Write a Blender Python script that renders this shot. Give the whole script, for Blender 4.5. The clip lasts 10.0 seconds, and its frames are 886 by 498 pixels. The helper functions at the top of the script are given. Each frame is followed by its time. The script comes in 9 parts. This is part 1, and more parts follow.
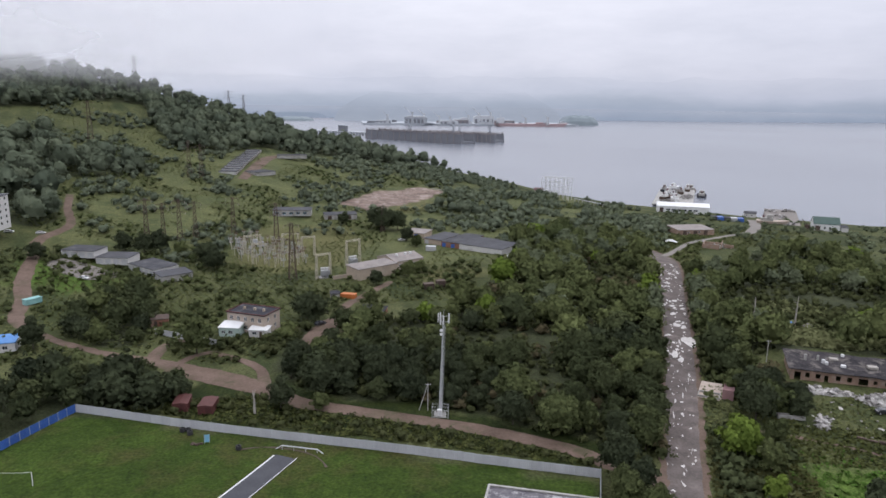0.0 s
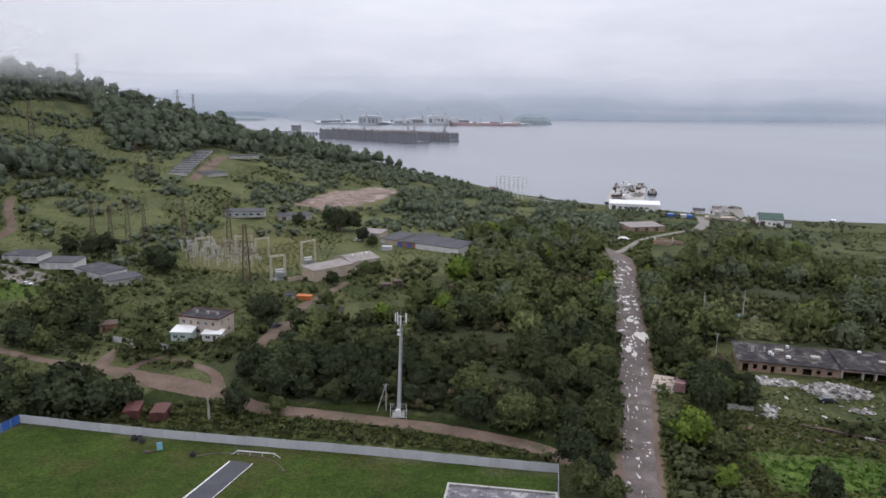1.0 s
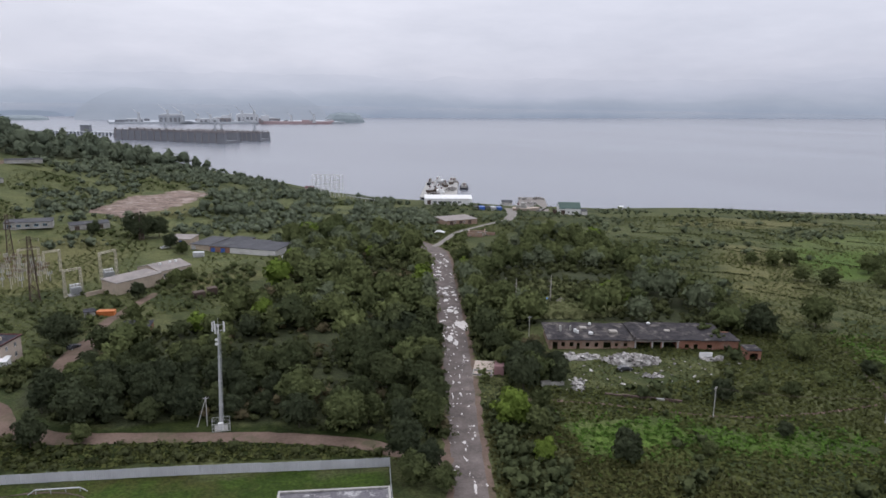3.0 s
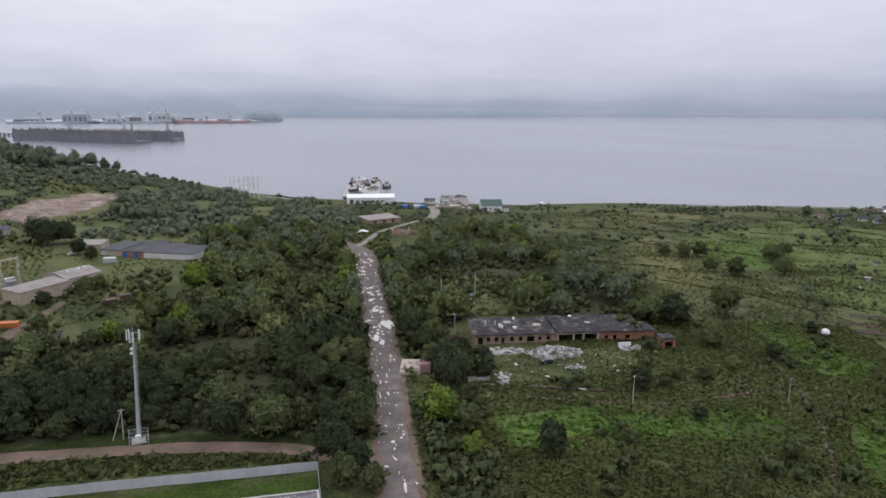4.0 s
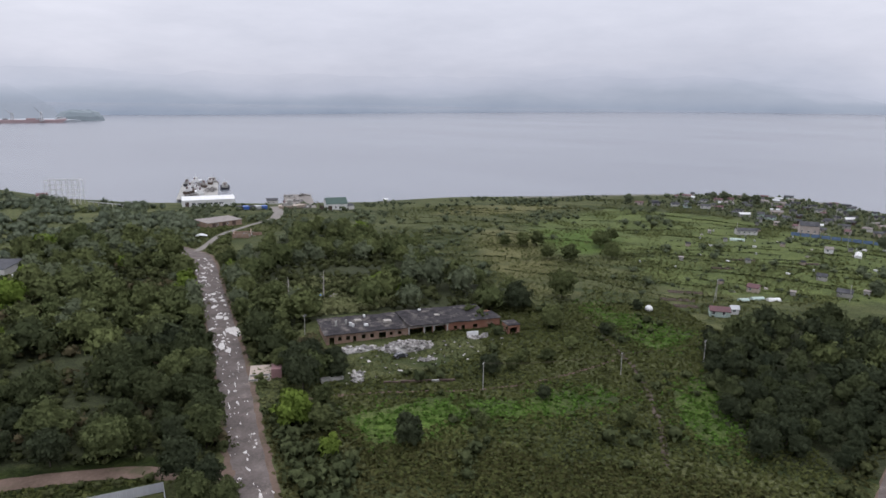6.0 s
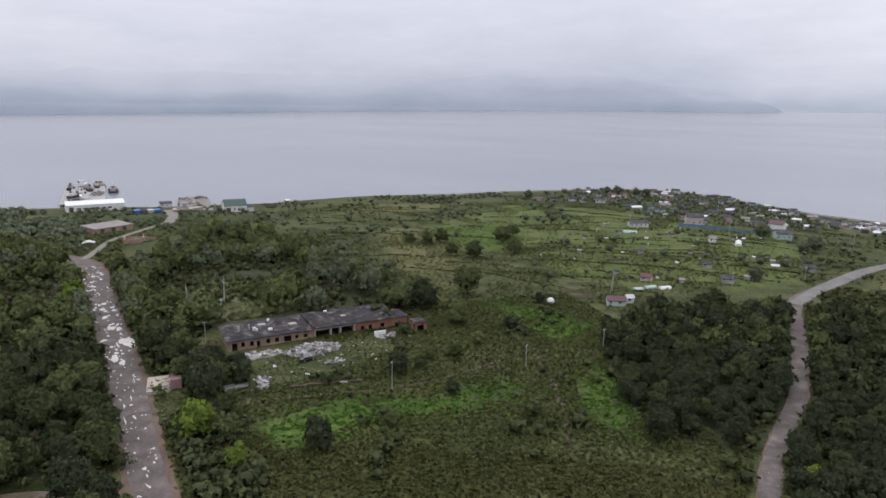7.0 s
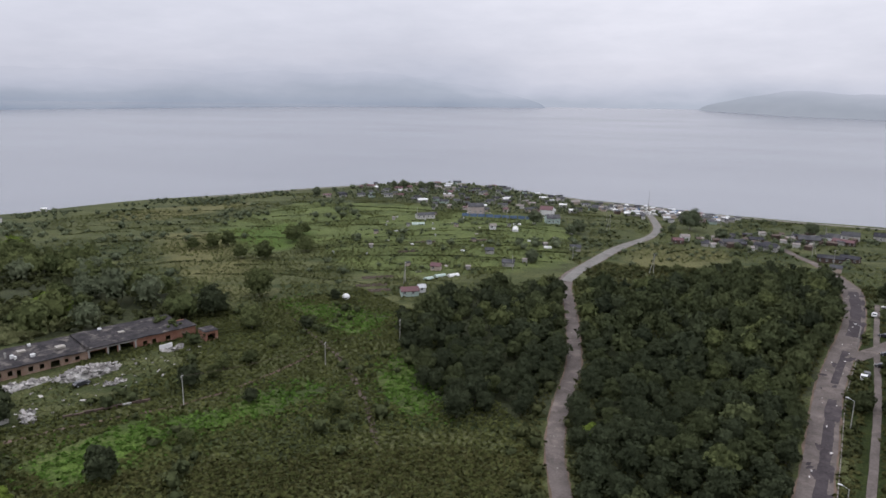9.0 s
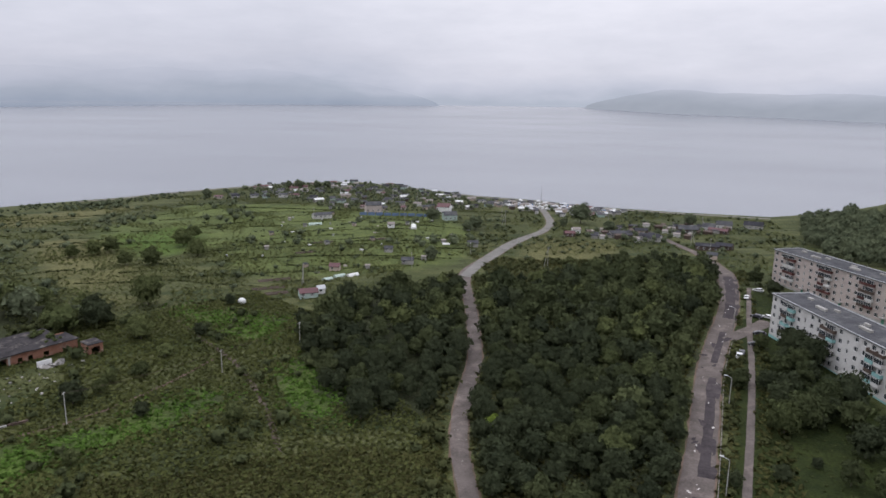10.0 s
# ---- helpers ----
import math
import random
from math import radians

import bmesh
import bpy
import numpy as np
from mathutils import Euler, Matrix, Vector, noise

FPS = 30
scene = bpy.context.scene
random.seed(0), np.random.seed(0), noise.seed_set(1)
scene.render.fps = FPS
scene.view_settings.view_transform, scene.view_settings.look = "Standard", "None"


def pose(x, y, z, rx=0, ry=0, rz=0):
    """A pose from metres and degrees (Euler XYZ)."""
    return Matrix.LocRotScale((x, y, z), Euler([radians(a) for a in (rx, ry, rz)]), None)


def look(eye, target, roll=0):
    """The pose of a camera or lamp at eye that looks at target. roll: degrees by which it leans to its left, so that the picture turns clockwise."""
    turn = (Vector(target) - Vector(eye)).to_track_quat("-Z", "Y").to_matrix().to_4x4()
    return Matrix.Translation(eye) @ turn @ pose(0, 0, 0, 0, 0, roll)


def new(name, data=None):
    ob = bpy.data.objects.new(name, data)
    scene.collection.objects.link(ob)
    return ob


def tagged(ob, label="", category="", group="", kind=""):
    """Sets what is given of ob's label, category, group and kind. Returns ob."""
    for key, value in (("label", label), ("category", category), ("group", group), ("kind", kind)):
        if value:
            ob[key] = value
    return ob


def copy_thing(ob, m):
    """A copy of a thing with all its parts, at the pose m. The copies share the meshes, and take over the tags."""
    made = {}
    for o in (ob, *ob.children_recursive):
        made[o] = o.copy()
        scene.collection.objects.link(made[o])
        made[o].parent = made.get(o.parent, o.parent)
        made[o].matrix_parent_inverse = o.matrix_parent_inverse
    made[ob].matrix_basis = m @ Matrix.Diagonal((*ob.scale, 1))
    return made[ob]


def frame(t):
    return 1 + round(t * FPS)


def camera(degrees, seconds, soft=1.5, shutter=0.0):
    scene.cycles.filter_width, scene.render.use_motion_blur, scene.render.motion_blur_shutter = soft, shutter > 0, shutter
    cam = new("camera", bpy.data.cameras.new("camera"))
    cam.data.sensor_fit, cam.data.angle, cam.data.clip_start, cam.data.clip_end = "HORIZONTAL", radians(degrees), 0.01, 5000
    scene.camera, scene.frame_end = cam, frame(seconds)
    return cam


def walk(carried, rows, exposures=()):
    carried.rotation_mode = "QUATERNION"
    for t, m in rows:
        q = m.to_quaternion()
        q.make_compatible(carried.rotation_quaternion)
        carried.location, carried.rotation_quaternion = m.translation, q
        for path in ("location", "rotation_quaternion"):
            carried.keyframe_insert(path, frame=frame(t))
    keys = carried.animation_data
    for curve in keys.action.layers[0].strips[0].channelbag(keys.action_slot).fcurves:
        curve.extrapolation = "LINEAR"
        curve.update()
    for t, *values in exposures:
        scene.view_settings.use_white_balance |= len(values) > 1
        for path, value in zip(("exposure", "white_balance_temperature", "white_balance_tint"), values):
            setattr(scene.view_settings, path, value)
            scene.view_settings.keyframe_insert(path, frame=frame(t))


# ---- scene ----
cam = camera(65.4, 10.0, soft=1.6)
EYE_Z = 88.0
EYE = Vector((0.0, 0.0, EYE_Z))
# seconds, yaw, pitch, roll
TURNS = [
    (0.0, 0.00, -12.10, 0.76),
    (0.5, -1.43, -12.10, 0.77),
    (1.0, -3.71, -12.09, 0.78),
    (1.5, -8.87, -12.07, 0.81),
    (2.0, -13.94, -12.04, 0.83),
    (2.5, -16.40, -12.04, 0.84),
    (4.0, -25.35, -12.07, 0.85),
    (4.5, -28.64, -12.09, 0.83),
    (5.0, -31.93, -12.10, 0.84),
    (6.5, -41.96, -12.14, 0.76),
    (7.0, -46.31, -12.14, 0.77),
    (7.5, -50.68, -12.16, 0.76),
    (8.0, -55.06, -12.18, 0.77),
    (8.5, -59.44, -12.20, 0.79),
    (9.0, -63.82, -12.21, 0.80),
    (9.5, -68.17, -12.24, 0.81),
    (10.0, -72.39, -12.24, 0.81),
]


def aim(yaw, pitch, roll):
    y, p = radians(yaw), radians(pitch)
    way = Vector((-math.sin(y) * math.cos(p), math.cos(y) * math.cos(p), math.sin(p)))
    return look(EYE, EYE + 100 * way, roll)


walk(cam, [(t, aim(y, p, r)) for t, y, p, r in TURNS], [(0.0, 0.12, 6200, 13), (1.0, 0.10, 6200, 13), (2.5, 0.03, 6200, 13), (5.0, 0.02, 6200, 13), (7.0, 0.05, 6250, 13), (10.0, 0.04, 6300, 13)])

# ---- light: overcast sky with a wide, weak sun ----
def ramp(nt, fac, stops, mode="LINEAR"):
    n = nt.nodes.new("ShaderNodeValToRGB")
    n.color_ramp.interpolation = mode
    while len(n.color_ramp.elements) < len(stops):
        n.color_ramp.elements.new(0.5)
    for e, (at, c) in zip(n.color_ramp.elements, stops):
        e.position, e.color = at, (*c, 1)
    nt.links.new(fac, n.inputs[0])
    return n.outputs[0]


def calc(nt, op, a, b=0.0, clamp=False):
    n = nt.nodes.new("ShaderNodeMath")
    n.operation, n.use_clamp = op, clamp
    for i, v in enumerate((a, b)):
        if isinstance(v, (int, float)):
            n.inputs[i].default_value = v
        else:
            nt.links.new(v, n.inputs[i])
    return n.outputs[0]


def blend(nt, fac, a, b, mode="MIX"):
    n = nt.nodes.new("ShaderNodeMix")
    n.data_type, n.blend_type = "RGBA", mode
    for i, v in ((0, fac), (6, a), (7, b)):
        if isinstance(v, (int, float)):
            n.inputs[i].default_value = v
        elif isinstance(v, tuple):
            n.inputs[i].default_value = (*v, 1)
        else:
            nt.links.new(v, n.inputs[i])
    return n.outputs[2]


def grain(nt, where, scale, detail=4.0, rough=0.55, stretch=None):
    n = nt.nodes.new("ShaderNodeTexNoise")
    n.inputs["Scale"].default_value, n.inputs["Detail"].default_value, n.inputs["Roughness"].default_value = scale, detail, rough
    if stretch:
        m = nt.nodes.new("ShaderNodeMapping")
        m.inputs["Scale"].default_value = stretch
        nt.links.new(where, m.inputs[0])
        where = m.outputs[0]
    nt.links.new(where, n.inputs["Vector"])
    return n.outputs[0]


world = bpy.data.worlds.new("overcast")
scene.world = world
world.use_nodes = True
wt = world.node_tree
wt.nodes.clear()
way = wt.nodes.new("ShaderNodeTexCoord").outputs["Generated"]
parts_of = wt.nodes.new("ShaderNodeSeparateXYZ")
wt.links.new(way, parts_of.inputs[0])
up = parts_of.outputs[2]
sky = wt.nodes.new("ShaderNodeTexSky")
sky.sky_type, sky.sun_disc, sky.sun_elevation, sky.sun_rotation = "NISHITA", False, radians(42), radians(35)
clouds = grain(wt, way, 3.2, 5, 0.55, (1, 1, 3.5))
cover = ramp(wt, calc(wt, "ADD", up, calc(wt, "MULTIPLY", calc(wt, "SUBTRACT", clouds, 0.5), 0.10)),
             [(0.0, (0.46, 0.50, 0.57)), (0.015, (0.56, 0.585, 0.66)), (0.05, (0.69, 0.695, 0.755)), (0.13, (0.81, 0.81, 0.86)), (0.24, (0.92, 0.92, 0.97)), (0.5, (1.55, 1.55, 1.62)), (1.0, (2.1, 2.1, 2.2))])
wisps = ramp(wt, grain(wt, way, 7.0, 6, 0.6, (1, 1, 4.0)), [(0.3, (0.93, 0.94, 0.95)), (0.7, (1.05, 1.05, 1.05))])
over = blend(wt, 1.0, cover, wisps, "MULTIPLY")
# a heavier, bluer bank of cloud hangs over the middle of the bay
bank = wt.nodes.new("ShaderNodeVectorMath")
bank.operation = "DOT_PRODUCT"
bank.inputs[1].default_value = (math.sin(radians(43)), math.cos(radians(43)), -0.15)
wt.links.new(way, bank.inputs[0])
over = blend(wt, 1.0, over, ramp(wt, bank.outputs["Value"], [(0.80, (1, 1, 1)), (0.99, (0.88, 0.89, 0.91))], "EASE"), "MULTIPLY")
thin = wt.nodes.new("ShaderNodeVectorMath")
thin.operation = "SCALE"
thin.inputs["Scale"].default_value = 0.05
wt.links.new(sky.outputs[0], thin.inputs[0])
mixed = blend(wt, 0.04, over, thin.outputs[0])
glow = wt.nodes.new("ShaderNodeBackground")
glow.inputs["Strength"].default_value = 1.0
wt.links.new(mixed, glow.inputs[0])
wt.links.new(glow.outputs[0], wt.nodes.new("ShaderNodeOutputWorld").inputs[0])

sun = new("sun", bpy.data.lights.new("sun", "SUN"))
sun.data.energy, sun.data.angle, sun.data.color = 0.5, radians(25), (1.0, 0.97, 0.92)
sun.matrix_world = look((0, 0, 300), (-math.sin(radians(35)) * 300, -math.cos(radians(35)) * 300, 300 - 270))
scene.view_settings.exposure = 0.0

# ---- materials ----
ALBEDO_SCALE = 0.72  # scales every surface colour to balance the bright zenith sky


def surface(name, dark, light, scale=0.5, fine=4.0, rough=0.85, bump=0.2, metal=0.0, spec=0.3, random_hue=0.0, stain=None, stretch=None):
    """A painted, stony or woody surface: two colours over two sizes of grain, with relief and an optional stain."""
    dark, light, stain = (tuple(ALBEDO_SCALE * v for v in c) if c else None for c in (dark, light, stain))
    m = bpy.data.materials.new(name)
    m.use_nodes = True
    nt = m.node_tree
    b = nt.nodes["Principled BSDF"]
    pos = nt.nodes.new("ShaderNodeNewGeometry").outputs["Position"]
    big, small = grain(nt, pos, scale, 4, 0.6, stretch), grain(nt, pos, fine, 3, 0.6, stretch)
    both = calc(nt, "ADD", calc(nt, "MULTIPLY", big, 0.6), calc(nt, "MULTIPLY", small, 0.4))
    col = ramp(nt, both, [(0.32, dark), (0.68, light)])
    if stain:
        col = blend(nt, ramp(nt, grain(nt, pos, scale * 0.7 + 0.03, 6, 0.7), [(0.52, (0, 0, 0)), (0.66, (0.8, 0.8, 0.8))]), col, stain)
    if random_hue:
        info = nt.nodes.new("ShaderNodeObjectInfo").outputs["Random"]
        col = blend(nt, 1.0, col, ramp(nt, info, [(0, (1 - random_hue,) * 3), (1, (1 + random_hue,) * 3)]), "MULTIPLY")
    nt.links.new(col, b.inputs["Base Color"])
    b.inputs["Roughness"].default_value, b.inputs["Metallic"].default_value, b.inputs["Specular IOR Level"].default_value = rough, metal, spec
    if bump:
        n = nt.nodes.new("ShaderNodeBump")
        n.inputs["Strength"].default_value, n.inputs["Distance"].default_value = bump, 0.1
        nt.links.new(small, n.inputs["Height"])
        nt.links.new(n.outputs[0], b.inputs["Normal"])
    return m


def foliage(name, dark, light, shift=0.35, patch=0.11):
    """Leaves: hue drifts from crown to crown and from leaf to leaf, light passes through, and each leaf clump is lit as part of its bough."""
    m = bpy.data.materials.new(name)
    m.use_nodes = True
    nt = m.node_tree
    nt.nodes.clear()
    pos = nt.nodes.new("ShaderNodeNewGeometry").outputs["Position"]
    own, bough = nt.nodes.new("ShaderNodeAttribute"), nt.nodes.new("ShaderNodeAttribute")
    own.attribute_name, bough.attribute_name = "own", "bough"
    turn = nt.nodes.new("ShaderNodeVectorTransform")
    turn.vector_type, turn.convert_from, turn.convert_to = "NORMAL", "OBJECT", "WORLD"
    nt.links.new(bough.outputs["Vector"], turn.inputs[0])
    info = nt.nodes.new("ShaderNodeObjectInfo").outputs["Random"]
    wide = grain(nt, pos, patch, 3, 0.6)
    fine = grain(nt, pos, 1.3, 4, 0.65)
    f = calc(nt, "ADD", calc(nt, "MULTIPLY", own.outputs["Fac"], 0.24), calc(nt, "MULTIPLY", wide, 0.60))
    f = calc(nt, "ADD", f, calc(nt, "MULTIPLY", fine, 0.32))
    f = calc(nt, "ADD", f, calc(nt, "MULTIPLY", calc(nt, "SUBTRACT", info, 0.5), shift))
    col = ramp(nt, f, [(0.30, dark), (0.92, light)])
    bump = nt.nodes.new("ShaderNodeBump")
    bump.inputs["Strength"].default_value, bump.inputs["Distance"].default_value = 0.6, 0.5
    nt.links.new(fine, bump.inputs["Height"])
    nt.links.new(turn.outputs[0], bump.inputs["Normal"])
    d, t, o, g = (nt.nodes.new(k) for k in ("ShaderNodeBsdfDiffuse", "ShaderNodeBsdfTranslucent", "ShaderNodeOutputMaterial", "ShaderNodeMixShader"))
    g.inputs[0].default_value = 0.22
    for b in (d, t):
        nt.links.new(col, b.inputs["Color"])
    nt.links.new(bump.outputs[0], d.inputs["Normal"])
    nt.links.new(d.outputs[0], g.inputs[1])
    nt.links.new(t.outputs[0], g.inputs[2])
    nt.links.new(g.outputs[0], o.inputs[0])
    return m


LEAF = foliage("leaf_green", (0.047, 0.057, 0.026), (0.122, 0.140, 0.056))
LEAF_DARK = foliage("leaf_dark", (0.027, 0.034, 0.021), (0.067, 0.079, 0.041), 0.14)
LEAF_MID = foliage("leaf_mid_green", (0.034, 0.043, 0.022), (0.086, 0.099, 0.045), 0.2)
# hill and far leaves are paled and blued, distance haze in the base colour
LEAF_HILL_HAZE = foliage("leaf_hill_haze", (0.072, 0.090, 0.064), (0.140, 0.160, 0.104), 0.25, 0.03)
UNDERGROWTH = foliage("undergrowth", (0.034, 0.041, 0.019), (0.084, 0.091, 0.039), 0.0)
LEAF_FAR_HAZE = foliage("leaf_far_haze", (0.072, 0.088, 0.054), (0.142, 0.162, 0.096), 0.2)
LEAF_YELLOW = foliage("leaf_yellow_green", (0.085, 0.125, 0.024), (0.168, 0.222, 0.045), 0.2)
LEAF_OLIVE = foliage("leaf_olive", (0.060, 0.074, 0.031), (0.142, 0.162, 0.067))
LEAF_RUST = foliage("leaf_rust", (0.068, 0.060, 0.034), (0.130, 0.110, 0.062))
WEED = foliage("weed", (0.065, 0.078, 0.032), (0.138, 0.145, 0.062), 0.0, 0.03)
WEED_DARK = foliage("weed_dark", (0.046, 0.054, 0.019), (0.106, 0.114, 0.041), 0.0, 0.045)
WEED_BROWN = foliage("weed_brown", (0.040, 0.041, 0.017), (0.092, 0.091, 0.035), 0.0, 0.05)
WEED_LUSH = foliage("weed_lush", (0.054, 0.102, 0.020), (0.100, 0.166, 0.036), 0.0, 0.05)
BARK = surface("bark", (0.05, 0.04, 0.03), (0.13, 0.11, 0.09), 1.5, 9.0)
PALE_BARK = surface("pale_dead_wood", (0.25, 0.23, 0.2), (0.45, 0.42, 0.38), 1.5, 9.0)
ASPHALT = surface("worn_asphalt", (0.088, 0.074, 0.068), (0.185, 0.158, 0.145), 0.22, 1.8, 0.95, 0.3, spec=0.1, stain=(0.235, 0.195, 0.175))
PALE_ROAD = surface("pale_worn_asphalt", (0.15, 0.143, 0.133), (0.25, 0.24, 0.225), 0.2, 1.6, 0.95, 0.3, spec=0.1, stain=(0.12, 0.11, 0.10))
ASPHALT_DARK = surface("dark_asphalt", (0.036, 0.030, 0.033), (0.085, 0.073, 0.077), 0.25, 1.8, 0.95, 0.3, spec=0.1, stain=(0.12, 0.10, 0.10))
COURT = surface("court_asphalt", (0.045, 0.047, 0.055), (0.075, 0.077, 0.085), 0.2, 2.0, 0.85)
MUD = surface("pale_clay_puddle", (0.34, 0.31, 0.285), (0.66, 0.62, 0.58), 0.7, 3.0, 0.35, 0.05, spec=0.5)
DIRT = surface("dirt_track", (0.100, 0.070, 0.053), (0.205, 0.148, 0.118), 0.15, 1.3, 0.95, 0.5, spec=0.1, stain=(0.085, 0.08, 0.045))
GRAVEL = surface("gravel_path", (0.14, 0.125, 0.11), (0.26, 0.235, 0.21), 0.3, 2.0)
CONCRETE = surface("concrete", (0.30, 0.29, 0.27), (0.46, 0.45, 0.42), 0.4, 3.0, 0.9, 0.2, stain=(0.2, 0.19, 0.17))
FENCE_GREY = surface("grey_sheet_metal", (0.44, 0.45, 0.47), (0.56, 0.57, 0.60), 0.3, 2.0, 0.55, 0.05, 0.0, 0.4, 0.06, stretch=(1, 1, 0.3))
FENCE_BLUE = surface("blue_sheet_metal", (0.03, 0.09, 0.33), (0.06, 0.15, 0.46), 0.3, 2.0, 0.5, 0.05, 0.0, 0.4, 0.1)
STEEL = surface("galvanised_steel", (0.42, 0.43, 0.44), (0.6, 0.61, 0.62), 1.0, 6.0, 0.5, 0.05, 0.3)
RUSTY = surface("rusted_steel", (0.05, 0.035, 0.028), (0.13, 0.09, 0.07), 0.8, 5.0, 0.85, 0.2)
OCHRE = surface("ochre_painted_steel", (0.42, 0.39, 0.29), (0.62, 0.58, 0.46), 0.8, 4.0, 0.7)
WHITE = surface("white_paint", (0.66, 0.66, 0.65), (0.82, 0.82, 0.81), 0.4, 3.0, 0.6, 0.05)
SLATE = surface("grey_slate_roof", (0.055, 0.056, 0.062), (0.115, 0.116, 0.124), 0.25, 2.5, 1.0, 0.2, spec=0.02, stain=(0.15, 0.15, 0.15))
FELT = surface("tar_felt_roof", (0.030, 0.030, 0.036), (0.07, 0.07, 0.08), 0.2, 1.6, 1.0, 0.15, spec=0.02, stain=(0.16, 0.155, 0.16))
FELT_PALE = surface("pale_felt_roof", (0.075, 0.076, 0.082), (0.13, 0.131, 0.14), 0.2, 1.6, 1.0, 0.15, spec=0.03, stain=(0.10, 0.10, 0.105))
BRICK_RED = surface("weathered_red_brick", (0.19, 0.085, 0.055), (0.33, 0.17, 0.115), 0.4, 3.0, 0.9, 0.3, stain=(0.30, 0.24, 0.19))
BRICK_BUFF = surface("buff_brick", (0.36, 0.29, 0.22), (0.50, 0.42, 0.33), 0.3, 3.0, 0.9, 0.2, stain=(0.28, 0.24, 0.2))
BRICK_TAN = surface("tan_plaster", (0.40, 0.33, 0.27), (0.52, 0.44, 0.37), 0.3, 3.0, 0.9, 0.2)
PLASTER = surface("grey_white_panel", (0.52, 0.51, 0.49), (0.68, 0.67, 0.65), 0.2, 2.0, 0.85, 0.1, stain=(0.44, 0.43, 0.41))
PANEL_PINK = surface("pinkish_panel", (0.42, 0.36, 0.33), (0.55, 0.48, 0.44), 0.2, 2.0, 0.85, 0.1, stain=(0.35, 0.3, 0.28))
TEAL = surface("turquoise_paint", (0.20, 0.42, 0.41), (0.33, 0.56, 0.54), 0.4, 3.0, 0.7)
RED_RUST = surface("red_oxide_metal", (0.065, 0.022, 0.020), (0.125, 0.042, 0.036), 0.6, 4.0, 0.7, 0.1, random_hue=0.2)
ORANGE = surface("orange_paint", (0.42, 0.12, 0.03), (0.56, 0.19, 0.05), 0.6, 4.0, 0.6)
BLUE = surface("blue_paint", (0.05, 0.18, 0.45), (0.10, 0.28, 0.6), 0.5, 4.0, 0.5)
SKYBLUE = surface("sky_blue_paint", (0.18, 0.42, 0.62), (0.28, 0.55, 0.74), 0.5, 4.0, 0.5)
GREEN_PAINT = surface("green_paint", (0.05, 0.20, 0.13), (0.10, 0.30, 0.2), 0.5, 4.0, 0.5)
CRIMSON = surface("crimson_roof", (0.085, 0.035, 0.04), (0.15, 0.065, 0.07), 0.5, 4.0, 0.6)
PALE_GREEN = surface("pale_green_plaster", (0.35, 0.45, 0.40), (0.48, 0.57, 0.52), 0.5, 4.0, 0.8)
RUBBER = surface("black_rubber", (0.012, 0.012, 0.013), (0.03, 0.03, 0.03), 2.0, 9.0, 0.7)
RUBBLE_W = surface("white_rubble", (0.17, 0.155, 0.14), (0.48, 0.46, 0.44), 0.6, 3.0, 0.9, 0.2, random_hue=0.55)
SOIL = surface("tilled_soil", (0.06, 0.045, 0.035), (0.12, 0.09, 0.07), 0.5, 3.0, 0.95, 0.4, stretch=(1, 5, 1))
CERAMIC = surface("grey_insulator", (0.34, 0.30, 0.26), (0.52, 0.47, 0.42), 1.0, 5.0, 0.5)
BROWN_GLAZE = surface("brown_insulator", (0.13, 0.075, 0.05), (0.22, 0.13, 0.09), 1.0, 5.0, 0.3)
PALE_SLATE = surface("pale_slate_roof", (0.23, 0.205, 0.19), (0.35, 0.315, 0.295), 0.25, 2.5, 0.95, 0.2, spec=0.1, stain=(0.20, 0.185, 0.175))


def glass(name):
    m = bpy.data.materials.new(name)
    m.use_nodes = True
    b = m.node_tree.nodes["Principled BSDF"]
    b.inputs["Base Color"].default_value, b.inputs["Roughness"].default_value = (0.03, 0.035, 0.04, 1), 0.08
    return m


GLASS = glass("dark_window_glass")


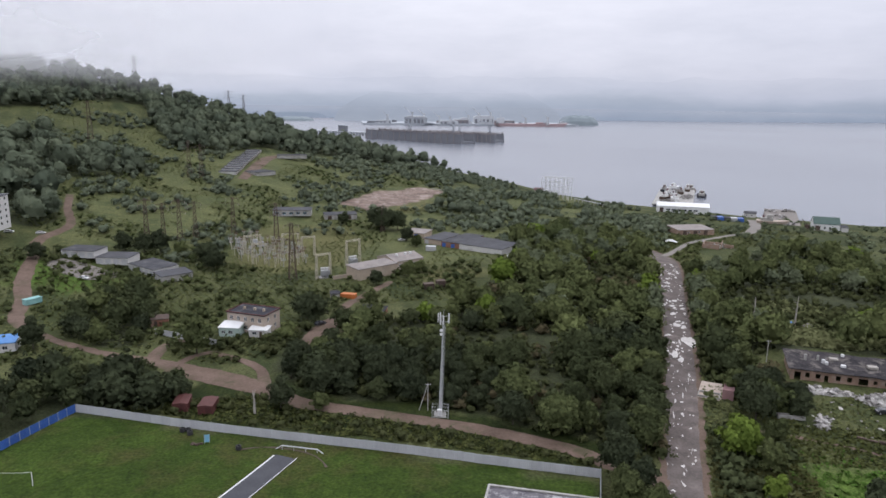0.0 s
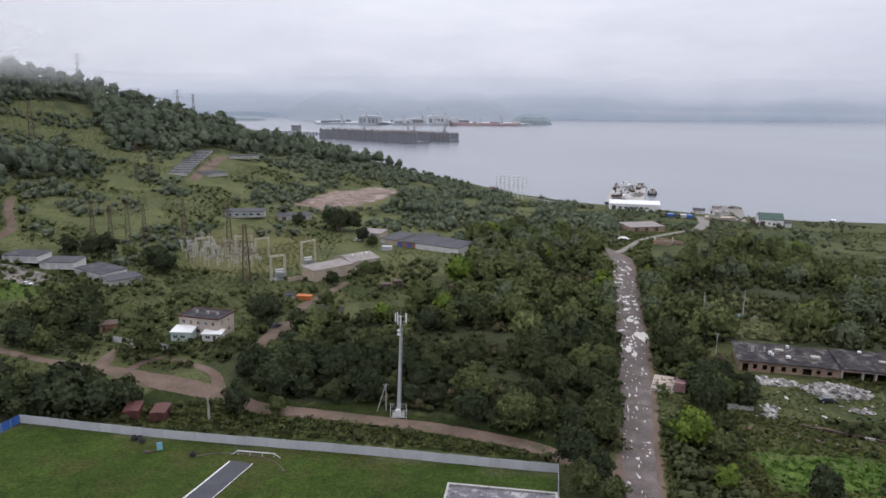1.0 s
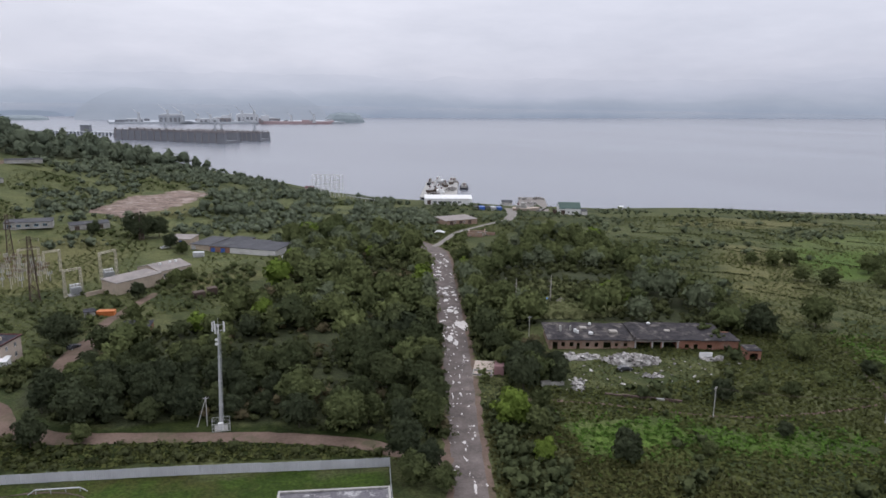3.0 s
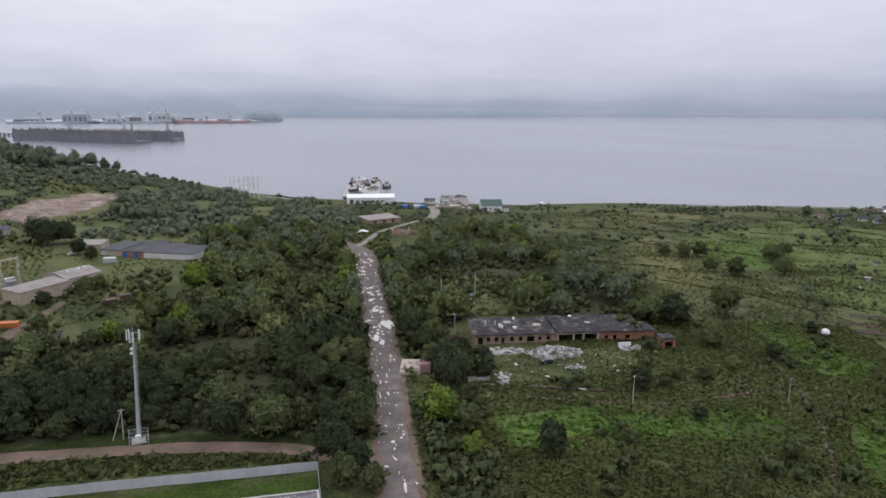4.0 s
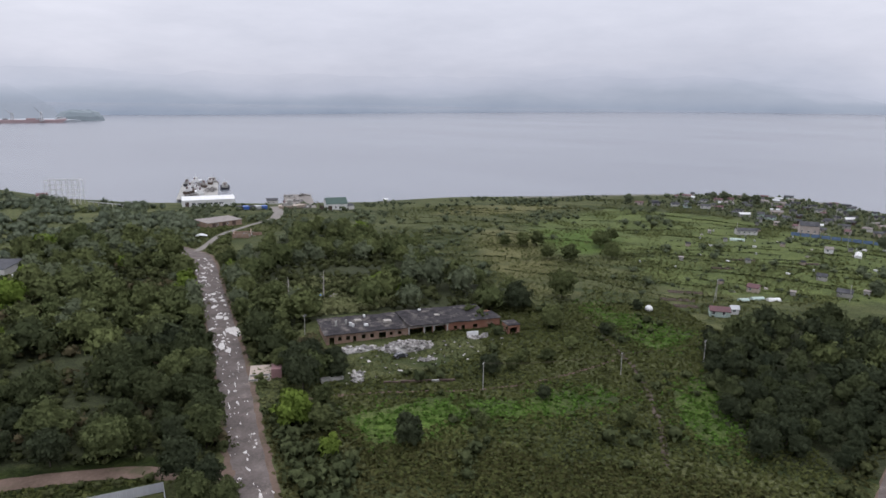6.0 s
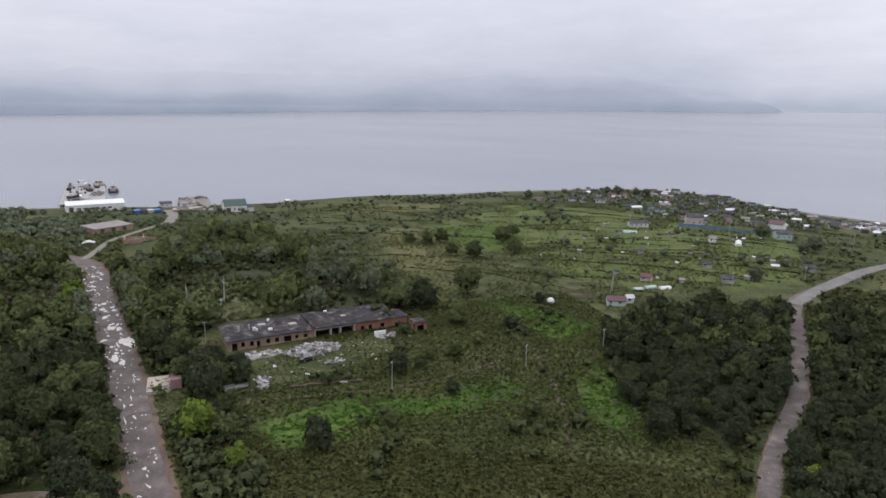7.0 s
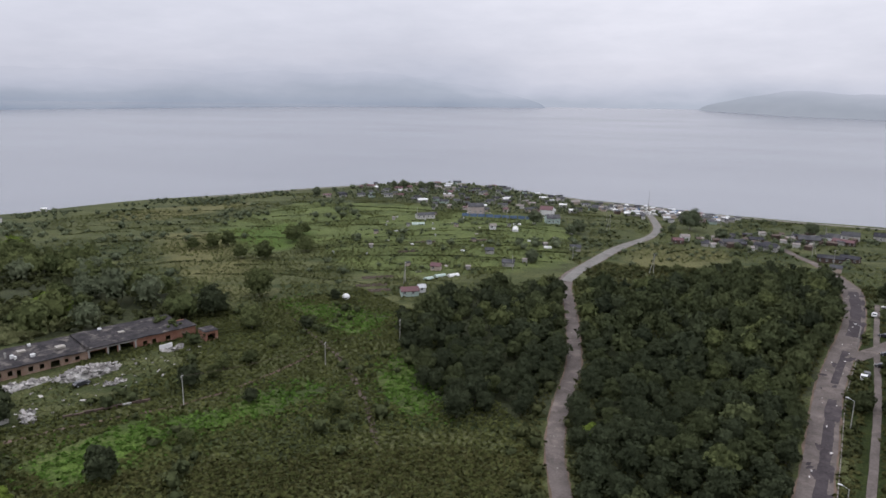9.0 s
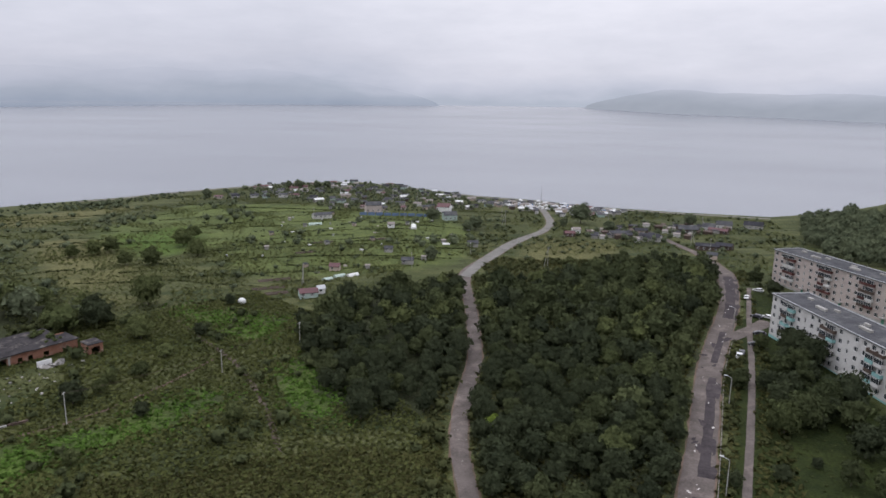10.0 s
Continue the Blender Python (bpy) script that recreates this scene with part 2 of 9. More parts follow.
def ground_material():
    m = bpy.data.materials.new("meadow")
    m.use_nodes = True
    nt = m.node_tree
    b = nt.nodes["Principled BSDF"]
    pos = nt.nodes.new("ShaderNodeNewGeometry").outputs["Position"]
    wide, mid, fine, tiny = grain(nt, pos, 0.012, 4), grain(nt, pos, 0.06, 5, 0.6), grain(nt, pos, 0.35, 4, 0.6), grain(nt, pos, 1.6, 3, 0.6)
    f = calc(nt, "ADD", calc(nt, "MULTIPLY", mid, 0.5), calc(nt, "MULTIPLY", fine, 0.5))
    col = ramp(nt, f, [(0.34, (0.018, 0.024, 0.010)), (0.5, (0.040, 0.048, 0.018)), (0.66, (0.072, 0.072, 0.030))])
    # old terraces and plots lie in long strips across the slope
    strips = nt.nodes.new("ShaderNodeMapping")
    strips.vector_type = "TEXTURE"
    strips.inputs["Rotation"].default_value, strips.inputs["Scale"].default_value = (0, 0, radians(28)), (11, 60, 30)
    nt.links.new(pos, strips.inputs[0])
    band = grain(nt, strips.outputs[0], 1.0, 4, 0.6)
    col = blend(nt, ramp(nt, band, [(0.50, (0, 0, 0)), (0.62, (0.75, 0.75, 0.75))]), col, (0.080, 0.085, 0.036))
    col = blend(nt, ramp(nt, band, [(0.38, (0.85, 0.85, 0.85)), (0.48, (0, 0, 0))]), col, (0.024, 0.034, 0.012))
    col = blend(nt, ramp(nt, wide, [(0.46, (0, 0, 0)), (0.62, (0.6, 0.6, 0.6))]), col, (0.062, 0.070, 0.026))
    tints = (("hill", (0.040, 0.052, 0.020), (0.098, 0.102, 0.042)), ("garden", (0.040, 0.055, 0.017), (0.092, 0.112, 0.035)), ("lush", (0.040, 0.068, 0.012), (0.066, 0.104, 0.020)), ("dry", (0.062, 0.064, 0.025), (0.105, 0.10, 0.042)),
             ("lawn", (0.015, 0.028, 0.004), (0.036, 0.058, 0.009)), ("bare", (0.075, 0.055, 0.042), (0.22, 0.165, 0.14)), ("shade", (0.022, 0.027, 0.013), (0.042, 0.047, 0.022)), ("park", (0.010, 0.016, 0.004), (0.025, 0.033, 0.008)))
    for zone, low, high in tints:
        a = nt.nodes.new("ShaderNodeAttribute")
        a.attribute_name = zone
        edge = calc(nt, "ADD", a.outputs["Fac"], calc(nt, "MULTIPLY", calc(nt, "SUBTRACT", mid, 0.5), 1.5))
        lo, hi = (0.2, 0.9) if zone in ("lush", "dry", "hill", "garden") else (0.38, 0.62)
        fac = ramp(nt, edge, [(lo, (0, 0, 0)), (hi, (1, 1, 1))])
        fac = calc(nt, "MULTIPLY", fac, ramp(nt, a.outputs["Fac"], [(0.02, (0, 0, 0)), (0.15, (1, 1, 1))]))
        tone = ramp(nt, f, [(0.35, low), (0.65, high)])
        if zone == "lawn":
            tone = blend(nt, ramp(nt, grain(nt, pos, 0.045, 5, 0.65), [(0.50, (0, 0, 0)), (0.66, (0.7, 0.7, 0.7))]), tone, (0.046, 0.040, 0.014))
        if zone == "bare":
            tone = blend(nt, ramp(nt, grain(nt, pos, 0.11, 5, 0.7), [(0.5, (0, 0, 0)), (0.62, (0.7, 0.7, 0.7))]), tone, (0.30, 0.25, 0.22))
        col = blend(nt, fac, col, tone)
    col = blend(nt, 1.0, col, ramp(nt, tiny, [(0.34, (0.62,) * 3), (0.66, (1.35,) * 3)]), "MULTIPLY")
    nt.links.new(col, b.inputs["Base Color"])
    b.inputs["Roughness"].default_value, b.inputs["Specular IOR Level"].default_value = 0.95, 0.1
    n = nt.nodes.new("ShaderNodeBump")
    n.inputs["Strength"].default_value, n.inputs["Distance"].default_value = 0.7, 0.6
    nt.links.new(calc(nt, "ADD", fine, calc(nt, "MULTIPLY", tiny, 0.6)), n.inputs["Height"])
    nt.links.new(n.outputs[0], b.inputs["Normal"])
    return m


def sea_material():
    m = bpy.data.materials.new("sea_water")
    m.use_nodes = True
    nt = m.node_tree
    b = nt.nodes["Principled BSDF"]
    pos = nt.nodes.new("ShaderNodeNewGeometry").outputs["Position"]
    slick = grain(nt, pos, 0.0022, 3, 0.5, (1.0, 0.6, 1.0))
    nt.links.new(ramp(nt, slick, [(0.35, (0.115, 0.125, 0.145)), (0.65, (0.13, 0.14, 0.16))]), b.inputs["Base Color"])
    nt.links.new(ramp(nt, slick, [(0.35, (0.26,) * 3), (0.65, (0.22,) * 3)]), b.inputs["Roughness"])
    b.inputs["IOR"].default_value = 1.33
    n = nt.nodes.new("ShaderNodeBump")
    n.inputs["Strength"].default_value, n.inputs["Distance"].default_value = 0.015, 0.3
    nt.links.new(grain(nt, pos, 0.25, 3, 0.5), n.inputs["Height"])
    nt.links.new(n.outputs[0], b.inputs["Normal"])
    return m

# ---- builders ----
def mesh_of(name, bm):
    me = bpy.data.meshes.new(name)
    bm.to_mesh(me)
    bm.free()
    return me


def part(name, shape, material, parent=None, label="", m=None):
    """Links a bmesh or a mesh as one object, under a thing or a part."""
    me = shape if isinstance(shape, bpy.types.Mesh) else mesh_of(name, shape)
    if material and not me.materials:
        me.materials.append(material)
    ob = new(name, me)
    if parent:
        ob.parent = parent
    if m:
        ob.matrix_basis = m
    return tagged(ob, label)


def thing(name, m, label, category, group="", kind=""):
    ob = new(name)
    ob.matrix_basis = m
    ob.empty_display_size = 0.5
    return tagged(ob, label, category, group, kind)


def box(bm, x0, x1, y0, y1, z0, z1, bevel=0.0):
    r = bmesh.ops.create_cube(bm, size=1, matrix=Matrix.LocRotScale(((x0 + x1) / 2, (y0 + y1) / 2, (z0 + z1) / 2), None, (x1 - x0, y1 - y0, z1 - z0)))
    if bevel:
        bmesh.ops.bevel(bm, geom=list({e for v in r["verts"] for e in v.link_edges}), offset=bevel, segments=1, affect="EDGES")
    return bm


def bar(bm, a, b, r0, r1=None, n=6):
    a, b = Vector(a), Vector(b)
    d = b - a
    q = d.to_track_quat("Z", "Y").to_matrix().to_4x4()
    bmesh.ops.create_cone(bm, cap_ends=True, segments=n, radius1=r0, radius2=r0 if r1 is None else r1, depth=d.length, matrix=Matrix.Translation((a + b) / 2) @ q)
    return bm


def prism(bm, outline, y0, y1):
    """An outline in x and z, drawn out along y."""
    n = len(outline)
    vs = [bm.verts.new((x, y, z)) for y in (y0, y1) for x, z in outline]
    for i in range(n):
        j = (i + 1) % n
        bm.faces.new((vs[i], vs[j], vs[n + j], vs[n + i]))
    bm.faces.new(vs[:n][::-1])
    bm.faces.new(vs[n:])
    bmesh.ops.recalc_face_normals(bm, faces=bm.faces)
    return bm


def B():
    return bmesh.new()


def leaves(name, corners):
    """A mesh of separate triangles from an array n x 3 x 3, or n x 3 x 7 with each corner's lit direction and tint."""
    n = len(corners)
    corners = np.asarray(corners, np.float32)
    if corners.shape[2] == 3:  # blades and weeds are lit from above, with some spread
        lit = rng.normal(0, 0.45, (n, 1, 3)) + np.array([0, 0, 1.0])
        lit = np.repeat(lit / np.linalg.norm(lit, axis=2, keepdims=True), 3, 1)
        corners = np.concatenate([corners, lit, np.repeat(rng.random((n, 1, 1)), 3, 1)], 2).astype(np.float32)
    me = bpy.data.meshes.new(name)
    me.vertices.add(3 * n)
    me.vertices.foreach_set("co", np.ascontiguousarray(corners[..., :3]).ravel())
    me.loops.add(3 * n)
    me.loops.foreach_set("vertex_index", np.arange(3 * n, dtype=np.int32))
    me.polygons.add(n)
    me.polygons.foreach_set("loop_start", np.arange(0, 3 * n, 3, dtype=np.int32))
    me.update(calc_edges=True)
    me.attributes.new("bough", "FLOAT_VECTOR", "POINT").data.foreach_set("vector", np.ascontiguousarray(corners[..., 3:6]).ravel())
    me.attributes.new("own", "FLOAT", "POINT").data.foreach_set("value", np.ascontiguousarray(corners[..., 6]).ravel())
    return me


rng = np.random.default_rng(7)


def inside(poly, x, y):
    x, y = np.asarray(x, float), np.asarray(y, float)
    hit = np.zeros(x.shape, bool)
    for (ax, ay), (bx, by) in zip(poly, poly[1:] + poly[:1]):
        with np.errstate(divide="ignore", invalid="ignore"):
            hit ^= ((ay > y) != (by > y)) & (x < (bx - ax) * (y - ay) / (by - ay + 1e-9) + ax)
    return hit


# ---- ground ----
# azimuth (degrees, clockwise from +y), distance of the crest or shore, height there, height and distance of the flat before it, slope behind
CREST = np.array([
    (-180, 900, 16, 300, 0.0), (-80, 900, 120, 250, 0.02), (-45, 900, 132, 270, 0.05), (-32, 890, 123, 300, 0.08), (-24.5, 880, 104, 330, 0.12),
    (-17, 850, 71, 350, 0.16), (-10.4, 820, 45, 370, 0.2), (-4, 780, 28, 390, 0.25), (1.4, 730, 14.5, 400, 0.25),
    (5.4, 700, 8.5, 400, 0.2), (9.6, 655, 2.5, 380, 0.1), (14, 622, 1.0, 360, 0.08), (24, 590, 1.0, 330, 0.08), (32, 592, 1.0, 300, 0.08),
    (39, 628, 1.0, 300, 0.08), (47, 650, 1.0, 300, 0.08), (54, 692, 1.0, 320, 0.08), (60.7, 728, 1.0, 350, 0.08), (65.2, 737, 1.0, 350, 0.08),
    (69.6, 686, 1.0, 330, 0.08), (75, 632, 1.0, 300, 0.08), (80, 612, 1.0, 300, 0.08), (84.3, 585, 1.0, 300, 0.08), (91.4, 580, 1.0, 300, 0.08),
    (98, 585, 1.0, 320, 0.06), (101, 610, 1.5, 330, 0.05), (105, 640, 3, 330, 0.03), (112, 700, 9, 330, 0.0), (180, 900, 16, 300, 0.0)])


def relief(x, y):
    """The height of the ground above the sea."""
    az, r = np.degrees(np.arctan2(x, y)), np.hypot(x, y)
    R, top, flat, fall = (np.interp(az, CREST[:, 0], CREST[:, n]) for n in (1, 2, 3, 4))
    s = np.clip((r - flat) / (R - flat), 0, 1)
    s = s * (0.75 + 0.25 * s)
    z = 12 + (top - 12) * s
    z = np.where(r > R, top - fall * (r - R) - 0.0004 * fall * (r - R) ** 2, z)
    wave = 0.6 * np.sin(x / 37 + 1) * np.sin(y / 41) + 0.35 * np.sin(x / 13 + y / 17)
    z = z + wave * np.clip((r - 60) / 100, 0, 1) * np.clip((R - r) / 120, 0, 1)
    return np.maximum(z, -6.0)

XS, YS = np.arange(-1150, 1011, 6.0), np.arange(-420, 1261, 6.0)
GX, GY = np.meshgrid(XS, YS)
GZ = relief(GX, GY)


def gz(x, y):
    """The height of the ground's sheet at a place."""
    fx, fy = np.clip((np.asarray(x, float) - XS[0]) / 6, 0, len(XS) - 1.001), np.clip((np.asarray(y, float) - YS[0]) / 6, 0, len(YS) - 1.001)
    i, j = fx.astype(int), fy.astype(int)
    u, v = fx - i, fy - j
    return (GZ[j, i] * (1 - u) + GZ[j, i + 1] * u) * (1 - v) + (GZ[j + 1, i] * (1 - u) + GZ[j + 1, i + 1] * u) * v


def at(x, y, turn=0.0, dz=0.0):
    return pose(x, y, float(gz(x, y)) + dz, 0, 0, turn)


# plans of woods, lawns, bare and dry ground
WOOD_MAST = [(-46, 184), (-51, 222), (-36, 231), (-18, 234), (4, 238), (12, 260), (27, 288), (37, 330), (40, 368), (62, 390), (92, 385), (101, 340), (95, 285), (78, 220), (62, 175), (50, 138), (40, 139), (14, 157), (2, 163), (-6, 164), (-24, 168), (-37, 171)]
WOOD_RUIN = [(112, 305), (126, 325), (146, 340), (174, 366), (196, 378), (212, 350), (204, 300), (202, 268), (184, 233), (187, 209), (188, 191), (173, 174), (164, 182), (140, 202), (112, 211), (96, 199), (82, 178), (72, 186), (84, 224), (98, 270)]
WOOD_EAST = [(198, 114), (227, 113), (253, 98), (262, 76), (215, 58), (180, 49), (157, 47), (147, 55), (141, 67), (159, 85), (180, 101)]
WOOD_BLOCKS = [(239, 62), (269, 60), (292, 40), (327, 16), (339, -10), (325, -26), (296, -26), (260, -20), (208, -13), (173, -10), (143, -7), (108, -5), (96, 16), (128, 31), (157, 41), (189, 48), (217, 56)]
WOOD_HILL = [(-640, 560), (-640, 720), (-520, 790), (-390, 800), (-309, 815), (-193, 800), (-92, 785), (8, 740), (-2, 722), (-51, 700), (-104, 692), (-145, 664), (-176, 664), (-188, 590), (-226, 576), (-269, 650), (-303, 715), (-326, 694), (-346, 660), (-350, 615), (-360, 600), (-367, 580)]
WOOD_CREST = [(8, 745), (61, 690), (85, 640), (70, 612), (40, 640), (-10, 685), (-50, 700)]
WOOD_LEFT = [(-313, 492), (-310, 514), (-290, 513), (-256, 473), (-247, 487), (-221, 487), (-206, 490), (-206, 494), (-210, 465), (-220, 445), (-235, 431), (-234, 409), (-211, 377), (-196, 345), (-200, 334), (-217, 330), (-300, 335), (-420, 420), (-420, 500)]
GROVE_FENCE = [(-125, 140), (-116, 165), (-106, 172), (-95, 177), (-75, 178), (-64, 168), (-66, 158), (-84, 160), (-92, 158), (-101, 140)]
GROVE_TRACK = [(-125, 216), (-130, 241), (-128, 255), (-114, 258), (-100, 230), (-93, 204), (-109, 203)]
WOOD_CAPE = [(455, -84), (509, -92), (570, -105), (620, -180), (560, -260), (420, -200), (350, -130), (390, -85)]
BUSHES_ROAD = [(64, 150), (76, 150), (78, 132), (64, 108), (55, 100), (52, 107), (58, 125)]
LAWN = [(-88, 155), (33, 129), (24, 60), (-120, 60), (-97, 136)]
BARE = [(-73, 474), (-55, 531), (-21, 574), (2, 564), (-26, 490), (-51, 461)]
RUIN_YARD = [(95, 172), (144, 162), (135, 149), (106, 150), (86, 155)]
HILL_MEADOW = [(-348, 595), (-359, 661), (-350, 686), (-262, 639), (-217, 585), (-187, 489), (-210, 478), (-238, 535), (-284, 579), (-321, 571)]
ZONES = {
    "hill": [HILL_MEADOW, [(-330, 420), (-200, 330), (-60, 300), (40, 330), (90, 420), (140, 420), (160, 560), (110, 640), (40, 600), (-60, 640), (-160, 640), (-300, 560)]],
    "garden": [[(291, 216), (466, 261), (470, 154), (403, 109), (306, 89), (272, 123), (250, 167)], [(240, 250), (330, 330), (450, 350), (470, 260), (300, 220)]],
    "lush": [[(77, 136), (102, 133), (118, 120), (142, 115), (143, 103), (122, 106), (99, 119), (77, 120)], [(160, 100), (179, 100), (160, 83), (150, 68), (137, 75), (142, 86)],
             [(203, 173), (207, 142), (203, 120), (179, 119), (186, 140)], [(323, 305), (357, 280), (315, 238), (275, 230), (280, 263)], [(-150, 262), (-130, 280), (-150, 300), (-190, 300), (-170, 262)]],
    "dry": [[(-60, 540), (-20, 530), (0, 480), (-30, 450)], [(-102, 316), (-110, 383), (-64, 414), (-41, 369), (-49, 315), (-66, 294)], [(-10, 311), (12, 315), (17, 296), (-1, 273)], [(336, 72), (404, 66), (402, 20), (357, 23), (318, 51)], [(205, 215), (232, 262), (285, 330), (300, 300), (262, 240), (232, 196)], [(300, 400), (345, 430), (440, 400), (420, 372), (330, 378)], [(186, 190), (196, 214), (214, 196), (206, 176)]],
    "lawn": [LAWN],
    "bare": [BARE],
    "park": [[(-84, 161), (30, 137), (50, 128), (48, 140), (14, 159), (-46, 171), (-60, 177)], [(100, -13), (300, -34), (310, -46), (200, -58), (120, -60), (100, -40)]],
    # shade below the trees is painted into the ground colour over these plans
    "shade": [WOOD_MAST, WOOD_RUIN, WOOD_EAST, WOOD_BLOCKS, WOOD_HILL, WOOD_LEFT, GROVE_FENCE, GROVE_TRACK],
}


def build_ground():
    ny, nx = GX.shape
    co = np.stack([GX, GY, GZ], -1).reshape(-1, 3).astype(np.float32)
    k = np.arange(nx * ny).reshape(ny, nx)
    f = np.stack([k[:-1, :-1], k[:-1, 1:], k[1:, 1:], k[1:, :-1]], -1).reshape(-1, 4).astype(np.int32)
    me = bpy.data.meshes.new("ground")
    me.vertices.add(len(co))
    me.vertices.foreach_set("co", co.ravel())
    me.loops.add(f.size)
    me.loops.foreach_set("vertex_index", f.ravel())
    me.polygons.add(len(f))
    me.polygons.foreach_set("loop_start", np.arange(0, f.size, 4, dtype=np.int32))
    me.update(calc_edges=True)
    me.polygons.foreach_set("use_smooth", np.ones(len(f), bool))
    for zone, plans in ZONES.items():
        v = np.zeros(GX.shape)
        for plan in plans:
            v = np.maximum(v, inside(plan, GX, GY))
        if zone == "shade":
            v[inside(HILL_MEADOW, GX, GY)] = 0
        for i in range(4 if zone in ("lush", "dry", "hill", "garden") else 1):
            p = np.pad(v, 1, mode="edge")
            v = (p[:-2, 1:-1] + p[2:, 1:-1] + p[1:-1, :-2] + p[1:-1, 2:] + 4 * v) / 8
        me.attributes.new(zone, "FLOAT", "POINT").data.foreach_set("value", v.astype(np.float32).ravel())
    return tagged(part("ground", me, ground_material()), "uneven green meadow of rough grass and weeds above the sea", "ground", kind="structure")


build_ground()


def sea_z(r):
    """Towards its far rim the sheet lifts, so that it closes against the sky at the eye's true horizon."""
    return 46.0 * max(0.0, (r - 3600) / 1330) ** 1.1


def build_sea():
    bm = B()
    rings = [[bm.verts.new((r * math.sin(a), r * math.cos(a), sea_z(r))) for a in (2 * math.pi * i / 120 for i in range(120))] for r in (40, 900, 2400, 3600, 3900, 4200, 4500, 4750, 4930)]
    for p, q in zip(rings, rings[1:]):
        for i in range(120):
            bm.faces.new((p[i], p[(i + 1) % 120], q[(i + 1) % 120], q[i]))
    bm.faces.new(rings[0])
    bmesh.ops.recalc_face_normals(bm, faces=bm.faces)
    for f in bm.faces:
        f.smooth = True
        if f.normal.z < 0:
            f.normal_flip()
    tagged(part("water", bm, sea_material()), "calm pale grey sea water of a wide bay", "sea", kind="structure")


build_sea()


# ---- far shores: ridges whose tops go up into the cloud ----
# distance haze is put into the ridges' emitted colour, which thins out upwards
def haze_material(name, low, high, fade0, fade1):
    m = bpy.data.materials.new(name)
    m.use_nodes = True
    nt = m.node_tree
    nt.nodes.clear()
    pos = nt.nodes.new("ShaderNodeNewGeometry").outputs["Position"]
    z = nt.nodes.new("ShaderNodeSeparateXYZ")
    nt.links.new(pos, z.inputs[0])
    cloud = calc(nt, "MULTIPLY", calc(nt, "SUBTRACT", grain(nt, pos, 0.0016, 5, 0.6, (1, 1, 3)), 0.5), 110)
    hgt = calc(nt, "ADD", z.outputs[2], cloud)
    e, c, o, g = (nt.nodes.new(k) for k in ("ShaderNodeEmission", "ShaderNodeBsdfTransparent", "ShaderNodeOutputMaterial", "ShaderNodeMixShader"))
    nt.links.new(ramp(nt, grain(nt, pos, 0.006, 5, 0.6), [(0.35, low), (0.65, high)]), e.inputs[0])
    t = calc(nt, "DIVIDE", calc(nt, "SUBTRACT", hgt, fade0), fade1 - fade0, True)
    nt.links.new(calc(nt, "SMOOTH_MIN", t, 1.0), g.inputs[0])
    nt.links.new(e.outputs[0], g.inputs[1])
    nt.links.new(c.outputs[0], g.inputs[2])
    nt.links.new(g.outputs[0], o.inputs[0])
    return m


def far_ridge(line, rise, top, seed, material, label, ends=(4, 4)):
    """A hill range from its shore line (azimuth, distance) up to a crest of uneven height, rise metres behind."""
    bm = B()
    cols = []
    line = np.array(line, float)
    az0, az1 = line[0, 0], line[-1, 0]
    n = int((az1 - az0) * 3)
    for i in range(n + 1):
        a = az0 + (az1 - az0) * i / n
        env = max(0.0, min(1, (a - az0) / ends[0], (az1 - a) / ends[1])) ** 0.6
        h = top * env * (1 + 0.16 * noise.fractal((a * 0.16 + seed, seed, 0), 0.9, 2.1, 4))
        s = float(np.interp(a, line[:, 0], line[:, 1])) * (1 + 0.006 * noise.noise((a * 0.5, seed, 2)))
        z0 = sea_z(s) - 2
        d = Vector((math.sin(radians(a)), math.cos(radians(a)), 0))
        cols.append([bm.verts.new(d * (s + min(rise, 4900 - s) * k) + Vector((0, 0, z0 + h * math.sin(math.pi / 2 * k) ** 0.8))) for k in (0, 0.12, 0.3, 0.55, 0.8, 1.0)])
    for p, q in zip(cols, cols[1:]):
        for j in range(5):
            bm.faces.new((p[j], q[j], q[j + 1], p[j + 1]))
    for f in bm.faces:
        f.smooth = True
    return tagged(part("backdrop", bm, material), label, "hills", kind="structure")


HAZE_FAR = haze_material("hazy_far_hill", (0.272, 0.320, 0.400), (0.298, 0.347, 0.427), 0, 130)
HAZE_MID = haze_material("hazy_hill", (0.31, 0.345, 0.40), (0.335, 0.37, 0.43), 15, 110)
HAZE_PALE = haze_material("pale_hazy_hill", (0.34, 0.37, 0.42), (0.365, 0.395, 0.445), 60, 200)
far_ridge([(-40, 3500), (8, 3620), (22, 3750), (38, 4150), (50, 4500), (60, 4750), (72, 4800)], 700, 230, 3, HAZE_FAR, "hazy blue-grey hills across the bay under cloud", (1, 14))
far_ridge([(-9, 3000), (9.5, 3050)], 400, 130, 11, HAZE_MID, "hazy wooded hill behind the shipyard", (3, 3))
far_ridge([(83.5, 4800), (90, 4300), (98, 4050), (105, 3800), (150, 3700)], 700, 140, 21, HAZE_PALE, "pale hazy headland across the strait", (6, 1))


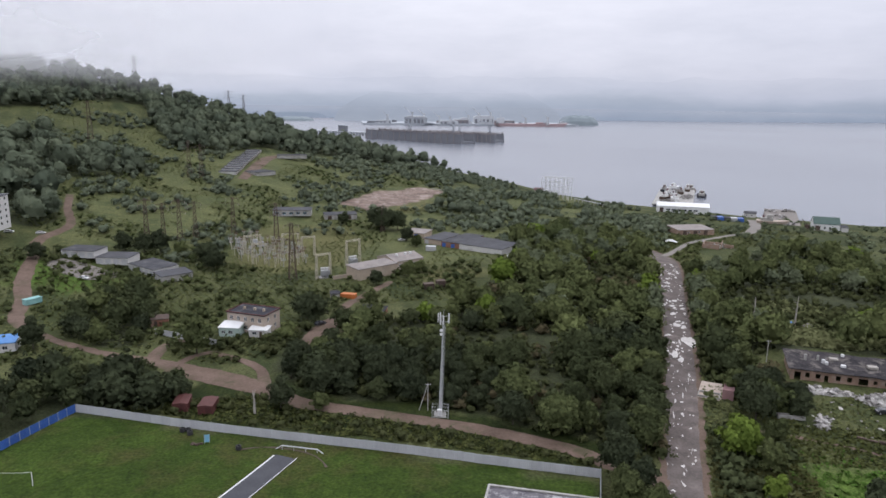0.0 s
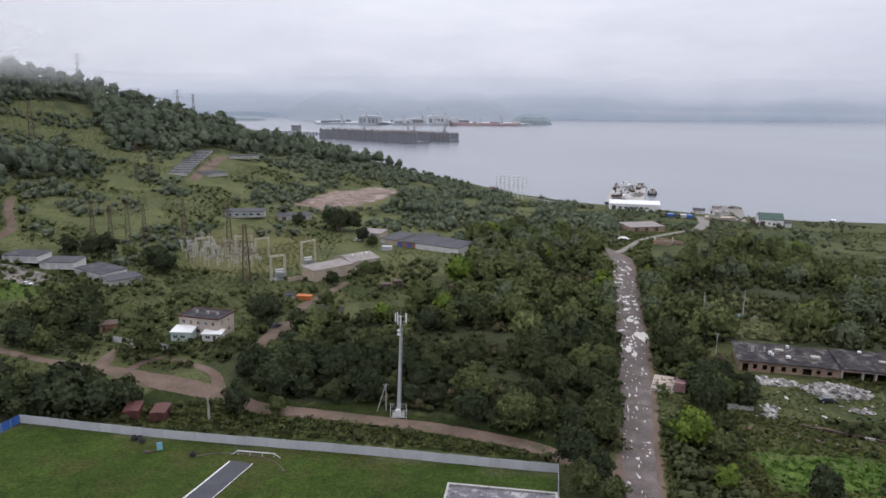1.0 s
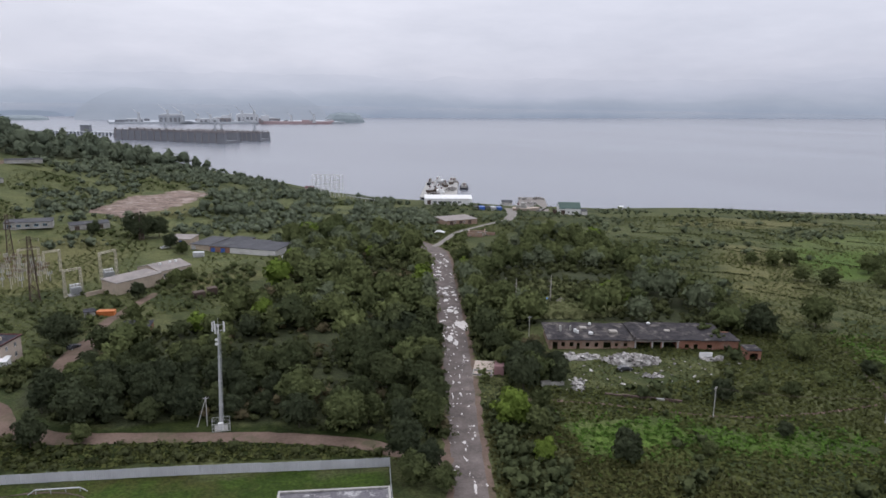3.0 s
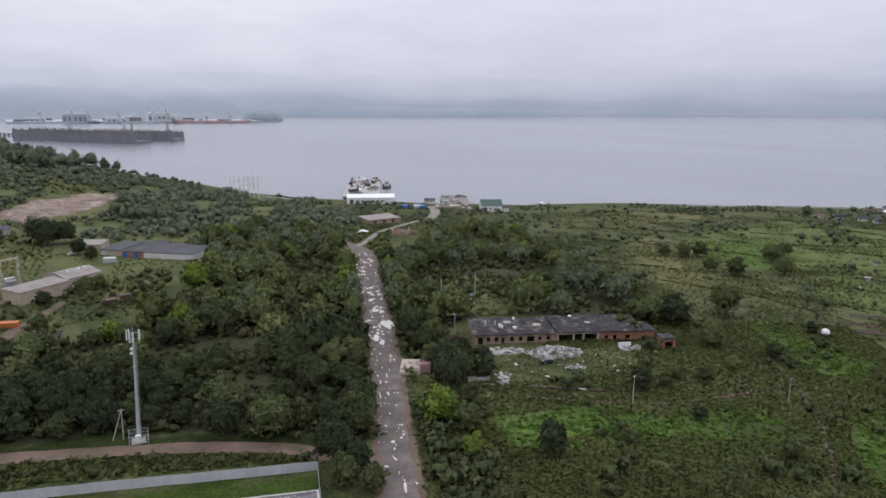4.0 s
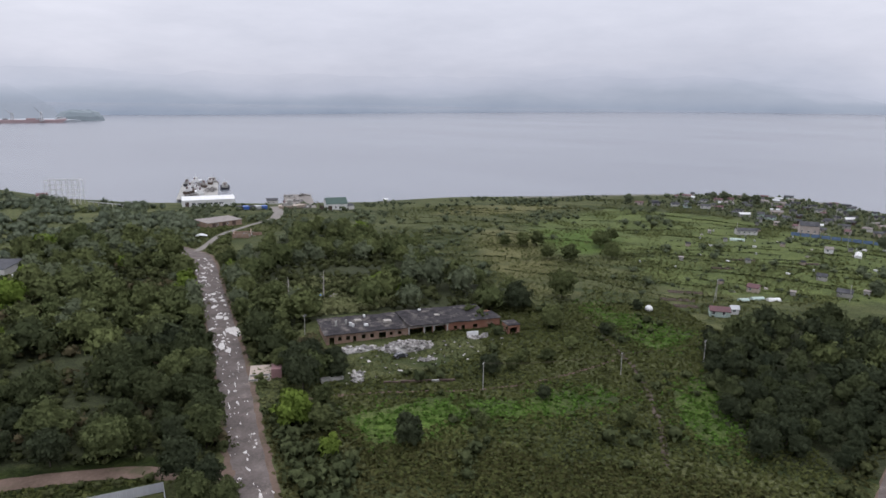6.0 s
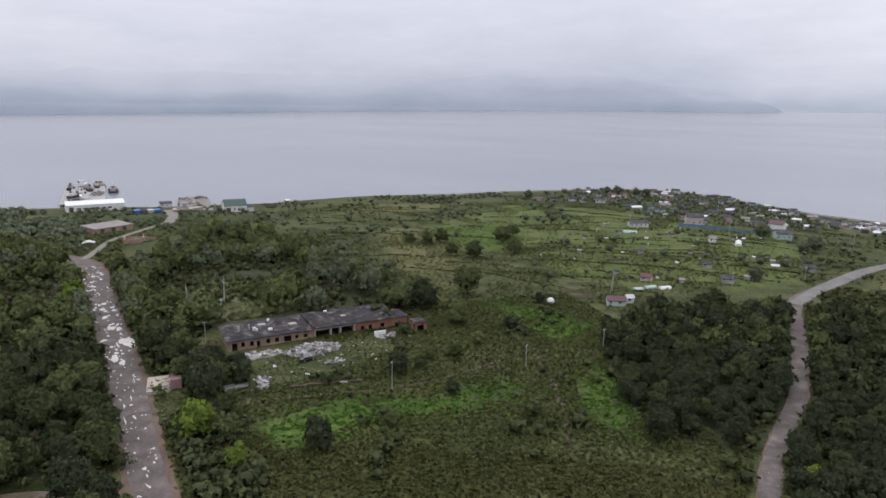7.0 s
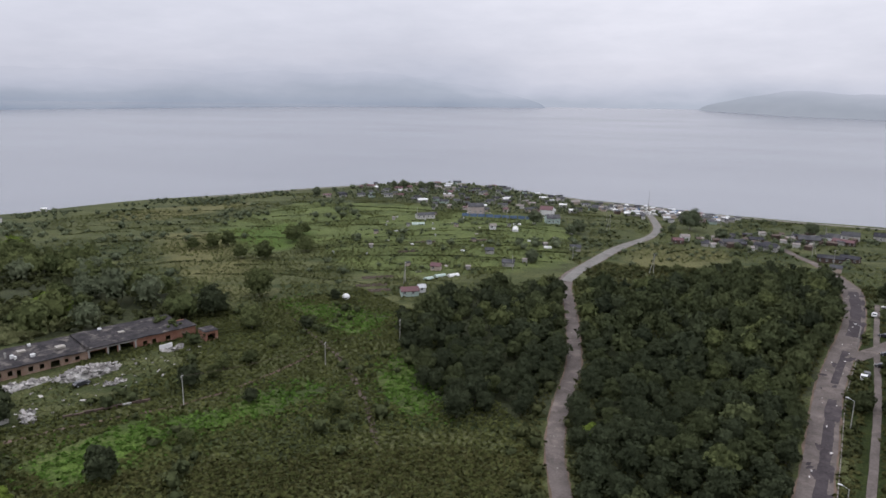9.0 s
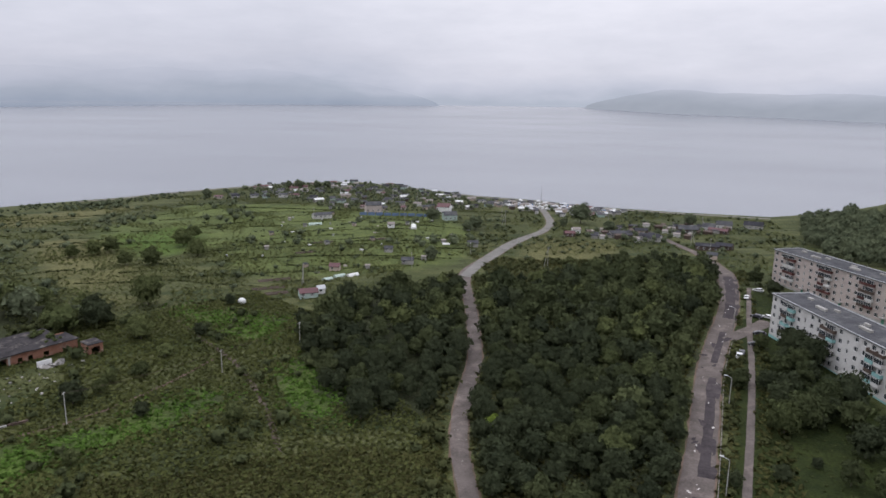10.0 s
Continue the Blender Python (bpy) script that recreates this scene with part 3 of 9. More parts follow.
# ---- low cloud hanging on the hilltop ----
def cloud_material():
    m = bpy.data.materials.new("low_cloud")
    m.use_nodes = True
    nt = m.node_tree
    nt.nodes.clear()
    pos = nt.nodes.new("ShaderNodeNewGeometry").outputs["Position"]
    edge = nt.nodes.new("ShaderNodeAttribute")
    edge.attribute_name = "thickness"
    puff = calc(nt, "SUBTRACT", grain(nt, pos, 0.010, 4, 0.55, (1, 1, 2.0)), 0.5)
    thick = calc(nt, "ADD", edge.outputs["Fac"], calc(nt, "MULTIPLY", calc(nt, "MULTIPLY", puff, edge.outputs["Fac"]), 1.6), True)
    d, t, c, o, g, h = (nt.nodes.new(k) for k in ("ShaderNodeBsdfDiffuse", "ShaderNodeBsdfTranslucent", "ShaderNodeBsdfTransparent", "ShaderNodeOutputMaterial", "ShaderNodeMixShader", "ShaderNodeMixShader"))
    for n in (d, t):
        n.inputs["Color"].default_value = (0.88, 0.88, 0.90, 1)
    g.inputs[0].default_value = 0.5
    nt.links.new(d.outputs[0], g.inputs[1])
    nt.links.new(t.outputs[0], g.inputs[2])
    nt.links.new(thick, h.inputs[0])
    nt.links.new(c.outputs[0], h.inputs[1])
    nt.links.new(g.outputs[0], h.inputs[2])
    nt.links.new(h.outputs[0], o.inputs[0])
    return m


def low_cloud():
    """Soft banks of cloud across the slope; each grows thicker upwards and thins out to the east."""
    cloud = thing("low_cloud", Matrix(), "pale grey low cloud hanging on the wooded hilltop", "cloud", kind="structure")
    white = cloud_material()
    for k, (r, low, high, most) in enumerate(((610, 96, 122, 0.34), (700, 88, 124, 0.30), (800, 84, 130, 0.34))):
        bm = B()
        az = np.linspace(-75, -8, 46)
        zs = np.concatenate([np.linspace(low, high, 9), [140, 165, 200, 250]])
        rows, thick = [], []
        for a in az:
            side = float(np.clip((-9 - a) / 22, 0, 1)) ** 1.3
            lean = 12 * noise.noise((a * 0.12, k * 7.0, 0))
            rows.append([bm.verts.new(((r + 0.4 * (z - low)) * math.sin(radians(a)), (r + 0.4 * (z - low)) * math.cos(radians(a)), z + lean * (1 - side * 0.5))) for z in zs])
            for z in zs:
                u, v = float(np.clip((z - low) / (high - low), 0, 1)), float(np.clip((250 - z) / 100, 0, 1))
                thick.append(most * side * u * u * (3 - 2 * u) * v)
        for p, q in zip(rows, rows[1:]):
            for j in range(len(zs) - 1):
                bm.faces.new((p[j], q[j], q[j + 1], p[j + 1]))
        for f in bm.faces:
            f.smooth = True
        me = mesh_of("bank", bm)
        me.attributes.new("thickness", "FLOAT", "POINT").data.foreach_set("value", np.array(thick, np.float32))
        part("bank", me, white, cloud)


low_cloud()


# ---- roads and tracks ----
def resample(line, step):
    pts = [Vector(p) for p in line]
    out = []
    for i in range(len(pts) - 1):
        p0, p1, p2, p3 = pts[max(i - 1, 0)], pts[i], pts[i + 1], pts[min(i + 2, len(pts) - 1)]
        n = max(1, int((p2 - p1).length / step))
        for k in range(n):
            t = k / n
            out.append(0.5 * (2 * p1 + (p2 - p0) * t + (2 * p0 - 5 * p1 + 4 * p2 - p3) * t * t + (3 * p1 - p0 - 3 * p2 + p3) * t ** 3))
    return out + [pts[-1]]


def ribbon(name, line, material, label, category, lift=0.10, ragged=0.35, across=6, seed=1, kind="structure"):
    """A road laid on the ground; line of x, y, width, with ragged edges."""
    bm = B()
    pts = resample(line, 2.5)
    rows = []
    for i, p in enumerate(pts):
        d = (pts[min(i + 1, len(pts) - 1)] - pts[max(i - 1, 0)])
        n = Vector((d.y, -d.x, 0)).normalized()
        row = []
        for k in range(across + 1):
            s = (k / across - 0.5)
            w = p.z
            if k in (0, across):
                w += ragged * 2 * noise.noise((p.x * 0.35, p.y * 0.35, k + seed))
            x, y = p.x + n.x * s * w, p.y + n.y * s * w
            edge = 0.08 if k in (0, across) else 0
            row.append(bm.verts.new((x, y, float(gz(x, y)) + lift - edge)))
        rows.append(row)
    for a, b in zip(rows, rows[1:]):
        for k in range(across):
            bm.faces.new((a[k], b[k], b[k + 1], a[k + 1]))
    bmesh.ops.recalc_face_normals(bm, faces=bm.faces)
    return tagged(part(name, bm, material), label, category, kind=kind)


ROAD_MAIN = [(28, 52, 7.2), (36, 82, 7.2), (45.7, 113.7, 7.0), (56.1, 147.3, 7.4), (68, 184, 8.4), (80.4, 225.4, 8.8), (97, 283.5, 10.2), (106, 318, 12), (110.2, 345.8, 12.5), (102.4, 387, 8), (95.6, 405.4, 6), (92, 440, 5)]
ROAD_EAST = [(x, y, 0.85 * w) for x, y, w in [(96, 22, 4.7), (118.2, 31.4, 4.7), (139.6, 39.9, 4.8), (163.7, 45.4, 5.0), (188.4, 49.4, 5.0), (215.6, 57.2, 5), (248.7, 68.1, 5), (280, 78.9, 7), (324.1, 80.4, 7.5), (387.7, 76.3, 7.5), (432, 68.9, 6), (470, 72, 6), (535.5, 88.3, 6), (556, 96, 8)]]
ROAD_BLOCKS = [(x, y, 0.84 * w) for x, y, w in [(90, -7, 8), (131.8, -10.9, 8), (163.9, -13.9, 7.8), (201, -17, 8), (235.9, -21.8, 8.4), (277.6, -28.1, 8.2), (327.7, -30.7, 9), (350.6, -27.3, 7), (390.5, -18.2, 4.5), (424, -5, 4.3), (470, 10, 4)]]
TRACK_MAST = [(47, 128, 4.5), (38, 135, 4.6), (28.2, 143.2, 5.2), (9.4, 151.6, 5.4), (-11.1, 157, 5.2), (-34.6, 163.5, 5.6), (-46.8, 171.8, 7), (-59.4, 178.4, 8.5), (-69.5, 182.8, 8), (-84.9, 190.9, 4.5), (-102.6, 196.6, 3.5), (-124.3, 208, 3.5), (-146, 226, 5), (-158, 250, 6), (-168.8, 267.8, 6), (-180, 295, 5), (-190, 318, 5), (-190, 345, 4.5), (-205, 372, 4), (-216.6, 397, 4)]
TRACK_LOOP = [(-47, 172, 3.4), (-51.4, 184.9, 3.2), (-58.4, 191.2, 2.6), (-70.6, 197.8, 2.4), (-76, 190, 3), (-77, 182, 3.4)]
TRACK_YARD = [(-84.9, 190.9, 4), (-86.2, 202.5, 4), (-80, 212, 4)]
TRACK_BARN = [(-46, 196, 5), (-42.3, 207, 6.5), (-40, 226, 7), (-37.2, 238.3, 5), (-36, 252, 4), (-30.5, 264, 4), (-22, 285, 3)]
TRACK_SHORE = [(110, 346, 5), (122, 360, 3.5), (150, 400, 3), (185, 430, 4), (203, 450, 6.5), (222, 484, 8), (236, 522, 7)]
FOOTPATH = [(100, -17, 1.8), (134.8, -20.6, 1.8), (167.6, -24.6, 1.8), (210.3, -29.2, 1.8), (266.4, -34.1, 1.8), (306.7, -38, 1.8)]
LINK = [(236, -24, 6), (250, -33, 5), (262, -40, 6)]
ROADS = [FOOTPATH, LINK, ROAD_MAIN, ROAD_EAST, ROAD_BLOCKS, TRACK_MAST, TRACK_LOOP, TRACK_YARD, TRACK_BARN, TRACK_SHORE]
ribbon("shoulder", [(x, y, w + 2.8) for x, y, w in ROAD_MAIN], DIRT, "brown dirt shoulder of the worn road", "shoulder", 0.09, 0.9)
ribbon("shoulder", [(x, y, w + 0.9) for x, y, w in ROAD_BLOCKS], DIRT, "brown dirt shoulder of the dark street", "shoulder", 0.09, 0.7)
ribbon("shoulder", [(x, y, w + 0.8) for x, y, w in ROAD_EAST], DIRT, "brown dirt shoulder of the narrow road", "shoulder", 0.09, 0.6)
ribbon("road", ROAD_MAIN, ASPHALT, "worn potholed grey asphalt road with pale clay patches", "road", 0.16)
ribbon("road", ROAD_EAST, ASPHALT, "narrow cracked grey asphalt road winding to the village", "road", 0.16, seed=5)
ribbon("road", ROAD_EAST[7:], PALE_ROAD, "pale worn asphalt road through the village plots", "road", 0.18, seed=6)
ribbon("road", ROAD_BLOCKS, ASPHALT, "patched dark asphalt street beside the apartment blocks", "road", 0.16, seed=9)
ribbon("track", TRACK_MAST, DIRT, "brown dirt track behind the fence", "track", 0.13, 0.7)
ribbon("track", TRACK_LOOP, DIRT, "brown dirt loop round a patch of grass", "track", 0.15, 0.6)
ribbon("track", TRACK_YARD, DIRT, "brown dirt track to a yard", "track", 0.15, 0.6)
ribbon("track", TRACK_BARN, DIRT, "pale gravel drive to the substation building", "track", 0.13, 0.6)
ribbon("yard", [(-172, 297, 9), (-162, 292.5, 15), (-150, 289, 14), (-142, 291, 8)], GRAVEL, "grey gravel yard before the garages", "yard", 0.14, 0.9)
ribbon("track", TRACK_SHORE, GRAVEL, "pale gravel track down to the shore", "track", 0.13, 0.6)
ribbon("track", [(-10, 575, 3), (20, 560, 3.5), (45, 520, 3), (60, 490, 2.5)], GRAVEL, "pale sandy track on the hillside", "track", 0.13, 0.6)
ribbon("pavement", FOOTPATH, ASPHALT, "narrow grey concrete footpath in the grass", "footpath", 0.14, 0.1, 3)
ribbon("pavement", LINK, ASPHALT, "grey asphalt link to the parking bay", "footpath", 0.2, 0.2, 3)

ribbon("path", [(189.7, 156, 1.2), (172.3, 130.5, 1.4), (161.7, 113.5, 1.5), (149.8, 100, 1.6), (137.5, 88.4, 1.5), (121, 75.5, 1.3)], SOIL, "dark trodden line through the weeds", "path", 0.12, 0.6, 2)
ribbon("path", [(70.6, 154.2, 1.2), (92.5, 144.4, 1.3), (117, 130.2, 1.3), (140, 124, 1.2), (165, 122, 1)], DIRT, "narrow trodden path below the ruined hall", "path", 0.12, 0.5, 2)
BEACH = [(a, float(np.interp(a, CREST[:, 0], CREST[:, 1]))) for a in range(44, 99, 3)]
ribbon("beach", [((r - 1) * math.sin(radians(a)), (r - 1) * math.cos(radians(a)), 7) for a, r in BEACH], GRAVEL, "narrow grey pebble beach along the bay", "beach", 0.12, 1.2)

# ---- trees and bushes ----
def gz1(x, y):
    i, j = int((x - XS[0]) / 6), int((y - YS[0]) / 6)
    u, v = (x - XS[i]) / 6, (y - YS[j]) / 6
    return float((GZ[j, i] * (1 - u) + GZ[j, i + 1] * u) * (1 - v) + (GZ[j + 1, i] * (1 - u) + GZ[j + 1, i + 1] * u) * v)


def leaf_tris(r, lobes, count, size, low=-0.35, rim=(0.80, 1.22)):
    """Bent leaf clumps spread over the skins of some lobes, thick above and thin below."""
    c = np.array([l[:3] for l in lobes])
    rad = np.array([l[3] for l in lobes])
    which = r.choice(len(lobes), count, p=rad ** 2 / (rad ** 2).sum())
    d = r.normal(size=(count, 3))
    d[:, 2] = np.where(d[:, 2] < low, -d[:, 2] * 0.6, d[:, 2])
    d /= np.linalg.norm(d, axis=1)[:, None]
    p = c[which] + d * (rad[which] * r.uniform(*rim, count))[:, None] * np.array([1, 1, 0.85])
    nrm = d + r.normal(size=(count, 3)) * 0.6
    nrm /= np.linalg.norm(nrm, axis=1)[:, None]
    a = np.cross(nrm, r.normal(size=(count, 3)))
    a /= np.linalg.norm(a, axis=1)[:, None]
    b = np.cross(nrm, a)
    s = (size * r.uniform(0.5, 1.4, count))[:, None]
    tri = np.stack([p - a * s - b * s * 0.6, p + a * s * 1.1 - b * s * 0.3, p - a * s * 0.1 + b * s * 1.15], 1)
    mid = c.mean(0)
    out = p - mid
    out /= np.linalg.norm(out, axis=1)[:, None] + 1e-6
    lit = 0.50 * d + 0.20 * out + 0.50 * nrm + np.array([0, 0, 0.08])
    lit /= np.linalg.norm(lit, axis=1)[:, None]
    return np.concatenate([tri, np.repeat(lit[:, None], 3, 1), np.repeat(r.random((count, 1, 1)), 3, 1)], 2)


def inner_boughs(lobes, around, rows, shrink=0.80, floor=None):
    """The leafy mass under the outer leaves: the joint skin of all lobes, seen from their middle."""
    c, rad = np.array([l[:3] for l in lobes], float), np.array([l[3] for l in lobes], float)
    mid = c[0].copy()
    u, v = np.meshgrid(np.arange(around) / around * 2 * np.pi, np.linspace(0.04, np.pi - 0.04, rows), indexing="ij")
    u = u + 0.5 * (np.arange(rows) % 2)[None] * 2 * np.pi / around
    d = np.stack([np.sin(v) * np.cos(u), np.sin(v) * np.sin(u), np.cos(v)], -1)
    o = c - mid
    b = d @ o.T
    disc = b * b - ((o ** 2).sum(1) - rad ** 2)
    s = np.where(disc > 0, b + np.sqrt(np.maximum(disc, 0)), 0.15)
    k = s.argmax(-1)
    p = mid + d * (s.max(-1) * shrink)[..., None]
    if floor is not None:
        p[..., 2] = np.maximum(p[..., 2], floor)
    lit = p - c[k]
    lit = lit / (np.linalg.norm(lit, axis=-1, keepdims=True) + 1e-6) + 0.35 * d + np.array([0, 0, 0.1])
    lit /= np.linalg.norm(lit, axis=-1, keepdims=True)
    # the core's tint lies below the leaves' mean: inner shade put into its colour
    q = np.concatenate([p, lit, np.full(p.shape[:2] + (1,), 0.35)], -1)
    q = np.concatenate([q, q[:1]], 0)
    a, b, e, f = q[:-1, :-1], q[1:, :-1], q[1:, 1:], q[:-1, 1:]
    return np.concatenate([np.stack([a, f, e], 2).reshape(-1, 3, 7), np.stack([a, e, b], 2).reshape(-1, 3, 7)])


def crown_lobes(r, height, radius):
    """A broad crown of boughs: a wide middle, a ring of side boughs, low skirts and some tops."""
    lobes = [(0, 0, height * 0.52, radius * 0.62)]
    for i in range(11):
        a, d = i * 0.571 + r.uniform(-0.4, 0.4), radius * r.uniform(0.45, 0.80)
        lobes.append((d * np.cos(a), d * np.sin(a), height * r.uniform(0.36, 0.70), radius * r.uniform(0.20, 0.38)))
    for i in range(7):
        a, d = i * 0.9 + r.uniform(-0.4, 0.4), radius * r.uniform(0.12, 0.48)
        lobes.append((d * np.cos(a), d * np.sin(a), height * r.uniform(0.64, 0.90), radius * r.uniform(0.18, 0.34)))
    for i in range(6):
        a, d = i * 1.05 + r.uniform(-0.3, 0.3), radius * r.uniform(0.38, 0.62)
        lobes.append((d * np.cos(a), d * np.sin(a), height * r.uniform(0.18, 0.32), radius * r.uniform(0.24, 0.34)))
    return lobes


def trunk_mesh(r, height, radius, thick):
    bm = B()
    top = height * 0.6
    bar(bm, (0, 0, -0.4), (0.1, 0.05, top * 0.55), thick, thick * 0.7, 7)
    bar(bm, (0.1, 0.05, top * 0.53), (0, 0.1, top * 1.15), thick * 0.7, thick * 0.25, 6)
    for i in range(5):
        a, z = i * 1.26 + r.uniform(-0.3, 0.3), top * r.uniform(0.45, 0.8)
        d = radius * r.uniform(0.5, 0.75)
        bar(bm, (0.05, 0.05, z), (d * math.cos(a), d * math.sin(a), z + height * 0.22), thick * 0.38, thick * 0.1, 5)
    return mesh_of("trunk", bm)


TREE_KINDS = []
for n in range(8):
    h, rad = 1.15 * (8.2, 9.5, 7.5, 10.0, 8.8, 7.0, 9.0, 6.2)[n], 1.3 * (3.6, 3.9, 3.5, 4.3, 3.3, 3.4, 4.5, 3.0)[n]
    lobes = crown_lobes(rng, h, rad)
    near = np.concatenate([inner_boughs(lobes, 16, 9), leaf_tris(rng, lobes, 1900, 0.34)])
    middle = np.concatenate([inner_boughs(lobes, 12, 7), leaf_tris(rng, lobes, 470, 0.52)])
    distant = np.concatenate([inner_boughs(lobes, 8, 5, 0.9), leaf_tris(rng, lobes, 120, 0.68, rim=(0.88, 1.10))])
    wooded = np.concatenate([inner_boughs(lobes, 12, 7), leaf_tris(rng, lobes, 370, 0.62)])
    TREE_KINDS.append((trunk_mesh(rng, h, rad, 0.2), near, middle, distant, h, rad, wooded))
CROWNS = {}


def crown_of(kind, material):
    """The crown's mesh of one kind of tree in one leaf colour, made once."""
    if (kind, material.name) not in CROWNS:
        me = leaves("crown", TREE_KINDS[kind][1])
        me.materials.append(material)
        CROWNS[kind, material.name] = me
    return CROWNS[kind, material.name]


for n in range(8):
    TREE_KINDS[n][0].materials.append(BARK)


def tree(x, y, kind=0, scale=1.0, material=None, label="leafy green deciduous tree with a rounded crown", group="trees of the woods"):
    m = at(x, y, rng.uniform(0, 360)) @ Matrix.Scale(scale, 4)
    t = thing("tree", m, label, "tree", group)
    part("trunk", TREE_KINDS[kind][0], None, t)
    part("crown", crown_of(kind, material or LEAF), None, t)
    return t


def darts(plan, gap, limit=5000, keep=None, r=rng):
    """Places inside a plan, no two nearer than a gap."""
    p = np.array(plan, float)
    (x0, y0), (x1, y1) = p.min(0), p.max(0)
    cell, out = {}, []
    tries = int((x1 - x0) * (y1 - y0) / gap ** 2 * 6)
    xs, ys = r.uniform(x0, x1, tries), r.uniform(y0, y1, tries)
    ok = inside(plan, xs, ys)
    for x, y in zip(xs[ok], ys[ok]):
        if len(out) >= limit:
            break
        i, j = int(x // gap), int(y // gap)
        if any((x - a) ** 2 + (y - b) ** 2 < gap * gap for u in (-1, 0, 1) for v in (-1, 0, 1) for a, b in cell.get((i + u, j + v), ())):
            continue
        if keep is None or keep(x, y):
            cell.setdefault((i, j), []).append((x, y))
            out.append((x, y))
    return out


# distance to the nearest road's edge, per metre of the plan from (-500, -100)
ROAD_FREE = np.full((1000, 1200), 9.0)
MY, MX = np.mgrid[0:1000, 0:1200]
for line in ROADS:
    for p in resample(line, 3):
        i, j = int(p.x + 500), int(p.y + 100)
        w = slice(max(j - 14, 0), j + 15), slice(max(i - 14, 0), i + 15)
        ROAD_FREE[w] = np.minimum(ROAD_FREE[w], np.hypot(MX[w] - 500 - p.x, MY[w] - 100 - p.y) - p.z / 2)


def off_road(x, y, room=2.0):
    i, j = int(x + 500), int(y + 100)
    return not (0 <= i < 1200 and 0 <= j < 1000) or ROAD_FREE[j, i] > room


def placed(shapes, spots, tall=(0.8, 1.2), sink=0.0):
    """Copies of leaf arrays set on the ground at spots, as one array."""
    out = []
    for x, y in spots:
        q = shapes[rng.integers(len(shapes))]
        a, s = rng.uniform(0, 6.28), rng.uniform(*tall)
        c, k = np.cos(a) * s, np.sin(a) * s
        w = q.copy()
        w[..., 0], w[..., 1] = q[..., 0] * c - q[..., 1] * k + x, q[..., 0] * k + q[..., 1] * c + y
        w[..., 3], w[..., 4] = (q[..., 3] * c - q[..., 4] * k) / s, (q[..., 3] * k + q[..., 4] * c) / s
        w[..., 6] = np.clip(q[..., 6] + rng.normal(0, 0.35), -0.6, 1.6)
        w[..., 2] = q[..., 2] * s * rng.uniform(0.85, 1.15) + gz1(x, y) - sink
        out.append(w)
    return np.concatenate(out) if out else np.zeros((0, 3, 7))


REED_GLADE = [(109, 214), (106, 240), (112, 268), (138, 282), (162, 288), (182, 262), (160, 240), (146, 214), (128, 208)]
GRASS_GAP = [(27, 215), (36, 219), (33, 176), (26, 156), (20, 157)]
DRY_GLADE = [(66, 318), (92, 315), (77, 267), (60, 270)]
# the nearest trees stand singly, the rest of each wood is one mass
near_mix = [LEAF, LEAF, LEAF_MID, LEAF_MID, LEAF_DARK, LEAF_OLIVE, LEAF_MID, LEAF_OLIVE]
single = 0
masses = {}
for plan, gap, scale, leaf in ((WOOD_MAST, 6.2, 1.0, LEAF), (WOOD_RUIN, 7.2, 0.95, LEAF), (WOOD_EAST, 4.7, 0.72, LEAF_DARK), (WOOD_BLOCKS, 4.8, 0.74, LEAF_DARK),
                               (GROVE_FENCE, 5.6, 0.95, LEAF_DARK), (GROVE_TRACK, 6.0, 0.85, LEAF_DARK)):
    rest = []
    for x, y in darts(plan, gap, keep=lambda x, y: off_road(x, y, 2.4 if leaf is LEAF_DARK else 2.6)):
        patch = noise.noise((x * 0.035, y * 0.035, 4))
        if plan is WOOD_RUIN and (patch < -0.30 or inside(REED_GLADE, x, y)) or plan is WOOD_MAST and (inside(GRASS_GAP, x, y) or inside(DRY_GLADE, x, y) or patch < -0.30 and (y > 200 or x > 18)):
            continue
        if math.hypot(x, y) < 205 and single < 215:
            pick = LEAF_MID if rng.random() < 0.5 else near_mix[rng.integers(len(near_mix))]
            if leaf is LEAF_DARK:
                pick = (LEAF_DARK, LEAF_DARK, LEAF_DARK, LEAF_DARK, LEAF_MID, LEAF_MID if rng.random() < 0.85 else LEAF)[rng.integers(6)]
            if plan is WOOD_MAST and y < 188 and x < 15:
                pick = LEAF_DARK if rng.random() < 0.75 else LEAF_MID
            tree(x, y, int(rng.integers(8)), scale * rng.uniform(0.72, 1.12), pick)
            single += 1
        else:
            rest.append((x, y))
    share = {LEAF: (0.46, 0.12, 0.14, 0.03, 0.25), LEAF_DARK: (0.02, 0.64, 0.0, 0.0, 0.34)}[leaf]
    lots = rng.choice(5, len(rest), p=share)
    if leaf is LEAF:  # paler leaf colours further off stand in for haze
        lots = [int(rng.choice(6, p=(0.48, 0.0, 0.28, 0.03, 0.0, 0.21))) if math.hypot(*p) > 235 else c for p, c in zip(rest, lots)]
    # dark woods take lighter leaves with distance as well, haze by choice of colour
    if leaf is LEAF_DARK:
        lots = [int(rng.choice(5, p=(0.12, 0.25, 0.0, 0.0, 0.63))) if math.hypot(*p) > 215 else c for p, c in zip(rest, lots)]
    for k, kind_leaf in enumerate((LEAF, LEAF_DARK, LEAF_OLIVE, LEAF_YELLOW, LEAF_MID, LEAF_FAR_HAZE)):
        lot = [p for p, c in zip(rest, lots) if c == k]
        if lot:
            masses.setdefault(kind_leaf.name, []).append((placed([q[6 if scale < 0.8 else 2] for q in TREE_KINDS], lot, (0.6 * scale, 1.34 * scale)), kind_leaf))
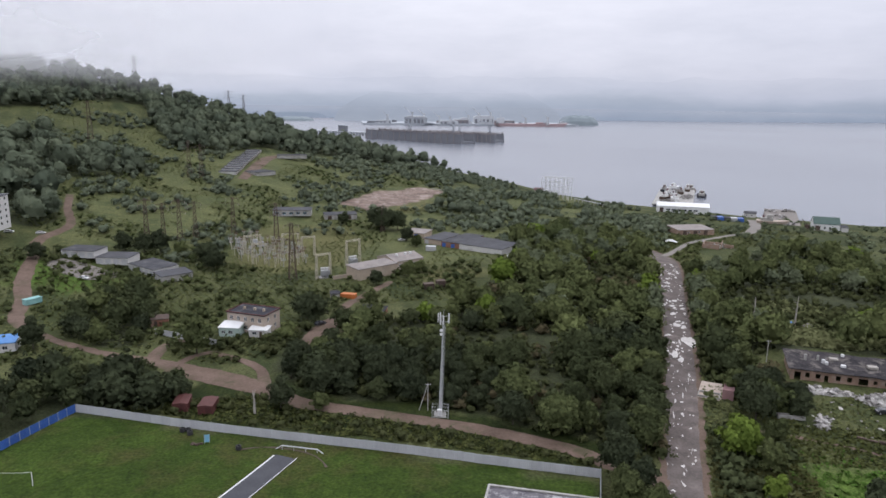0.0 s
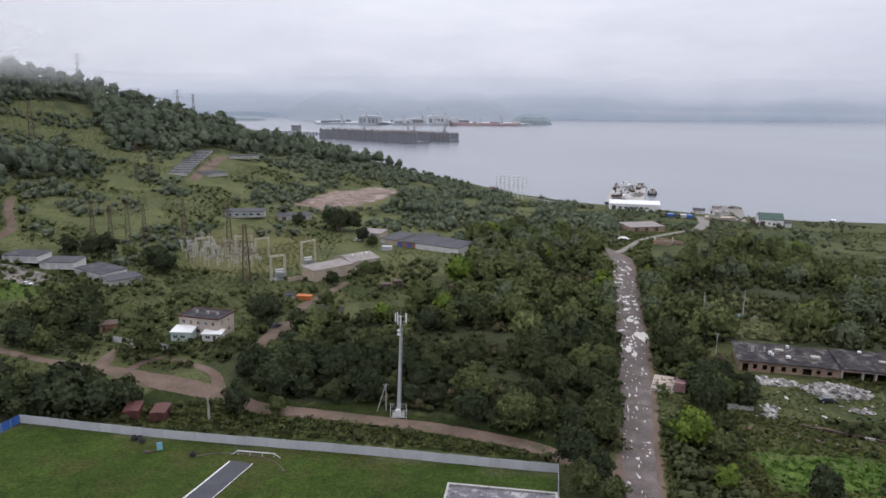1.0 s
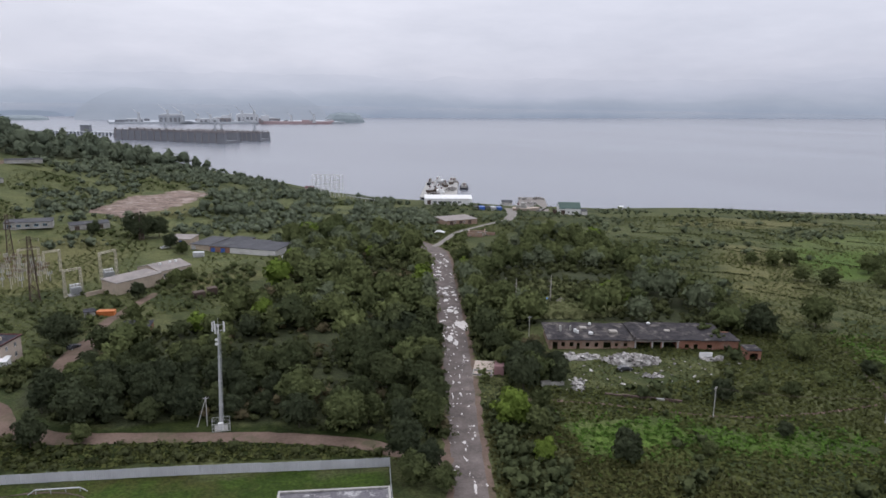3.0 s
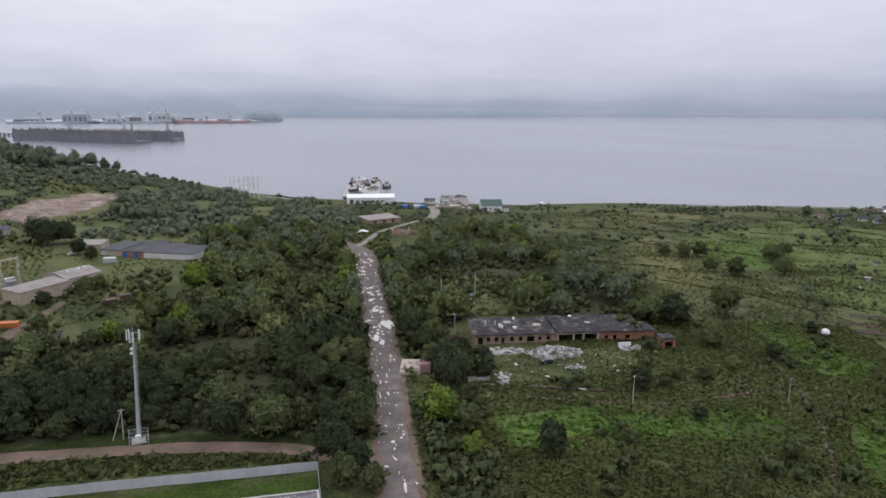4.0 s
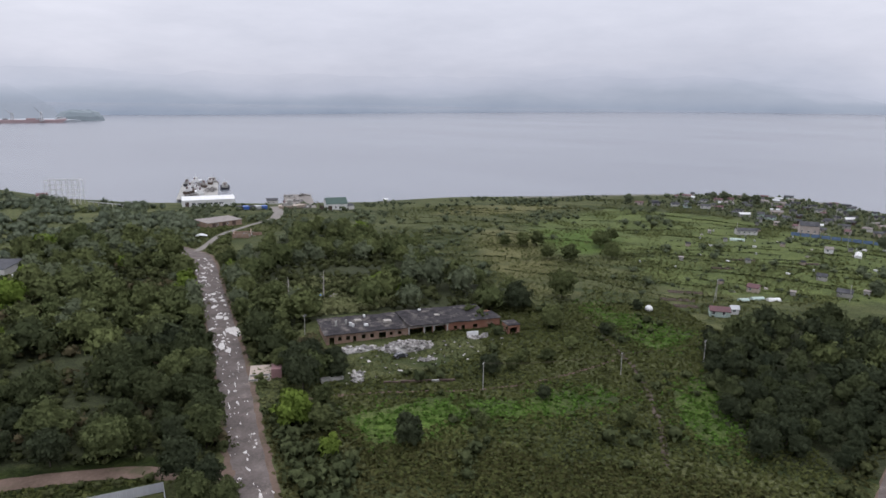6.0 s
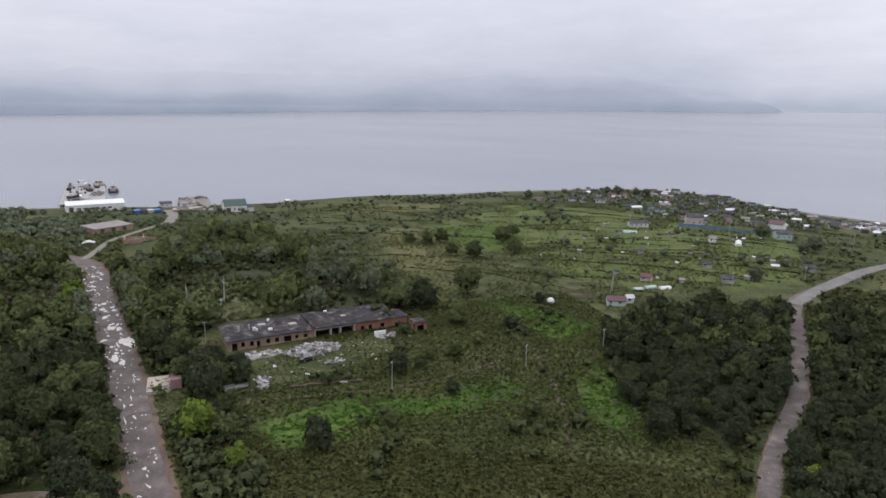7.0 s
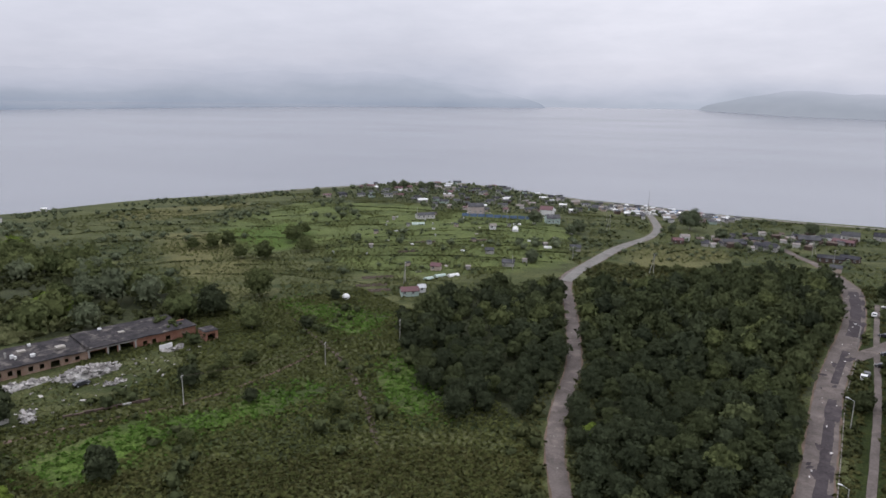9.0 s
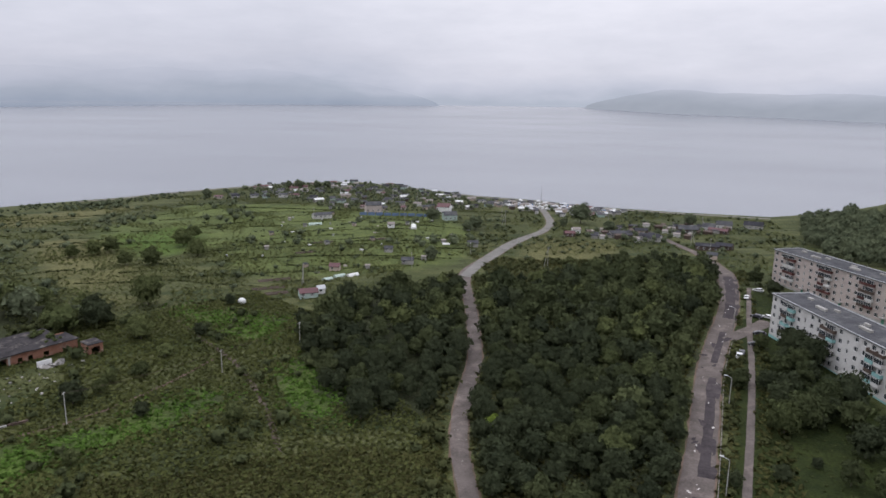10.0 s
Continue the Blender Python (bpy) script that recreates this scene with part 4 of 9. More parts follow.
for name, sets in masses.items():
    tagged(part("woodland", leaves("woodland", np.concatenate([s[0] for s in sets])), sets[0][1]), "dense wood of broad-leaved green trees", "woodland", kind="stuff")

SLOPE_WOOD = [(-300, 400), (-180, 330), (-90, 400), (-60, 440), (60, 420), (120, 430), (150, 560), (90, 620), (30, 560), (-40, 600), (-120, 620), (-200, 520)]
far_spots = [p for p in darts(SLOPE_WOOD, 7.5) if noise.noise((p[0] * 0.022, p[1] * 0.022, 3.0)) > 0.33 and p[1] > 425 and not inside([(-200, 430), (-110, 430), (-110, 520), (-200, 520)], *p) and not inside([(-112, 330), (-112, 385), (-40, 400), (60, 330), (-60, 280)], *p) and not inside([(-185, 505), (-120, 505), (-115, 600), (-150, 645), (-186, 640)], *p) and not inside(BARE, *p) and not inside([(-205, 290), (-130, 290), (-115, 315), (-200, 330)], *p)]
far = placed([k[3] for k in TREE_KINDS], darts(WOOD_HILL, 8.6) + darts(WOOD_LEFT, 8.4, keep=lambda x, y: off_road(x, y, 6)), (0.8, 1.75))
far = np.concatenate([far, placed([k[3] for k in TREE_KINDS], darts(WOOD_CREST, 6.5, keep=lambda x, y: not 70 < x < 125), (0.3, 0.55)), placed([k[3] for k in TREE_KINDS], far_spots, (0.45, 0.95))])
tagged(part("woodland", leaves("woodland", far), LEAF_HILL_HAZE), "wooded hillside of dark green trees under low cloud", "woodland", kind="stuff")
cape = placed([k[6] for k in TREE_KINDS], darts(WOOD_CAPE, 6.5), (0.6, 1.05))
tagged(part("woodland", leaves("woodland", cape), LEAF_FAR_HAZE), "dark wooded cape by the beach", "woodland", kind="stuff")

# bushes: low domes of leaves
BUSH_KINDS = []
for n in range(6):
    rad = (1.3, 1.7, 1.1, 2.1, 1.5, 1.9)[n]
    lobes = [(0, 0, rad * 0.55, rad * 0.8)] + [(rad * rng.uniform(0.5, 0.9) * math.cos(i * 1.25), rad * rng.uniform(0.5, 0.9) * math.sin(i * 1.25), rad * rng.uniform(0.2, 0.8), rad * rng.uniform(0.28, 0.5)) for i in range(5)]
    BUSH_KINDS.append(np.concatenate([inner_boughs(lobes, 6, 4, 0.7, -0.2), leaf_tris(rng, lobes, 34, 0.40, -0.1)]))

SLOPE = [(-330, 420), (-200, 330), (-60, 300), (40, 330), (90, 420), (140, 420), (160, 560), (110, 640), (40, 600), (-60, 640), (-160, 640), (-300, 560)]
FIELD = [(70, 110), (80, 160), (160, 190), (230, 150), (210, 110), (152, 57), (140, 45), (118, 35), (92, 25), (60, 60)]
MEADOW = [(190, 180), (215, 360), (270, 450), (420, 440), (560, 380), (640, 330), (600, 180), (500, 110), (330, 95), (230, 130)]
STRIP = [(-84, 160), (30, 136), (36, 132), (22, 146), (-10, 155), (-46, 168)]
VERGE = [(34, 60), (52, 60), (78, 130), (68, 152), (56, 142), (46, 106)]
LEFT = [(-150, 190), (-200, 300), (-120, 330), (-60, 300), (-20, 300), (20, 330), (10, 260), (-40, 250), (-60, 190), (-100, 180)]


SWITCHYARD = [(-112, 320), (-112, 360), (-64, 384), (-30, 340), (-30, 316), (-52, 286), (-66, 292)]
HILL_LANE = [(-182, 510), (-128, 510), (-118, 600), (-150, 645), (-184, 640)]
YARD_MASK = inside(SWITCHYARD, MX - 500, MY - 100) | inside(HILL_LANE, MX - 500, MY - 100)
OPEN_MASK = inside(LAWN, MX - 500, MY - 100) | inside(BARE, MX - 500, MY - 100) | inside(RUIN_YARD, MX - 500, MY - 100)


def open_ground(x, y):
    if not off_road(x, y, 1.5) or gz1(x, y) < 0.8:
        return False
    return not OPEN_MASK[int(y + 100), int(x + 500)]


def clumped(x, y, level, size=0.02):
    return noise.noise((x * size, y * size, 9.0)) + 0.5 * noise.noise((x * size * 3, y * size * 3, 2.0)) > level


def shrubs(plan, gap, level, leaf, tall, label, size=0.02):
    spots = darts(plan, gap, keep=lambda x, y: open_ground(x, y) and not YARD_MASK[int(y + 100), int(x + 500)] and clumped(x, y, level, size))
    if spots:
        tagged(part("shrubs", leaves("shrubs", placed(BUSH_KINDS, spots, tall)), leaf), label, "shrubs", kind="stuff")


shrubs(SLOPE, 5.4, 0.16, LEAF_HILL_HAZE, (0.8, 2.4), "dark green bushes scattered over the hillside")
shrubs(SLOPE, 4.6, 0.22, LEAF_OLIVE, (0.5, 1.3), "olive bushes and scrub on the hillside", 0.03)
shrubs([(-60, 450), (20, 400), (140, 420), (160, 560), (110, 640), (40, 600), (-20, 585), (0, 520)], 5.6, 0.10, LEAF_HILL_HAZE, (0.9, 2.4), "thick scrub and small trees on the seaward slope", 0.03)
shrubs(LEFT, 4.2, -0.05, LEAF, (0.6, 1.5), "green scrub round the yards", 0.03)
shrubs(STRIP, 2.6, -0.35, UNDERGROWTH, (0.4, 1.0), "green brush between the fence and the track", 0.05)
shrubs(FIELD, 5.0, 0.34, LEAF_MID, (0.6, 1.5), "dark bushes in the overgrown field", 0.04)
shrubs(MEADOW, 9.0, 0.34, LEAF_FAR_HAZE, (0.6, 2.0), "dark bushes dotted over the meadow", 0.02)
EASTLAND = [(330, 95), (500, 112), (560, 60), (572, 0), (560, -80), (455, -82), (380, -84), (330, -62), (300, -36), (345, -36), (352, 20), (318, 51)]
shrubs(EASTLAND, 6.5, 0.12, LEAF_FAR_HAZE, (0.5, 1.3), "olive bushes dotted over the dry meadow", 0.03)
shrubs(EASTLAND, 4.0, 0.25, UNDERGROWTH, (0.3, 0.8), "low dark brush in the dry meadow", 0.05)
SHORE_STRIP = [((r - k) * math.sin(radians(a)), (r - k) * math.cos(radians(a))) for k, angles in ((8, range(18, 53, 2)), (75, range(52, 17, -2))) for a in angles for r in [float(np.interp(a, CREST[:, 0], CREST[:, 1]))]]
shrubs(SHORE_STRIP, 5.0, 0.02, LEAF_FAR_HAZE, (0.5, 1.4), "dark scrub along the shore of the meadow", 0.03)
shrubs(HILL_MEADOW, 5.5, 0.10, LEAF_HILL_HAZE, (0.8, 2.4), "bushes on the open hill meadow", 0.03)
shrubs([(112, 365), (124, 372), (136, 410), (140, 440), (175, 440), (180, 400), (200, 412), (240, 455), (222, 468), (190, 488), (160, 545), (110, 540), (100, 440)], 4.8, -0.10, LEAF_FAR_HAZE, (0.7, 1.7), "thick bushes above the boatyard", 0.03)
shrubs([(215, 360), (270, 450), (420, 440), (480, 400), (380, 330), (260, 300)], 8.0, 0.22, LEAF_FAR_HAZE, (0.6, 1.8), "bushes towards the shore of the meadow", 0.025)
shrubs([(-84, 197), (-52, 188), (-46, 212), (-60, 209), (-76, 205), (-86, 212)], 3.0, -0.25, UNDERGROWTH, (0.5, 1.3), "dense bushes before the house", 0.06)
shrubs(BUSHES_ROAD, 2.6, -0.5, LEAF_MID, (0.8, 1.7), "green roadside bushes", 0.05)
shrubs(WOOD_MAST, 3.6, -0.2, UNDERGROWTH, (0.7, 1.5), "undergrowth of the wood", 0.03)
shrubs(WOOD_MAST, 5.0, 0.22, LEAF_RUST, (0.9, 1.7), "rust-tinted shrubs among the trees", 0.05)
shrubs(WOOD_RUIN, 3.8, -0.1, UNDERGROWTH, (0.8, 1.5), "undergrowth and tall weeds behind the ruin", 0.03)


# weeds and tall grass
LUSH_MASK = np.zeros((1000, 1200), bool)
for plan in ZONES["lush"][:3]:
    LUSH_MASK |= inside(plan, MX - 500, MY - 100)


def plain_ground(x, y):
    return open_ground(x, y) and (not LUSH_MASK[int(y + 100), int(x + 500)] or clumped(x, y, 0.38, 0.09))


def tufts(plan, gap, size, material, label, keep=open_ground, limit=16000, spread=darts):
    spots = np.array(spread(plan, gap, limit, keep))
    n = len(spots)
    p = np.column_stack([spots, gz(spots[:, 0], spots[:, 1])])
    out = []
    for k in range(5):
        nrm = rng.normal(size=(n, 3)) * 0.55 + np.array([0, 0, 1.0])
        nrm /= np.linalg.norm(nrm, axis=1)[:, None]
        a = np.cross(nrm, rng.normal(size=(n, 3)))
        a /= np.linalg.norm(a, axis=1)[:, None]
        d = np.cross(nrm, a)
        s = (size * rng.uniform(0.5, 1.3, n))[:, None]
        c = p + rng.normal(0, 0.55, (n, 3)) * size * np.array([1.3, 1.3, 0]) + np.column_stack([np.zeros((n, 2)), size * rng.uniform(0.15, 0.75, n)])
        out.append(np.stack([c - a * s - d * s * 0.5, c + a * s * 1.1 - d * s * 0.3, c + d * s * 1.1], 1))
    tagged(part("weeds", leaves("weeds", np.concatenate(out)), material), label, "weeds", kind="stuff")


def fuzzy(plan, gap, limit, keep):
    """Places of a plan whose rim frays out."""
    spots = [(x + rng.normal(0, 4), y + rng.normal(0, 4)) for x, y in darts(plan, gap, limit, keep)]
    return [p for p in spots if open_ground(*p)]


NEARLAND = [(20, 60), (80, 60), (150, 20), (200, 30), (330, 90), (330, 60), (350, 20), (340, -40), (110, -30), (90, -10), (60, 30), (20, 40)]
ROADSIDE = [(44, 140), (70, 140), (125, 330), (160, 420), (80, 420), (84, 330)]
BLOCKS_LAWN = [(100, -13), (300, -34), (310, -46), (200, -58), (120, -60), (100, -40)]
tufts(NEARLAND, 1.4, 0.55, WEED_BROWN, "rough grass and weeds by the narrow road")
tufts(ROADSIDE, 1.5, 0.6, WEED, "rough grass and weeds along the worn road")
EAST_VERGE = [(x - 3, y + 9) for x, y, w in ROAD_EAST[:8]] + [(x + 3, y - 9) for x, y, w in ROAD_EAST[7::-1]]
tufts(EAST_VERGE, 1.2, 0.5, WEED_BROWN, "brownish rough grass beside the narrow road")
shrubs(EAST_VERGE, 2.8, -0.15, UNDERGROWTH, (0.5, 1.3), "dark brush beside the narrow road", 0.06)
tufts(BLOCKS_LAWN, 2.4, 0.3, UNDERGROWTH, "rough unmown grass before the apartment blocks")
shrubs(ROADSIDE, 3.2, 0.0, LEAF, (0.5, 1.2), "green brush along the worn road", 0.06)
shrubs(NEARLAND, 3.6, -0.1, UNDERGROWTH, (0.5, 1.2), "green brush along the narrow road", 0.05)
tufts(FIELD, 1.0, 0.5, WEED_DARK, "tall weeds and reeds of the overgrown field", lambda x, y: plain_ground(x, y) and math.hypot(x, y) > 122 + 14 * noise.noise((x * 0.05, y * 0.05, 6)))
tufts(FIELD, 0.95, 0.48, WEED_BROWN, "brownish tall weeds of the overgrown field", lambda x, y: plain_ground(x, y) and math.hypot(x, y) < 142 + 14 * noise.noise((x * 0.05, y * 0.05, 6)))
tufts(VERGE, 1.0, 0.5, WEED_BROWN, "brownish rough grass on the road's verge")
tufts(RUIN_YARD, 1.3, 0.4, WEED, "rough grass among the rubble", lambda x, y: off_road(x, y, 1.5) and clumped(x, y, -0.2, 0.05))
tufts(STRIP, 1.0, 0.5, WEED_DARK, "rough grass along the fence")
tufts(MEADOW, 2.6, 0.55, WEED, "rough grass of the meadow", lambda x, y: open_ground(x, y) and clumped(x, y, 0.10, 0.03))
tufts(MEADOW, 2.4, 0.55, WEED_DARK, "dark weeds and sedge in streaks over the meadow", lambda x, y: open_ground(x, y) and noise.noise((x * 0.012 + y * 0.02, x * 0.05 - y * 0.03, 2.0)) > 0.16)
NEAR_MEADOW = [(150, 170), (190, 250), (240, 300), (320, 240), (335, 130), (262, 100), (200, 115)]
tufts(NEAR_MEADOW, 1.8, 0.5, WEED, "tall weeds thinning out into the meadow", lambda x, y: open_ground(x, y) and clumped(x, y, -0.15, 0.04))
tufts(EASTLAND, 2.0, 0.5, WEED, "dry rough grass of the eastern meadow", lambda x, y: open_ground(x, y) and clumped(x, y, -0.1, 0.03))
tufts(LEFT, 2.2, 0.6, WEED, "rough grass round the yards")
shrubs([(120, 360), (180, 395), (188, 425), (150, 418), (128, 400)], 4.2, 0.0, LEAF_OLIVE, (0.35, 0.9), "low scrub round the collapsed brick walls", 0.05)
tufts([(118, 355), (185, 392), (240, 455), (200, 480), (140, 440), (124, 400)], 1.7, 0.55, WEED, "rough grass above the boatyard")
REED = foliage("reed", (0.11, 0.125, 0.055), (0.20, 0.205, 0.10), 0.0, 0.05)
shrubs([(-145, 658), (-104, 688), (-51, 698), (-2, 722), (58, 662), (70, 612), (20, 596), (-60, 632), (-130, 640)], 5.2, -0.22, LEAF_HILL_HAZE, (0.9, 2.5), "thick scrub below the crest of the hill", 0.03)
tufts(HILL_MEADOW, 2.6, 0.6, WEED, "rough grass and fern of the hill meadow", open_ground)
tufts(SLOPE, 2.4, 0.6, WEED, "rough grass of the hillside", lambda x, y: open_ground(x, y) and clumped(x, y, 0.0, 0.03))
CLEARING = [(108, 212), (104, 240), (112, 262), (140, 262), (156, 236), (150, 210), (128, 206)]
tufts(CLEARING, 1.1, 0.9, REED, "tall pale green reeds in the clearing")
for plan in ZONES["lush"][:3]:
    tufts(plan, 0.9, 0.45, WEED_LUSH, "bright green lush weeds in the field", lambda x, y: open_ground(x, y) and clumped(x, y, -0.8, 0.06), spread=fuzzy)


# ---- things: sports ground and its fence ----
def sheet_panel(width, height, ridges):
    """A ribbed metal sheet."""
    bm = B()
    pts = []
    for i in range(ridges):
        x = width * i / ridges
        pts += [(x, 0), (x + width / ridges * 0.45, 0), (x + width / ridges * 0.55, 0.04), (x + width / ridges * 0.95, 0.04)]
    pts.append((width, 0))
    cols = [[bm.verts.new(c) for c in ((x, y, 0), (x, y, height), (x, y + 0.02, height), (x, y + 0.02, 0))] for x, y in pts]
    for p, q in zip(cols, cols[1:]):
        for k in range(4):
            bm.faces.new((p[k], q[k], q[(k + 1) % 4], p[(k + 1) % 4]))
    return mesh_of("panel", bm)


def panel_fence(line, height, material, label, step=2.5):
    f = thing("fence", Matrix(), label, "fence")
    sheet = sheet_panel(step - 0.04, height, 6)
    sheet.materials.append(material)
    post = mesh_of("post", box(B(), -0.05, 0.05, -0.05, 0.05, -0.3, height + 0.06))
    post.materials.append(STEEL)
    rail = mesh_of("rail", box(B(), 0, step, 0.06, 0.10, -0.03, 0.03))
    rail.materials.append(STEEL)
    for (ax, ay), (bx, by) in zip(line, line[1:]):
        n = max(1, round(math.hypot(bx - ax, by - ay) / step))
        turn = math.degrees(math.atan2(by - ay, bx - ax))
        for i in range(n):
            x, y = ax + (bx - ax) * i / n, ay + (by - ay) * i / n
            z = float(gz(x, y)) + 0.05 + 0.06 * noise.noise((x * 0.2, y * 0.2, 1))
            lean = 1.6 * noise.noise((x * 0.5, y * 0.5, 5))
            part("panel", sheet, None, f, m=pose(x, y, z, lean, 0, turn))
            part("post", post, None, f, m=pose(x, y, z, 0, 0, turn))
            part("rail", rail, None, f, m=pose(x, y, z + height - 0.3, 0, 0, turn))
    return f


panel_fence([(-89, 156), (-38.9, 145.7), (9.8, 134.8), (33.3, 130.2)], 2.1, FENCE_GREY, "long grey ribbed sheet-metal fence round the sports ground")
panel_fence([(33.3, 130.2), (31, 120), (27, 100)], 2.1, FENCE_GREY, "grey sheet-metal fence at the end of the sports ground")
panel_fence([(-112, 96), (-103, 117), (-95.7, 137), (-89, 156)], 2.1, FENCE_BLUE, "bright blue sheet-metal fence beside the sports ground")


def low_store():
    t = thing("low_building", at(9.5, 121.6, -12), "low concrete building with a peeling mottled flat roof and pale parapet", "building")
    bm = B()
    box(bm, 0, 21, -14, -13.7, -0.3, 3.0), box(bm, 0, 21, -0.3, 0, -0.3, 3.0), box(bm, 0, 0.3, -13.7, -0.3, -0.3, 3.0), box(bm, 20.7, 21, -13.7, -0.3, -0.3, 3.0)
    part("wall", bm, CONCRETE, t)
    part("roof", box(B(), 0.3, 20.7, -13.7, -0.3, 2.6, 2.75), ROOF_PEEL, t, "peeling mottled white and dark roof felt")
    bm = B()
    for a in ((-0.1, 21.1, -0.4, 0.1), (-0.1, 0.35, -13.6, -0.4), (20.65, 21.1, -13.6, -0.4), (-0.1, 21.1, -14.1, -13.6)):
        box(bm, *a, 3.0, 3.12, 0.02)
    part("parapet", bm, CONCRETE, t, "pale worn parapet cap")


ROOF_PEEL = surface("peeling_roof", (0.05, 0.045, 0.06), (0.20, 0.19, 0.2), 0.35, 2.2, 0.8, 0.2, stain=(0.62, 0.61, 0.6))
low_store()

ribbon("court", [(-33.7, 137.2, 5.4), (-40, 121.3, 5.6), (-56, 80, 5.8)], COURT, "dark asphalt run-up strip with white edge lines on the lawn", "sports strip", 0.16, 0.0, 4)
ribbon("court_line", [(-36.3, 137.8, 0.35), (-42.8, 121.3, 0.35), (-58.9, 80, 0.35)], WHITE, "white painted edge line of the strip", "line", 0.2, 0.0, 1)
ribbon("court_line", [(-31.1, 136.6, 0.15), (-37.2, 121.2, 0.15), (-53.1, 80, 0.15)], WHITE, "thin white painted edge line of the strip", "line", 0.2, 0.0, 1)
ribbon("worn_track", [(-45, 140, 0.5), (-40, 141.5, 0.6), (-33, 140.5, 0.7), (-27, 137.5, 0.6), (-24, 133, 0.5)], SOIL, "worn bare path in the lawn", "path", 0.12, 0.5, 2)


def balance_bar():
    t = thing("balance_beam", at(-36.6, 140.8, -11), "long pale steel exercise beam with sloping ends on the lawn", "exercise beam")
    part("beam", bar(B(), (1.4, 0, 1.0), (9.8, 0, 1.0), 0.14, n=8), STEEL, t)
    part("ramp", bar(B(), (0, 0, 0), (1.4, 0, 1.0), 0.1, n=8), STEEL, t)
    part("ramp", bar(B(), (9.8, 0, 1.0), (11.2, 0, 0), 0.1, n=8), STEEL, t)
    for x in (1.5, 4.2, 7.0, 9.7):
        part("leg", bar(B(), (x, 0, -0.2), (x, 0, 1.0), 0.08), STEEL, t)


balance_bar()
t = thing("notice_board", at(-52.7, 143.1, 20), "sky-blue painted board standing on the lawn", "board")
part("board", box(B(), -0.6, 0.6, -0.05, 0.05, 0.2, 2.0, 0.02), SKYBLUE, t)
for x in (-0.5, 0.5):
    part("leg", box(B(), x - 0.04, x + 0.04, -0.1, -0.05, -0.3, 1.8), STEEL, t)


def torus(bm, r, w, z):
    rings = []
    for i in range(14):
        a = i / 14 * 2 * math.pi
        rings.append([bm.verts.new(((r + w * math.cos(b)) * math.cos(a), (r + w * math.cos(b)) * math.sin(a), z + w * 1.1 * math.sin(b))) for b in (k / 6 * 2 * math.pi for k in range(6))])
    for p, q in zip(rings, rings[1:] + rings[:1]):
        for k in range(6):
            bm.faces.new((p[k], q[k], q[(k + 1) % 6], p[(k + 1) % 6]))
    bmesh.ops.recalc_face_normals(bm, faces=bm.faces)
    return bm


def tyre_stack(x, y, n):
    t = thing("tyre_stack", at(x, y, rng.uniform(0, 90)), "stack of black old tyres on the lawn", "tyres", "tyres on the lawn")
    for i in range(n):
        part("tyre", torus(B(), 0.5, 0.17, 0.17 + 0.34 * i), RUBBER, t)


for x, y, n in ((-60.1, 148.1, 3), (-59.0, 148.6, 2), (-57.9, 146.8, 3), (-44.8, 140.4, 3)):
    tyre_stack(x, y, n)
t = thing("scrap_heap", at(-54.9, 142.3), "small dark heap of rubbish on the lawn", "rubbish")
bm = B()
for i in range(9):
    x, y = rng.uniform(-1.3, 1.3), rng.uniform(-0.5, 0.5)
    box(bm, x - 0.3, x + 0.3, y - 0.2, y + 0.2, -0.05, rng.uniform(0.1, 0.5), 0.02)
part("heap", bm, RUSTY, t)
t = thing("net_post", at(-80.8, 123.9), "white steel net post with a slack cord", "post")
part("post", bar(B(), (0, 0, -0.3), (0, 0, 3.0), 0.08, n=8), WHITE, t)
bm = B()
for i in range(10):
    u, v = i / 10, (i + 1) / 10
    bar(bm, (-16 * u, 0.5 * u, 3 - 0.8 * math.sin(math.pi * u) + 1.0 * u), (-16 * v, 0.5 * v, 3 - 0.8 * math.sin(math.pi * v) + 1.0 * v), 0.03, n=4)
part("cord", bm, WHITE, t)
t = thing("net_post", at(-96.8, 124.4), "white steel net post with a slack cord", "post")
part("post", bar(B(), (0, 0, -0.3), (0, 0, 4.0), 0.08, n=8), WHITE, t)


